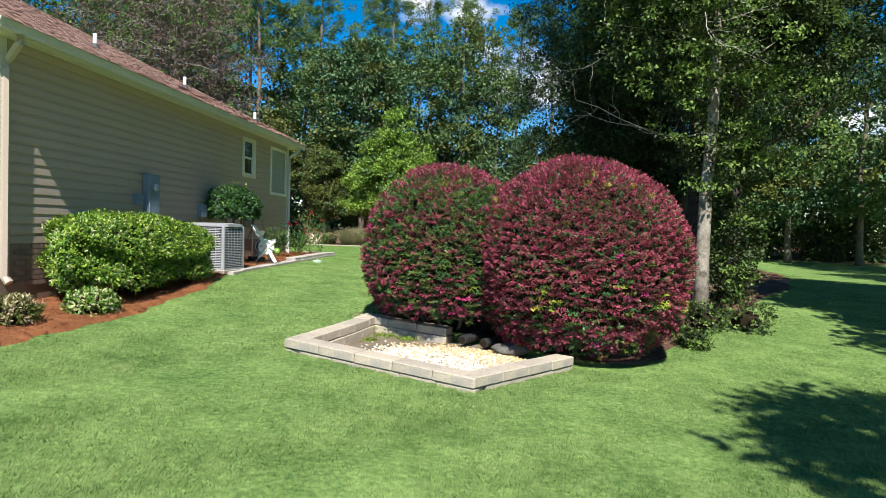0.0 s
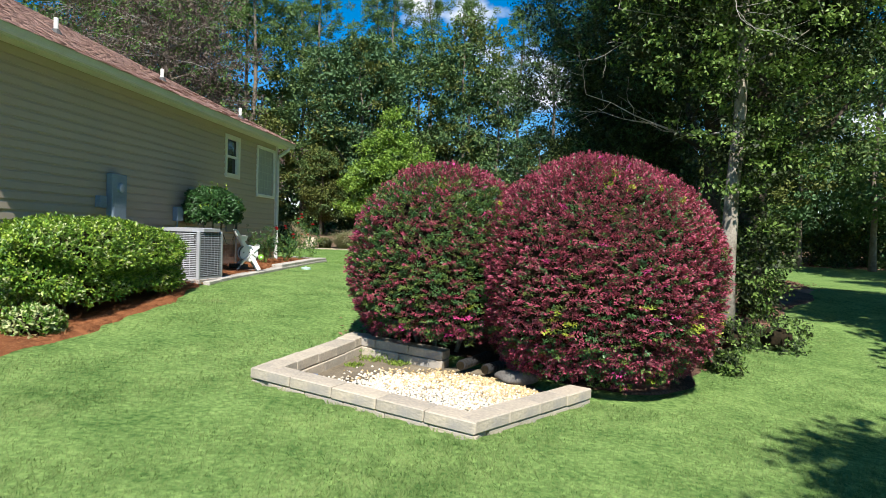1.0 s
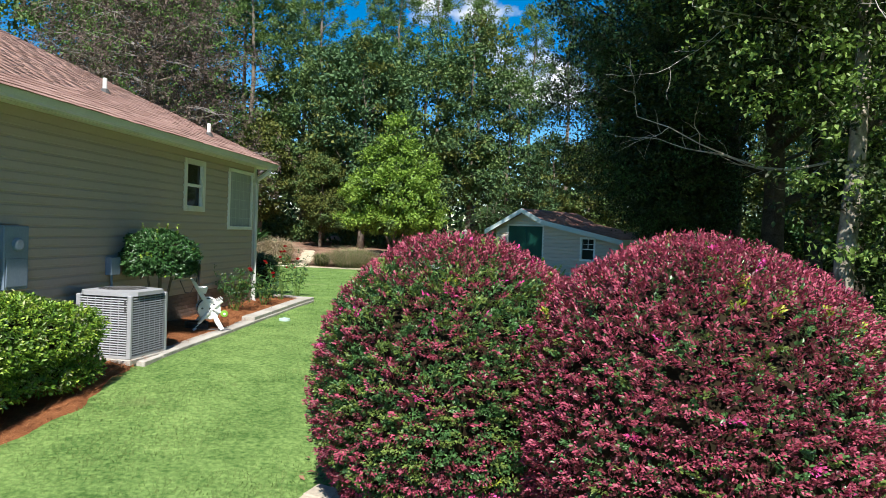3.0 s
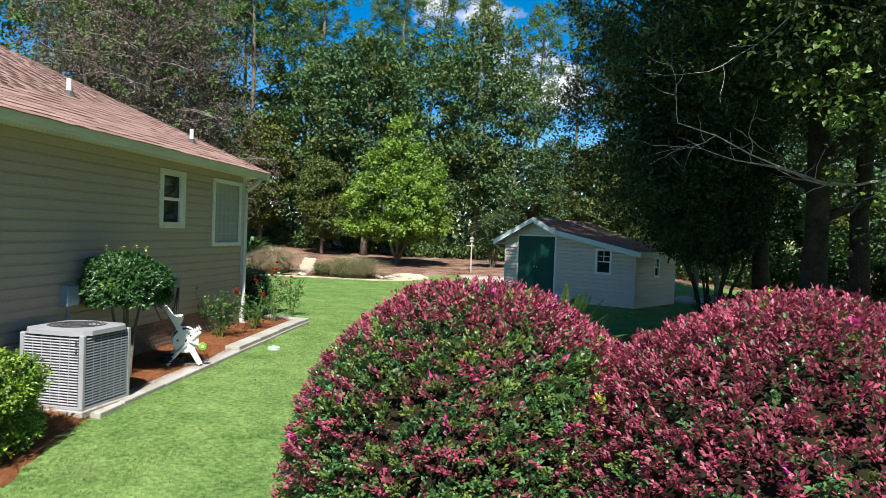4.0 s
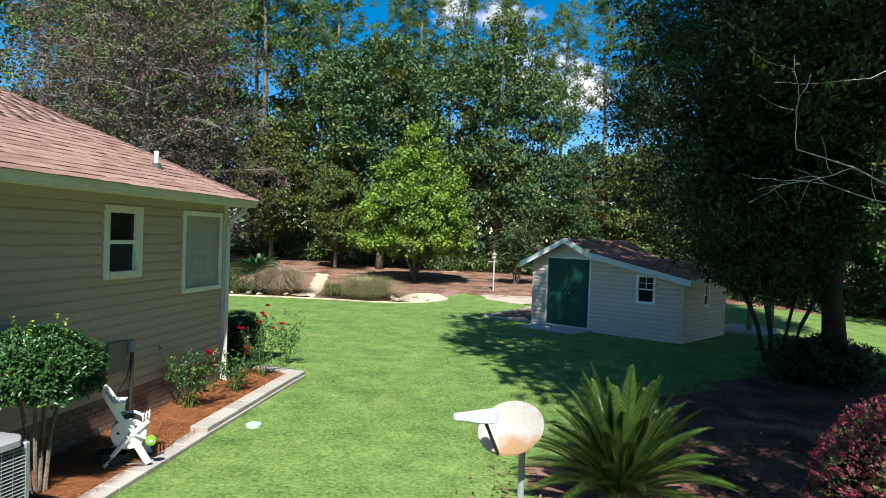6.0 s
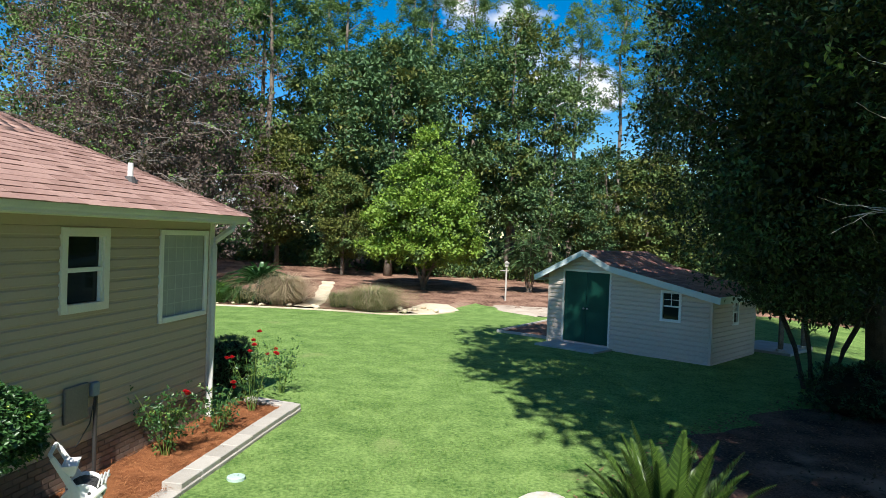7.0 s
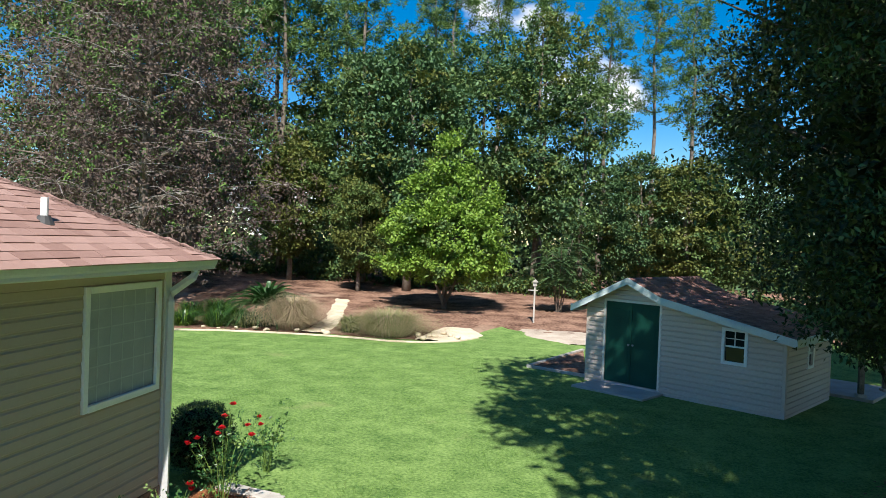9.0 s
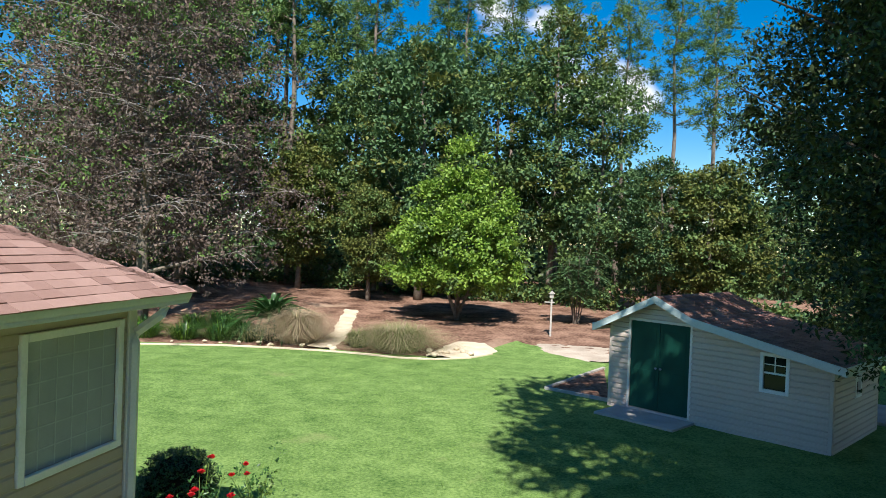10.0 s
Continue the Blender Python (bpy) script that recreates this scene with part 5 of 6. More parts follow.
kinds = [
    broadleaf("oak_tree", "tall green broadleaf tree at the edge of the woods", 15, 3.6, [M_WOODS, M_WOODS2], [0.6, 0.4], 3),
    broadleaf("oak_tree", "dark green broadleaf tree in the woods", 13, 3.2, [M_WOODS2, M_WOODS3], [0.75, 0.25], 4),
    broadleaf("oak_tree", "olive green broadleaf tree in the woods", 11, 2.9, [M_WOODS3, M_WOODS], [0.6, 0.4], 5),
    broadleaf("oak_tree", "tall grey-green broadleaf tree in the woods", 17, 3.4, [M_WOODS, M_WOODS2, M_WOODS3], [0.4, 0.3, 0.3], 6),
]
pines = [pine(11, 24, 3.2, "tall pine with a bare trunk and high crown"), pine(12, 21, 2.8, "tall slender pine with an open crown")]


def spot(tr, x, y, s=1.0, turn=0.0, first=set()):
    m = pose(x, y, gz(x, y), 0, 0, turn) @ Matrix.Diagonal((s, s, s, 1))
    if tr.name not in first:
        first.add(tr.name)
        tr.matrix_world = m
        return tr
    c = copy_thing(tr, pose(x, y, gz(x, y), 0, 0, turn))
    c.scale = (s, s, s)
    return c


# the oak at (16.5, 18.5) is out of view, added to shade the right-hand lawn
WOODS = [(0, -14.0, 53, 0.94), (1, -10.6, 50.5, 1.08), (0, -7.0, 55, 1.04), (3, -3.6, 54, 1.0), (0, -0.9, 53.5, 0.86), (1, 2.2, 50.5, 0.62), (2, 6.2, 51, 0.55), (2, 4.4, 49.5, 0.72),
         (2, -17.5, 50, 0.75), (3, -21, 55, 1.25), (2, -12.6, 47.8, 0.55), (1, 9, 54, 0.5), (2, 12.5, 55, 0.7), (3, 20, 55, 0.8),
         (0, -25, 50, 1.3), (3, -30, 46, 1.2), (0, -12, 60, 1.1), (3, 3.0, 62, 0.42), 
         (1, 15.5, 45, 0.8), (0, 20.5, 43, 0.9), (1, 24, 41, 0.7), (2, 12.2, 44.5, 0.6), (1, 15.2, 39.5, 0.85), (0, 18.6, 39, 0.85), (0, -17.5, 60, 0.92), (0, 16.5, 18.5, 0.9), (1, 18.0, 30, 0.9)]
for k, (i, x, y, s) in enumerate(WOODS):
    spot(kinds[i], x, y, s, k * 77)
for k, (i, x, y, s) in enumerate(((0, -15.5, 57, 1.0), (1, -19, 52, 1.05), (0, -10.5, 62, 1.0), (1, -12.5, 64, 1.05), (0, -7.6, 66, 1.0), (1, -3.8, 63, 1.0), (0, 3.5, 58, 0.86), (1, 6.2, 60, 0.9), (1, -23, 49, 1.0), (1, 0.6, 66, 1.0), (0, -27, 52, 0.95), (1, -31, 50, 1.0), (1, -17.8, 60, 1.05))):
    spot(pines[i], x, y, s, k * 63)

# understory along the wood's edge
n = 5200
ux = rng.uniform(-46, 40, n)
uy = np.interp(ux, (-46, -20, -5, 3, 9, 14, 25, 40), (44, 51, 53, 50, 44, 41.5, 40, 38)) + rng.uniform(0, 5, n)
top = np.clip(1.4 + 1.9 * np.sin(ux * 0.41 + 0.8) ** 3 + 0.8 * np.sin(ux * 1.7), 0.9, 4.0)
c = np.stack([ux, uy, ground_z(ux, uy) + rng.random(n) * top], 1)
per = 12
at = np.repeat(c, per, 0) + ball(n * per) * rng.random((n * per, 1)) * 0.45
us = leaves("understory", at, ball(n * per) + (0, -0.4, 0), ball(n * per) * 0.6 + (0, 0, 1), 0.26, 0.14, [M_WOODS, M_WOODS2, M_WOODS3], np.repeat(rng.choice(3, n, p=[0.4, 0.4, 0.2]), per))
tagged(us, "tangled green undergrowth along the edge of the woods", "undergrowth", kind="stuff")

# more woods far behind
n = 50000
ux = rng.uniform(-110, 60, n)
uy = rng.uniform(70, 80, n)
c = np.stack([ux, uy, ground_z(ux, uy) + rng.random(n) ** 1.7 * (13 + 2.5 * np.sin(ux * 0.31)) * np.interp(ux, (-4, 3, 8, 12, 30), (1.0, 0.6, 0.6, 1.0, 1.0))], 1)
us = leaves("far_woods", c, ball(n), ball(n) * 0.6 + (0, -1, 0.3), 0.62, 0.42, [M_WOODS2, M_WOODS, M_OAK], rng.choice(3, n, p=[0.4, 0.25, 0.35]))
tagged(us, "dense green woods far behind the garden", "woods", kind="stuff")

# leafy wall of vines and saplings beyond the lawn's lower side
n = 2600
ux = rng.uniform(8, 30, n)
uy = np.interp(ux, (8, 14, 22, 30), (43, 41.5, 39.5, 37)) + rng.uniform(0, 3, n)
c = np.stack([ux, uy, ground_z(ux, uy) + rng.random(n) ** 0.8 * (3.2 + 1.3 * np.sin(ux * 1.3) + 0.9 * np.sin(ux * 3.1))], 1)
at = np.repeat(c, per, 0) + ball(n * per) * rng.random((n * per, 1)) * 0.5
us = leaves("understory", at, ball(n * per) + (-0.4, -0.3, 0), ball(n * per) * 0.6 + (0, 0, 1), 0.2, 0.11, [M_WOODS2, M_WOODS3, M_OAK], np.repeat(rng.choice(3, n, p=[0.4, 0.25, 0.35]), per))
tagged(us, "green undergrowth with climbing vines beside the lawn", "undergrowth", kind="stuff")

# young lime-green tree in the far bed
young = thing("young_tree", "young bright green tree with a low branching trunk", "tree", (-7.1, 43.8, gz(-7.1, 43.8)))
limbs(young, (0, 0, -0.1), (0, 0, 6.8), 0.10, 14, 2.6, seed=21, start=0.12)
for k in range(4):
    a = k * 1.6 + 0.3
    part("fork", tube(bmesh.new(), [(0, 0, -0.05), (0.12 * math.cos(a), 0.12 * math.sin(a), 0.45), (0.55 * math.cos(a), 0.55 * math.sin(a), 1.5), (1.1 * math.cos(a), 1.1 * math.sin(a), 3.6)], [0.11, 0.085, 0.06, 0.025], 8), M_BARK, young, smooth=True)
crown(young, [((0, 0, 3.4), (3.0, 3.0, 1.9)), ((0.1, 0, 5.1), (2.3, 2.3, 1.8)), ((0.2, 0, 6.9), (1.1, 1.1, 1.3)), ((0, 0, 2.2), (3.2, 3.2, 0.9))], 700, 48, 0.48, 0.18, 0.12, [M_LIME, M_WOODS], [0.85, 0.15], shell=0.3)

# lush shrub with long feathered leaves behind the birdhouse
sumac = thing("sumac_shrub", "lush dark green shrub with long feathered leaves", "shrub", (-1.9, 45.2, gz(-1.9, 45.2)))
at2, way2, up2 = [], [], []
for k in range(9):
    a = k * 2.4
    top = np.array((0.9 * math.cos(a) * rng.uniform(0.4, 1.2), 0.9 * math.sin(a) * rng.uniform(0.4, 1.2), rng.uniform(1.6, 3.8)))
    part("stem", tube(bmesh.new(), [(0.1 * math.cos(a), 0.1 * math.sin(a), -0.05), tuple(top * 0.5 + (0, 0, 0.2)), tuple(top)], [0.03, 0.022, 0.012], 6), M_BARK, sumac)
    for j in range(11):
        b = j * 2.4 + k
        q = top * (0.45 + 0.055 * j)
        out = np.array((math.cos(b), math.sin(b), 0.35))
        for t in np.linspace(0.15, 1, 12):
            mid = q + out * t * 0.95 - np.array((0, 0, 0.55 * t * t))
            side = np.cross(out, (0, 0, 1.0))
            for sg in (-1, 1):
                at2.append(mid)
                way2.append(side * sg + out * 0.5 - np.array((0, 0, 0.3)))
                up2.append((0.1 * sg, 0, 1.0))
at2, way2, up2 = (np.array(q) for q in (at2, way2, up2))
leaves("leaves", at2, way2, up2, 0.26, 0.085, [M_WOODS2], None, sumac)

# brown, half-bare tree at the left edge of the woods
for k, (x, y, s) in enumerate(((-18.5, 37.5, 1.0), (-24, 41, 1.05), (-21.5, 46, 1.1))):
    br = thing("brown_tree", "tall tree with thin grey twigs and sparse brown leaves", "tree", (x, y, gz(x, y)), k * 100, group="brown trees")
    tips = limbs(br, (0, 0, -0.1), (0.3, 0, 15 * s), 0.24, 42, 4.2 * s, seed=31 + k, start=0.13, droop=0.16, sides=8)
    tw = bmesh.new()
    q = random.Random(k)
    for p in tips:
        for j in range(11):
            e = p + Vector((q.uniform(-1.4, 1.4), q.uniform(-1.4, 1.4), q.uniform(-0.6, 0.3)))
            tube(tw, [p, (p + e) / 2 + Vector((0, 0, 0.1)), e], [0.014, 0.010, 0.005], 3)
    tagged(part("twig_growth", tw, M_TWIG, br, "bare grey twigs"), kind="stuff")
    c = np.repeat(np.array([tuple(p) for p in tips]), 28, 0) + rng.normal(size=(len(tips) * 28, 3)) * (1.05, 1.05, 0.6)
    per = 15
    at = np.repeat(c, per, 0) + ball(len(c) * per) * rng.random((len(c) * per, 1)) * 0.4
    leaves("brown_leaves", at, ball(len(at)) - (0, 0, 0.5), ball(len(at)) + (0, 0, 0.6), 0.16, 0.078, [M_BROWN, M_PINE], np.repeat((rng.random(len(c)) < np.interp(c[:, 2], (4, 9, 15), (0.06, 0.2, 0.5))).astype(int), per), br)

# big dark shade tree over the shed's near side
shade = thing("shade_tree", "large dark evergreen oak with a broad low crown", "tree", (5.5, 20.5, gz(5.5, 20.5)))
limbs(shade, (0, 0, -0.1), (-0.6, 0.2, 12), 0.26, 16, 6.0, mat=M_DARKBARK, seed=41, start=0.22, bend=0.25, sides=12)
# the paler M_WOODS2 share here and in low_crown stands for sunlit leaves
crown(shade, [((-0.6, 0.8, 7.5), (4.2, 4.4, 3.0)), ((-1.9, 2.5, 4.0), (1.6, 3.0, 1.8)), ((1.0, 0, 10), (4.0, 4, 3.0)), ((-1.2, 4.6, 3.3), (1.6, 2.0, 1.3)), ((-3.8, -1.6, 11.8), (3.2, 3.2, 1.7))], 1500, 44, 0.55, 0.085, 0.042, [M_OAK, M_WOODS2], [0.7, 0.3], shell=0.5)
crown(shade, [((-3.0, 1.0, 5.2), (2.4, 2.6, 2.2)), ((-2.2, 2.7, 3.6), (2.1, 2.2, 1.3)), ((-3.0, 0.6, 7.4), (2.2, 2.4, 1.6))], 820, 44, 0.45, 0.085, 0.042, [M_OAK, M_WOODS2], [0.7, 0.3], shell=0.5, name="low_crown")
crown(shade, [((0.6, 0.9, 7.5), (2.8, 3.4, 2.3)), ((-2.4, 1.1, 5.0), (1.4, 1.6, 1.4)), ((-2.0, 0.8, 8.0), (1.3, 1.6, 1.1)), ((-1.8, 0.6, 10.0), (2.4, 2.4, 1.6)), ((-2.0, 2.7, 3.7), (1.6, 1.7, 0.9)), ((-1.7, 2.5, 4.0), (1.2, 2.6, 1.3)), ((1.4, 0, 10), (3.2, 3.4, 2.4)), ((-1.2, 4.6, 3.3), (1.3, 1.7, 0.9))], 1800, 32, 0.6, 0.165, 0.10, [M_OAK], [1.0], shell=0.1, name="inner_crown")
# two unseen layers of leaves, added overhead to shade the shed and lawn
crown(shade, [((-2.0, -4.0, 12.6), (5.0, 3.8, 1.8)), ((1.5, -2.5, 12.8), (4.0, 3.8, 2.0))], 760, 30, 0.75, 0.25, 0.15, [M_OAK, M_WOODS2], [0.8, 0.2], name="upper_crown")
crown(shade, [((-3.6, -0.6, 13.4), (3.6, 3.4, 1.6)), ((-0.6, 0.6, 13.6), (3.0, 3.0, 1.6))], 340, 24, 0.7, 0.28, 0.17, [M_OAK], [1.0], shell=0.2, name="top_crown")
# tall dark oak beside the shed, reaching over its roof
tall = thing("shade_tree", "tall dark oak whose crown reaches over the shed roof", "tree", (6.6, 26.9, gz(6.6, 26.9)))
limbs(tall, (0, 0, -0.1), (-0.5, 0.3, 14), 0.24, 16, 6.0, mat=M_DARKBARK, seed=43, start=0.25, bend=0.25, sides=10)
OVER = [((-2.2, 4.7, 7.4), (2.7, 2.6, 3.0)), ((-1.2, 2.1, 4.5), (2.4, 2.4, 1.8)), ((0.9, 2.9, 8.4), (3.3, 3.5, 3.4)), ((-1.2, 4.1, 10.8), (2.4, 2.6, 2.3)), ((1.2, 1.9, 12.5), (3.0, 3.2, 2.2))]
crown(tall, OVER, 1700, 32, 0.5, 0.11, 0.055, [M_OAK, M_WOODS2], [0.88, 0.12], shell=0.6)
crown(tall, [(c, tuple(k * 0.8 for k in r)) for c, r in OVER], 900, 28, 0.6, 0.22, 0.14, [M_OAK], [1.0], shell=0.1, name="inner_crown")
# multi-stemmed small tree in its shade
multi = thing("multi_stem_tree", "small dark multi-stemmed tree beside the shed", "tree", (5.0, 26.2, gz(5.0, 26.2)))
for k in range(8):
    a = k * 0.8
    bm = tube(bmesh.new(), [(0.25 * math.cos(a), 0.25 * math.sin(a), -0.08), (0.5 * math.cos(a), 0.5 * math.sin(a), 0.9), (1.1 * math.cos(a), 1.1 * math.sin(a), 2.2)], [0.05, 0.04, 0.025], 6)
    part("stem", bm, M_DARKBARK, multi)
crown(multi, [((-0.3, 0, 3.2), (1.7, 1.9, 1.5)), ((-0.3, -0.3, 2.3), (1.3, 1.4, 0.8))], 480, 36, 0.5, 0.13, 0.06, [M_OAK, M_WOODS2], [0.8, 0.2])

leafy_shrub("shade_shrub", "low dark evergreen shrub under the multi-stemmed tree", (5.3, 24.4, gz(5.3, 24.4)), 1.0, 0.9, 0.5, 1100, 5, 0.07, 0.035, [M_OAK, M_WOODS2], [0.85, 0.15], base=0.38, bumps=0.15)

# pale-barked tree with climbing vine behind the bushes
vine_tree = thing("vine_tree", "slender pale-barked tree with yellow-green vine leaves", "tree", (3.66, 13.6, gz(3.66, 13.6)))
limbs(vine_tree, (0, 0, -0.1), (0.25, 0.2, 9.5), 0.125, 7, 1.4, mat=M_PALEBARK, seed=51, start=0.42, bend=0.06, sides=10)
crown(vine_tree, [((0.1, 0, 4.4), (1.0, 1.0, 1.9)), ((1.0, -0.3, 5.2), (1.6, 1.4, 1.4)), ((-0.3, 0, 7.0), (1.6, 1.6, 1.8)), ((1.4, 0.3, 3.4), (1.2, 1.0, 0.9)), ((0.2, 0, 2.6), (0.6, 0.6, 0.7)), ((-1.3, 0.2, 6.8), (1.9, 1.6, 1.3)), ((0.8, 0.6, 7.4), (2.2, 1.8, 1.4)), ((0.1, -0.1, 4.0), (0.5, 0.5, 2.2)), ((-0.6, -0.2, 5.2), (1.3, 1.0, 1.6)), ((-0.5, 0.2, 3.5), (0.5, 0.5, 0.7))], 1000, 42, 0.27, 0.075, 0.048, [M_VINE, M_OAK], [0.5, 0.5], shell=0.4)
dark_trunk = thing("dark_tree", "dark trunk of an oak beside the pale-barked tree", "tree", (4.9, 16.2, gz(4.9, 16.2)))
limbs(dark_trunk, (0, 0, -0.1), (0.5, 0.2, 13), 0.18, 14, 4.0, mat=M_DARKBARK, seed=61, start=0.3, sides=10)
# the M_WOODS2 and M_VINE clumps stand for leaves flecked by sun
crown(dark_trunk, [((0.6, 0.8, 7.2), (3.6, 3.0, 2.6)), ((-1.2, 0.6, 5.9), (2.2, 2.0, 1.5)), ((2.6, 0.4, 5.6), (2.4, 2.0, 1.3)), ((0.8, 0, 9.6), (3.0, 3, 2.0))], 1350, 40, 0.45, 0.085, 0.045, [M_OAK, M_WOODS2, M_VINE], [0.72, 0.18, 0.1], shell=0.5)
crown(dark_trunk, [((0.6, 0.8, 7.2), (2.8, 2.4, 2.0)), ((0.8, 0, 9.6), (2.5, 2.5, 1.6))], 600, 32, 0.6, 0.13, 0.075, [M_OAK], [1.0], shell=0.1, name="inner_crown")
# unseen leaf layer above, added to throw shade on the tree bed
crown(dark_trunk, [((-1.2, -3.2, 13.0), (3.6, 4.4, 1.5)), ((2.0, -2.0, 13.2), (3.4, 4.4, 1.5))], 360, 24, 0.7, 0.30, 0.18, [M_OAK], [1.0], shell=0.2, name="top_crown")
twin = thing("dark_tree", "second dark oak trunk close behind the first", "tree", (6.25, 20.9, gz(6.25, 20.9)))
limbs(twin, (0, 0, -0.1), (0.7, 0.6, 12), 0.2, 10, 3.4, mat=M_DARKBARK, seed=63, start=0.42, sides=10)
# M_VINE clumps again stand for sun flecks
crown(twin, [((0.8, 0.8, 8.6), (3.0, 3.0, 2.4)), ((1.6, 0.6, 6.4), (2.2, 2.0, 1.2))], 600, 36, 0.5, 0.09, 0.048, [M_OAK, M_VINE], [0.85, 0.15], shell=0.5)
crown(vine_tree, [((0.75, 0.8, 1.3), (0.5, 0.6, 1.1)), ((0.5, 0.6, 3.0), (0.6, 0.6, 1.0))], 300, 36, 0.26, 0.07, 0.045, [M_VINE, M_OAK], [0.35, 0.65], shell=0.3, name="low_vine")
# bare dead branches reaching out of the dark tree
def dead_branch(parent, start, way, length, r, seed):
    q = random.Random(seed)
    bm = bmesh.new()

    def grow(a, d, left, r, depth):
        pts, rad = [a], [r]
        n = 7
        for k in range(n):
            d = (d + Vector((q.uniform(-0.3, 0.3), q.uniform(-0.3, 0.3), q.uniform(-0.22, 0.26)))).normalized()
            a = a + d * left / n
            pts.append(a)
            rad.append(r * (1 - 0.8 * (k + 1) / n) + 0.001)
            if depth < 2 and k > 0 and q.random() < 0.75:
                e = (d + Vector((q.uniform(-1, 1), q.uniform(-1, 1), q.uniform(-0.8, 0.8)))).normalized()
                grow(a, e, left * q.uniform(0.25, 0.45), rad[-1] * 0.6, depth + 1)
        tube(bm, pts, rad, 5)

    grow(Vector(start), Vector(way).normalized(), length, r, 0)
    part("dead_branch", bm, M_DEAD, parent, "bare pale dead branch")


M_DEAD = material("dead_wood", (0.34, 0.30, 0.27), (0.52, 0.48, 0.44), 0.9, 8.0, 60.0)
for k, (st, way, ln) in enumerate((((0, 0, 4.4), (-1, -0.9, -0.05), 4.2), ((0, 0, 5.3), (-0.9, -1, 0.15), 4.0), ((-0.2, -0.2, 3.7), (-1, -0.5, -0.45), 3.4), ((0, 0, 4.0), (-0.6, -1, -0.2), 3.0))):
    dead_branch(dark_trunk, st, way, ln, 0.021, 80 + k)

# tall tree beside the near lawn, whose shadow falls on the grass
near = thing("lawn_tree", "unseen leafy tree beside the lawn that casts shade on it", "tree", (7.35, -0.5, gz(7.35, -0.5)))
limbs(near, (0, 0, -0.1), (-0.5, 0, 10), 0.2, 12, 4.5, seed=71, start=0.35)
crown(near, [((-1.3, 0, 8.2), (2.6, 2.6, 2.4)), ((0.8, 0.5, 7.4), (3, 3, 2.4))], 640, 36, 0.6, 0.23, 0.14, [M_OAK, M_VINE], [0.7, 0.3])

# two more unseen copies, added only to shade the lawn's right side
m = pose(10.8, 6.2, gz(10.8, 6.2), 0, 0, 130)
copy_thing(near, m)
copy_thing(near, pose(10.6, 11.6, gz(10.6, 11.6), 0, 0, 40))

# ---- small things ----
# satellite dish
dish = thing("satellite_dish", "weathered white satellite dish on a short pole", "satellite dish", (-0.76, 14.72, gz(-0.76, 14.72)))
DZ = 1.88 - gz(-0.76, 14.72)
face = Vector((-0.36, -0.62, 0.70)).normalized()
part("pole", tube(bmesh.new(), [(0, 0, -0.1), (0, 0, DZ - 0.12), (-0.04, -0.06, DZ - 0.02)], [0.03, 0.03, 0.03], 12), M_AC, dish)
bm = bmesh.new()
rings = []
for i in range(7):
    r = i / 6
    rings.append([bm.verts.new((0.30 * r * math.cos(k * math.tau / 28), 0.06 * r * r, 0.26 * r * math.sin(k * math.tau / 28))) for k in range(28)] if i else [bm.verts.new((0, 0, 0))])
for k in range(28):
    bm.faces.new((rings[0][0], rings[1][k], rings[1][(k + 1) % 28]))
    for i in range(1, 6):
        bm.faces.new((rings[i][k], rings[i + 1][k], rings[i + 1][(k + 1) % 28], rings[i][(k + 1) % 28]))
bmesh.ops.solidify(bm, geom=bm.faces[:], thickness=0.008)
ob = part("reflector", bm, M_DISH, dish, "shallow oval reflector, rust-stained", smooth=True)
turn = face.to_track_quat("Y", "Z").to_matrix().to_4x4()
ob.matrix_local = Matrix.Translation((-0.08, -0.08, DZ)) @ turn
root = Vector((-0.08, -0.08, DZ)) + turn.to_3x3() @ Vector((0, 0.05, -0.25))
head = Vector((-0.08, -0.08, DZ)) + turn.to_3x3() @ Vector((0, 0.46, -0.16))
part("arm", tube(bmesh.new(), [root, root.lerp(head, 0.5), head], [0.014] * 3, 8), M_BLACK, dish, "dark feed arm")
bm = bmesh.new()
rings = [[bm.verts.new((x, y * a, z * b + c)) for y, z in ((-1, -1), (1, -1), (1, 1), (-1, 1))] for x, a, b, c in ((-0.25, 0.022, 0.026, 0.012), (-0.17, 0.026, 0.030, 0.010), (-0.05, 0.040, 0.045, 0.0), (0.08, 0.045, 0.050, 0.0), (0.12, 0.035, 0.040, 0.0))]
for lo, hi in zip(rings, rings[1:]):
    for k in range(4):
        bm.faces.new((lo[k], lo[(k + 1) % 4], hi[(k + 1) % 4], hi[k]))
bm.faces.new(rings[0][::-1])
bm.faces.new(rings[-1])
bmesh.ops.recalc_face_normals(bm, faces=bm.faces)
bmesh.ops.bevel(bm, geom=bm.edges[:], offset=0.006, segments=2, affect="EDGES")
rec = part("receiver", bm, M_EDGE, dish, "pale blue-white receiver head")
rec.matrix_local = Matrix.Translation(head) @ pose(0, 0, 0, 0, 0, 29.5)
for x in (0.02, 0.09):
    part("feed", tube(bmesh.new(), [(x, 0.03, -0.01), (x, 0.10, -0.02), (x, 0.115, -0.02)], [0.026, 0.034, 0.030], 12), M_BLACK, rec, "dark feed horn")
part("bracket", boxes((-0.05, 0.05, 0.01, 0.12, DZ - 0.16, DZ - 0.02), bevel=0.01), M_ACDARK, dish)

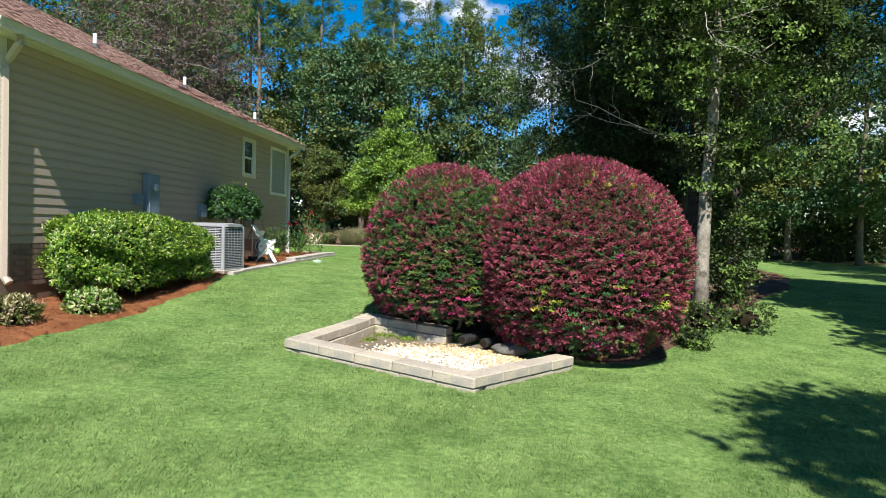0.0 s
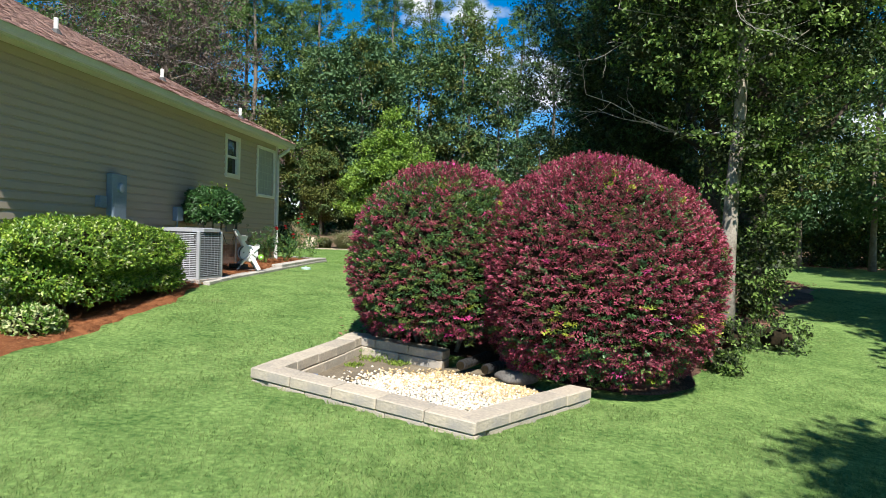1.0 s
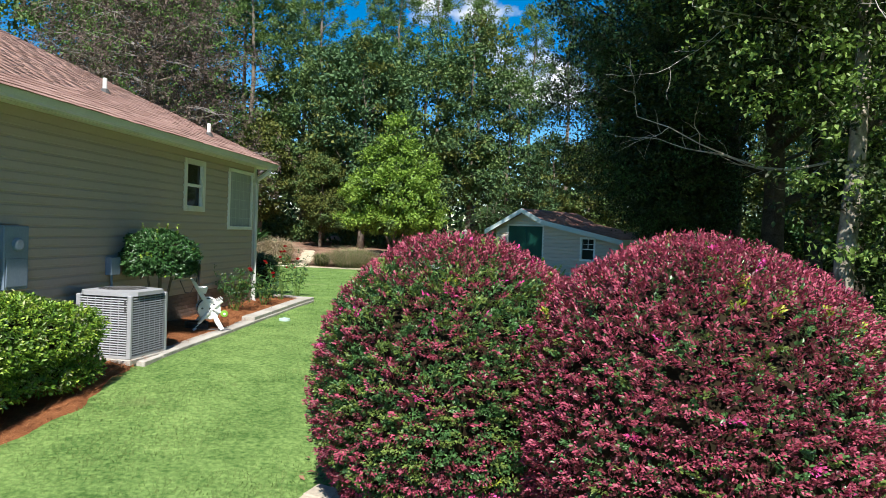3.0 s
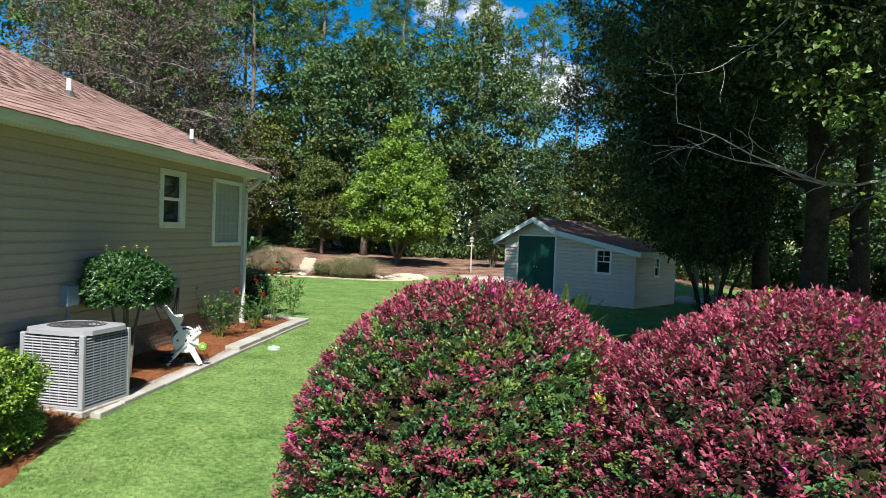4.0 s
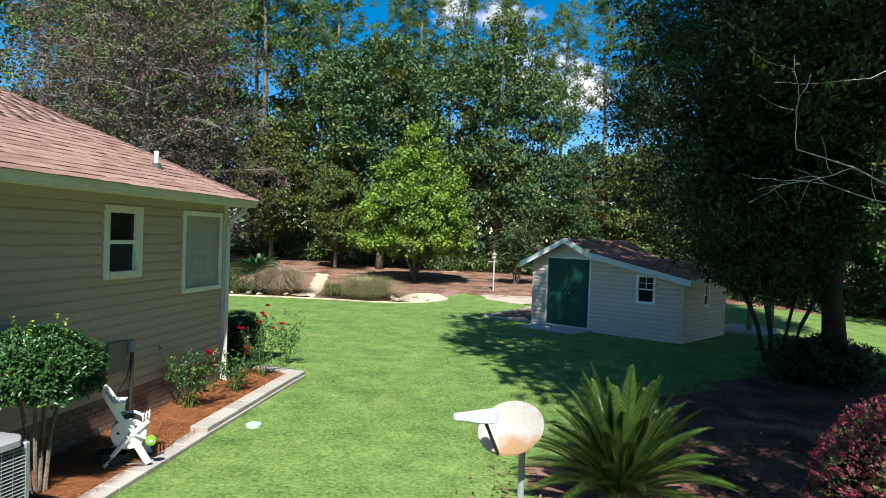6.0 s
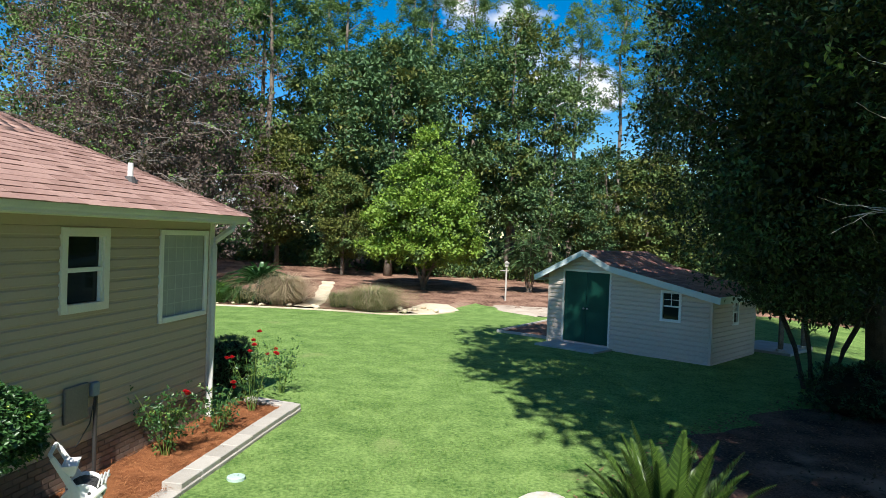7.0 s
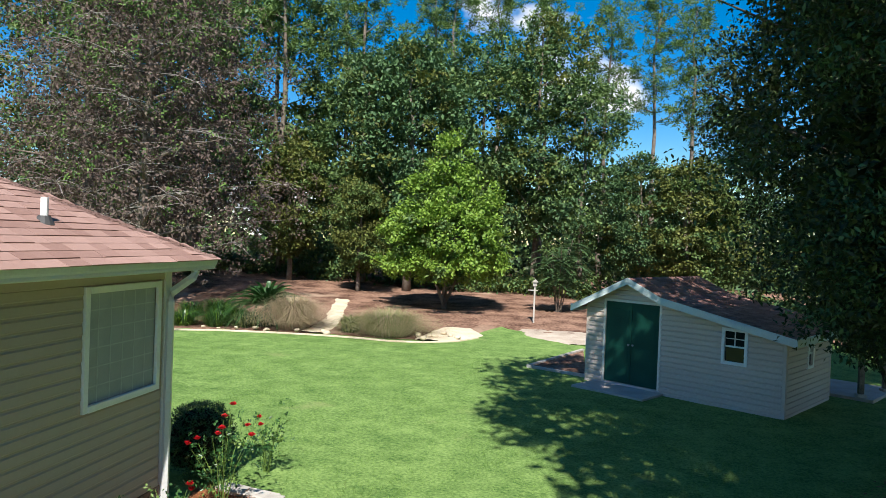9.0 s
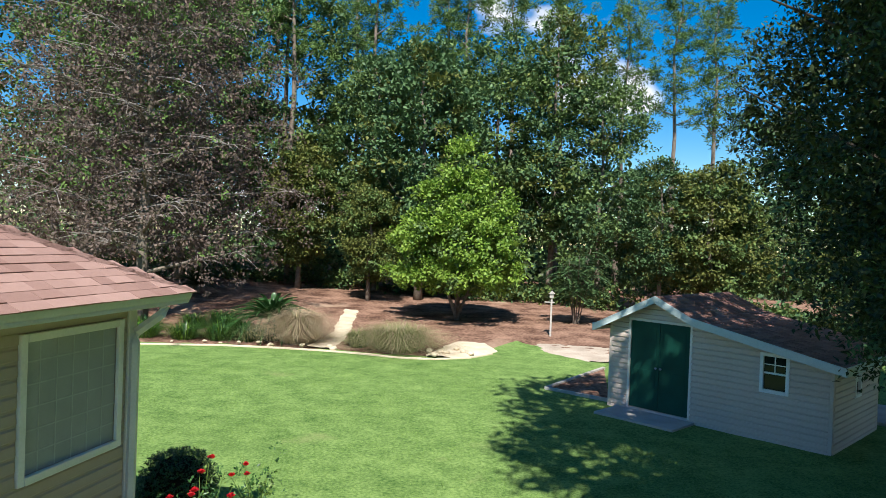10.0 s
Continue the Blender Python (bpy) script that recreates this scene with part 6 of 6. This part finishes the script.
# hose reel: crossed side frames, drum, hose, lime crank wheel, tray
M_LIME_PLASTIC = material("lime_plastic", (0.15, 0.34, 0.03), (0.25, 0.46, 0.06), 0.4, 6.0, 60.0)
reel = thing("hose_reel", "white plastic garden hose reel with a lime green crank wheel", "hose reel", (-5.2, 16.1, gz(-5.2, 16.1) + 0.05), -60)
reel.scale = (0.92, 0.92, 0.86)
for sx in (-0.2, 0.2):
    bm = bmesh.new()
    for p0, p1, w0, w1 in (((-0.27, 0.92), (0.02, 0.40), 0.026, 0.045), ((0.02, 0.40), (0.23, 0.0), 0.045, 0.040)):
        d = Vector((0, p1[0] - p0[0], p1[1] - p0[1]))
        e = Vector((0, -d.z, d.y)).normalized()
        v = [bm.verts.new(Vector((x, *q)) + e * k) for x in (sx - 0.016, sx + 0.016) for q, k in ((p0, w0), (p1, w1), (p1, -w1), (p0, -w0))]
        for f in ((3, 2, 1, 0), (4, 5, 6, 7), (0, 1, 5, 4), (2, 3, 7, 6), (0, 4, 7, 3), (1, 2, 6, 5)):
            bm.faces.new([v[k] for k in f])
    bmesh.ops.recalc_face_normals(bm, faces=bm.faces)
    bmesh.ops.bevel(bm, geom=bm.edges[:], offset=0.008, segments=2, affect="EDGES")
    part("side_frame", bm, M_WHITE, reel, "white slanting side frame")
    part("rear_leg", tube(bmesh.new(), [(sx, 0.22, 0.56), (sx, 0.02, 0.38), (sx, -0.14, 0.18), (sx, -0.26, 0.0)], [0.028, 0.034, 0.030, 0.026], 8), M_WHITE, reel)
    disc = part("reel_disc", tube(bmesh.new(), [(sx - 0.03, 0, 0.40), (sx - 0.02, 0, 0.40), (sx - 0.008, 0, 0.40)], [0.19, 0.20, 0.19], 32), M_WHITE, reel, "white round reel disc")
    part("hub", tube(bmesh.new(), [(sx - 0.02, 0.02, 0.40), (sx + 0.022, 0.02, 0.40)], [0.035, 0.03], 14), M_ACDARK, disc, "dark hub")
    # solid dark plugs instead of holes; the shade inside is their colour
    for k in range(3):
        a = k * math.tau / 3 + 0.9
        part("slot", tube(bmesh.new(), [(sx - 0.034, 0.12 * math.cos(a), 0.40 + 0.12 * math.sin(a)), (sx - 0.004, 0.12 * math.cos(a), 0.40 + 0.12 * math.sin(a))], [0.018, 0.018], 10), M_ACDARK, disc)
    part("foot_bar", tube(bmesh.new(), [(sx, -0.27, 0.012), (sx, 0.25, 0.012)], [0.016, 0.016], 6), M_BLACK, reel)
hel = [(-0.16 + 0.32 * k / 180, 0.165 * math.cos(k * math.tau / 20), 0.40 + 0.165 * math.sin(k * math.tau / 20)) for k in range(181)]
part("hose", tube(bmesh.new(), hel, [0.016] * 181, 6), M_BLACK, reel, "dark coiled hose")
coil = [(0.05 + (0.17 + 0.006 * math.sin(k)) * math.cos(k * math.tau / 18), -0.2 + 0.19 * math.sin(k * math.tau / 18), 0.03 + 0.0016 * k) for k in range(73)]
part("loose_hose", tube(bmesh.new(), coil, [0.016] * 73, 6), M_BLACK, reel, "loose black hose coils on the straw")
part("handle", tube(bmesh.new(), [(-0.2, -0.27, 0.92), (-0.19, -0.29, 0.95), (0.19, -0.29, 0.95), (0.2, -0.27, 0.92)], [0.022] * 4, 8), M_WHITE, reel, "white carrying handle")
tray = bmesh.new()
rim = [[tray.verts.new((x, y, z)) for x, y in ((-a, -b), (a, -b), (a, b), (-a, b))] for a, b, z in ((0.12, 0.045, 0.70), (0.15, 0.075, 0.82), (0.13, 0.055, 0.81), (0.11, 0.035, 0.72))]
for lo, hi in zip(rim, rim[1:]):
    for k in range(4):
        tray.faces.new((lo[k], lo[(k + 1) % 4], hi[(k + 1) % 4], hi[k]))
tray.faces.new(rim[0][::-1])
tray.faces.new(rim[-1])
bmesh.ops.translate(tray, verts=tray.verts, vec=(0.08, -0.11, 0))
part("tray", tray, M_WHITE, reel, "white storage tray")
for k in range(3):
    part("guide_bar", tube(bmesh.new(), [(-0.19, 0.15 + 0.035 * k, 0.56 + 0.02 * k), (0.19, 0.15 + 0.035 * k, 0.56 + 0.02 * k)], [0.010, 0.010], 6), M_GUTTER, reel)
wheel = part("crank_wheel", tube(bmesh.new(), [(0.23, 0.25, 0.32), (0.245, 0.25, 0.32), (0.275, 0.25, 0.32), (0.29, 0.25, 0.32)], [0.056, 0.065, 0.065, 0.056], 24), M_LIME_PLASTIC, reel, "lime green crank wheel")
part("hub", tube(bmesh.new(), [(0.22, 0.25, 0.32), (0.30, 0.25, 0.32)], [0.026, 0.022], 12), M_WHITE, wheel)
part("crank", tube(bmesh.new(), [(0.2, 0.06, 0.40), (0.235, 0.06, 0.40), (0.235, 0.25, 0.32)], [0.016, 0.016, 0.014], 8), M_WHITE, reel)

# drain cleanout on the lawn
M_CAP = material("pale_green_plastic", (0.30, 0.44, 0.38), (0.45, 0.58, 0.52), 0.6, 6.0, 60.0)
cap = thing("cleanout_cap", "small round pale drain cover in the lawn", "drain cover", (-4.5, 17.9, gz(-4.5, 17.9)))
part("cover", tube(bmesh.new(), [(0, 0, -0.02), (0, 0, 0.035), (0, 0, 0.045)], [0.11, 0.11, 0.09], 20), M_CAP, cap)
part("plug", tube(bmesh.new(), [(0, 0, 0.045), (0, 0, 0.065)], [0.03, 0.03], 8), M_CAP, cap)

# bird feeder post
# white post toned down to grey, as the trees' shade would dim it
M_POST = material("shade_dimmed_post", (0.30, 0.28, 0.25), (0.46, 0.44, 0.40), 0.8, 6.0, 60.0)
post = thing("birdhouse_post", "slim white post with a small birdhouse", "birdhouse", (-2.81, 41.2, gz(-2.81, 41.2)))
part("post", boxes((-0.035, 0.035, -0.035, 0.035, -0.05, 1.55), bevel=0.006), M_POST, post)
part("box", boxes((-0.08, 0.08, -0.08, 0.08, 1.55, 1.72), bevel=0.005), M_POST, post)
part("perch_arm", boxes((-0.28, 0.12, -0.02, 0.02, 1.36, 1.40), bevel=0.004), M_POST, post)
bm = bmesh.new()
v = [bm.verts.new(p) for p in ((-0.13, -0.13, 1.72), (0.13, -0.13, 1.72), (0.13, 0.13, 1.72), (-0.13, 0.13, 1.72), (0, -0.13, 1.84), (0, 0.13, 1.84))]
for f in ((0, 1, 4), (2, 3, 5), (1, 2, 5, 4), (3, 0, 4, 5), (3, 2, 1, 0)):
    bm.faces.new([v[k] for k in f])
part("roof", bm, M_POST, post)

# pale edging along the far bed
kerb = thing("bed_kerb", "curved pale concrete kerb along the far bed", "edging", (-9.9, 35.4, gz(-9.9, 35.4)))
KB = Vector(kerb.location)
curve = [(-20, 33.05), (-16, 34.0), (-13.4, 34.95), (-11.5, 35.25), (-9.9, 35.35), (-8.4, 35.3), (-7.4, 35.1), (-6.2, 35.3), (-5.2, 36.0), (-4.55, 37.0)]
for (x0, y0), (x1, y1) in zip(curve, curve[1:]):
    d = math.hypot(x1 - x0, y1 - y0)
    ob = part("kerb_piece", boxes((0, d, -0.05, 0.05, -0.03, 0.05), bevel=0.012), M_SAND, kerb)
    ob.matrix_local = Matrix.Translation(-KB) @ pose(x0, y0, gz(x0, y0), 0, math.degrees(-math.atan2(gz(x1, y1) - gz(x0, y0), d)), math.degrees(math.atan2(y1 - y0, x1 - x0)))

# pale stones behind the kerb and on the sand
for k in range(16):
    x = (-15.2, -14.3, -13.6, -13.1, -12.5, -11.9, -10.9, -10.0, -9.7, -6.6, -6.3, -6.0, -5.8, -5.5, -5.2, -6.2)[k]
    y = float(np.interp(x, [q[0] for q in curve], [q[1] for q in curve])) + (0.35 + 0.25 * math.sin(k * 2.1) if k < 9 else 0.9 + 0.5 * math.sin(k * 1.7))
    bm = bmesh.new()
    r = 0.05 + 0.06 * abs(math.sin(k * 3.3))
    bmesh.ops.create_icosphere(bm, subdivisions=2, radius=1, matrix=Matrix.Diagonal((r * 1.3, r, r * 0.7, 1)))
    for v in bm.verts:
        v.co += 0.04 * noise.noise_vector(v.co * 9 + Vector((k, 0, 0)))
    st = part("stone", bm, M_SAND, smooth=True)
    st.matrix_world = pose(x, y, gz(x, y) + 0.07 + r * 0.3, 0, 0, k * 50)
    tagged(st, "pale rounded stone in the garden bed", "stone", "stones in the far bed")

# pine straw needles over the bed
n = 16000
y = rng.uniform(7.2, 21, n)
x = rng.uniform(0, 1, n) * (np.interp(y, [r[0] for r in HOUSE_BED], [r[2] for r in HOUSE_BED]) + 0.02 + 6.0) - 6.0
at = np.stack([x, y, ground_z(x, y) + 0.055 + rng.random(n) * 0.03], 1)
d = ball(n) * (1, 1, 0.15)
ob = leaves("pine_needles", at, d, np.tile((0, 0, 1.0), (n, 1)) + ball(n) * 0.2, 0.12, 0.006, [M_NEEDLE], fold=0.1)
tagged(ob, "loose brown pine needles on the bed", "mulch", kind="stuff")

# fallen leaves under the trees
n = 9000
y = rng.uniform(11, 26, n)
x = rng.uniform(0, 1, n)
x = np.interp(y, (11, 13.5, 17, 22, 26), (-1.6, -1.6, -0.9, 1.6, 5.4)) - 0.3 + x * np.interp(y, (11, 15, 22, 26), (4.4, 6.4, 7.4, 3.2)) + rng.normal(0, 0.2, n)
ob = leaves("fallen_leaves", np.stack([x, y, ground_z(x, y) + 0.022 + rng.random(n) * 0.02], 1), ball(n) * (1, 1, 0.25), np.tile((0, 0, 1.0), (n, 1)) + ball(n) * 0.35, rng.uniform(0.05, 0.10, n), rng.uniform(0.025, 0.045, n), [M_FALLEN])
tagged(ob, "dry brown leaves scattered under the trees", "fallen leaves", kind="stuff")

# grass blades on the near lawn
n = 205000
x, y = rng.uniform(-4.95, 6, n), 4.2 + rng.exponential(4.2, n)
edge = np.interp(y, [r[0] for r in HOUSE_BED], [r[2] for r in HOUSE_BED]) + 0.03
left = np.interp(y, (9.25, 9.8, 10.3, 10.6, 10.95, 11.5, 13.5, 15, 17, 18.5, 22), (1.15, 0.75, 0.4, -0.4, -1.6, -1.75, -1.7, -1.4, -0.9, -0.2, 1.7))
right = np.interp(y, (9.25, 9.8, 11.5, 13.5, 15, 17, 22), (1.9, 2.2, 2.8, 4.0, 5.0, 6.0, 8.6))
ok = (y < 22) & (x > edge) & ~((y > 9.25) & (x > left) & (x < right))
q = np.stack([x, y], 1)
inside = np.ones(n, bool)
out_c = np.array([CW, CS, CE, (0.2, 10.5), CNE, CN])
for i in range(6):
    a, b = out_c[i], out_c[(i + 1) % 6]
    e = b - a
    inside &= (e[0] * (q[:, 1] - a[1]) - e[1] * (q[:, 0] - a[0])) / np.hypot(*e) > -0.02
ok &= ~inside
x, y = x[ok], y[ok]
n = len(x)
root = np.stack([x, y, ground_z(x, y) - 0.005], 1)
a = rng.normal(0, 0.6, n)
side = np.stack([np.cos(a), np.sin(a), 0 * a], 1) * (0.0032 + 0.0003 * y)[:, None]
tip = root + np.stack([rng.normal(0, 0.018, n), rng.normal(0, 0.018, n) + 0.012, rng.uniform(0.014, 0.034, n)], 1)
ob = raw("grass", np.stack([root - side, root + side, tip], 1).reshape(-1, 3), np.arange(n * 3).reshape(-1, 3), [M_BLADE])
tagged(ob, "short mown grass blades of the lawn", "grass", kind="stuff")

# coarser tufts over the further lawn
n = 85000
x, y = rng.uniform(-14, 6, n), rng.uniform(18, 35.2, n)
edge = np.where(y < 21.2, -4.85, np.where(y < 24, -7.0, -14))
ok = (x > edge) & ~((y < 27) & (x > np.interp(y, (18, 22, 24.8, 27), (-0.4, 1.9, 5.0, 8.0)) + rng.normal(0, 0.28, n))) & ~((x > -3.4 + (31 - y) * 0.2) & (y > 28.2))
ok &= y < np.interp(x, (-14, -11.5, -7.4, -5.2), (34.6, 35.1, 34.9, 35.0))
x, y = x[ok], y[ok]
n = len(x)
root = np.stack([x, y, ground_z(x, y) - 0.005], 1)
a = rng.normal(0, 0.6, n)
side = np.stack([np.cos(a), np.sin(a), 0 * a], 1) * 0.009
tip = root + np.stack([rng.normal(0, 0.02, n), rng.normal(0, 0.02, n) + 0.012, rng.uniform(0.015, 0.04, n)], 1)
ob = raw("grass", np.stack([root - side, root + side, tip], 1).reshape(-1, 3), np.arange(n * 3).reshape(-1, 3), [M_BLADE_FAR])
tagged(ob, "short grass tufts of the further lawn", "grass", kind="stuff")

# ---- foundation bricks, siding boards and shingles of the house, last ----
M_BRICK = material("brown_brick", (0.17, 0.122, 0.096), (0.29, 0.22, 0.178), 0.9, 3.0, 60.0, 0.5, obj=0.5, sheen=0.15)
M_BRICKS = material("brown_bricks", (0.17, 0.122, 0.096), (0.29, 0.22, 0.178), 0.9, 3.0, 60.0, 0.5, island=0.5, sheen=0.15)
bm = boxes((0, 0.016, 0.005, 0.195, 0.005, 0.062), bevel=0.003)
brick_me = bpy.data.meshes.new("brick")
bm.to_mesh(brick_me)
bm.free()
brick_me.materials.append(M_BRICK)
far_bricks = bmesh.new()
count = 0
for row in range(8):
    z = Z_SILL - 0.07 - row * 0.068
    y = WY1 - 0.2 - (0.1 if row % 2 else 0)
    while y > WY0 + 0.1:
        if count < 300 and y > 12.2:
            ob = new("brick", brick_me)
            ob.parent = house
            ob.location = Vector((WX + 0.004, y, z)) - HB
            count += 1
        else:
            box(far_bricks, WX + 0.004 - HB.x, WX + 0.02 - HB.x, y + 0.005 - HB.y, y + 0.195 - HB.y, z + 0.005 - HB.z, z + 0.062 - HB.z)
        y -= 0.2
tagged(part("bricks", far_bricks, M_BRICKS, house), kind="stuff")

z = Z_SILL
EXPO = 0.130
while z < Z_TOP - 0.13:
    spans = [(WY0 + 0.12, WY1 - 0.13)]
    for y0, y1, z0, z1 in OPEN:
        if z0 - 0.05 < z + EXPO / 2 < z1 + 0.05:
            spans = [s for a, b in spans for s in (((a, y0 - 0.06), (y1 + 0.06, b)) if a < y0 < b else ((a, b),))]
    for a, b in spans:
        ob = part("siding_board", lap(b - a, EXPO, 0.020), M_SIDING, house)
        ob.matrix_local = Matrix.Translation(-HB) @ pose(WX, a, z, 0, 0, 90)
    z += EXPO

slope = math.hypot(1, 0.5)
up_v, n_v = Vector((-1, 0, 0.5)) / slope, Vector((0.5, 0, 1)) / slope
tabs = []
s = -0.02
while s < 5.6:
    y = EY0 + max(s, 0) - random.uniform(0, 0.3)
    while y < EY1 - max(s, 0):
        w = random.choice((0.20, 0.28, 0.34))
        if y > EY0 + s - 0.05 and y + w < EY1 - s + 0.12:
            tabs.append((s, y, w, random.choice((0.006, 0.009, 0.013))))
        y += w
    s += 0.128
tabs.sort(key=lambda t: t[0] * 2 + abs(t[1] - 18.5) * 0.5)
M_TAB = material("brown_shingle_tab", (0.21, 0.12, 0.098), (0.46, 0.305, 0.26), 0.95, 2.0, 160.0, 0.6, obj=0.5, sheen=0.15, bump_scale=300.0)
tab_me = {}
for w in (0.20, 0.28, 0.34):
    for t1 in (0.006, 0.009, 0.013):
        me = bpy.data.meshes.new("shingle")
        me.from_pydata([tuple(v) for v in tab_box((0, 0, 0), (0, 1, 0), up_v, n_v, w - 0.004, 0.155, 0.002, t1)], [], TAB_F)
        me.materials.append(M_TAB)
        tab_me[w, t1] = me
verts, faces = [], []
for k, (s, y, w, t1) in enumerate(tabs):
    o = Vector((EX - s, y, EZ + 0.5 * s)) + n_v * 0.004
    if k < 300:
        ob = new("shingle", tab_me[w, t1])
        ob.parent = house
        ob.location = o - HB
    else:
        b = len(verts)
        verts += tab_box(o - HB, (0, 1, 0), up_v, n_v, w - 0.004, 0.155, 0.002, t1)
        faces += [tuple(b + i for i in f) for f in TAB_F]
raw("shingles", verts, faces, [M_SHINGLE], None, house, "", "stuff")
# hip caps
hip = Vector((-1, -1, 0.5)).normalized()
n = 40
for k in range(n):
    o = Vector((EX, EY1, EZ)) + hip * (k * 0.2)
    bm = bmesh.new()
    a, b = Vector((0, -0.13, 0)), Vector((-0.13, 0, 0))
    d = hip * 0.24
    lift = Vector((0, 0, 0.022))
    q = [bm.verts.new(p) for p in (a + lift * 0.5, lift * 1.5, b + lift * 0.5, a + d + lift * 0.2, d + lift, b + d + lift * 0.2)]
    bm.faces.new((q[0], q[3], q[4], q[1]))
    bm.faces.new((q[1], q[4], q[5], q[2]))
    bmesh.ops.solidify(bm, geom=bm.faces[:], thickness=0.012)
    ob = part("hip_cap", bm, M_TAB, house)
    ob.location = o - HB
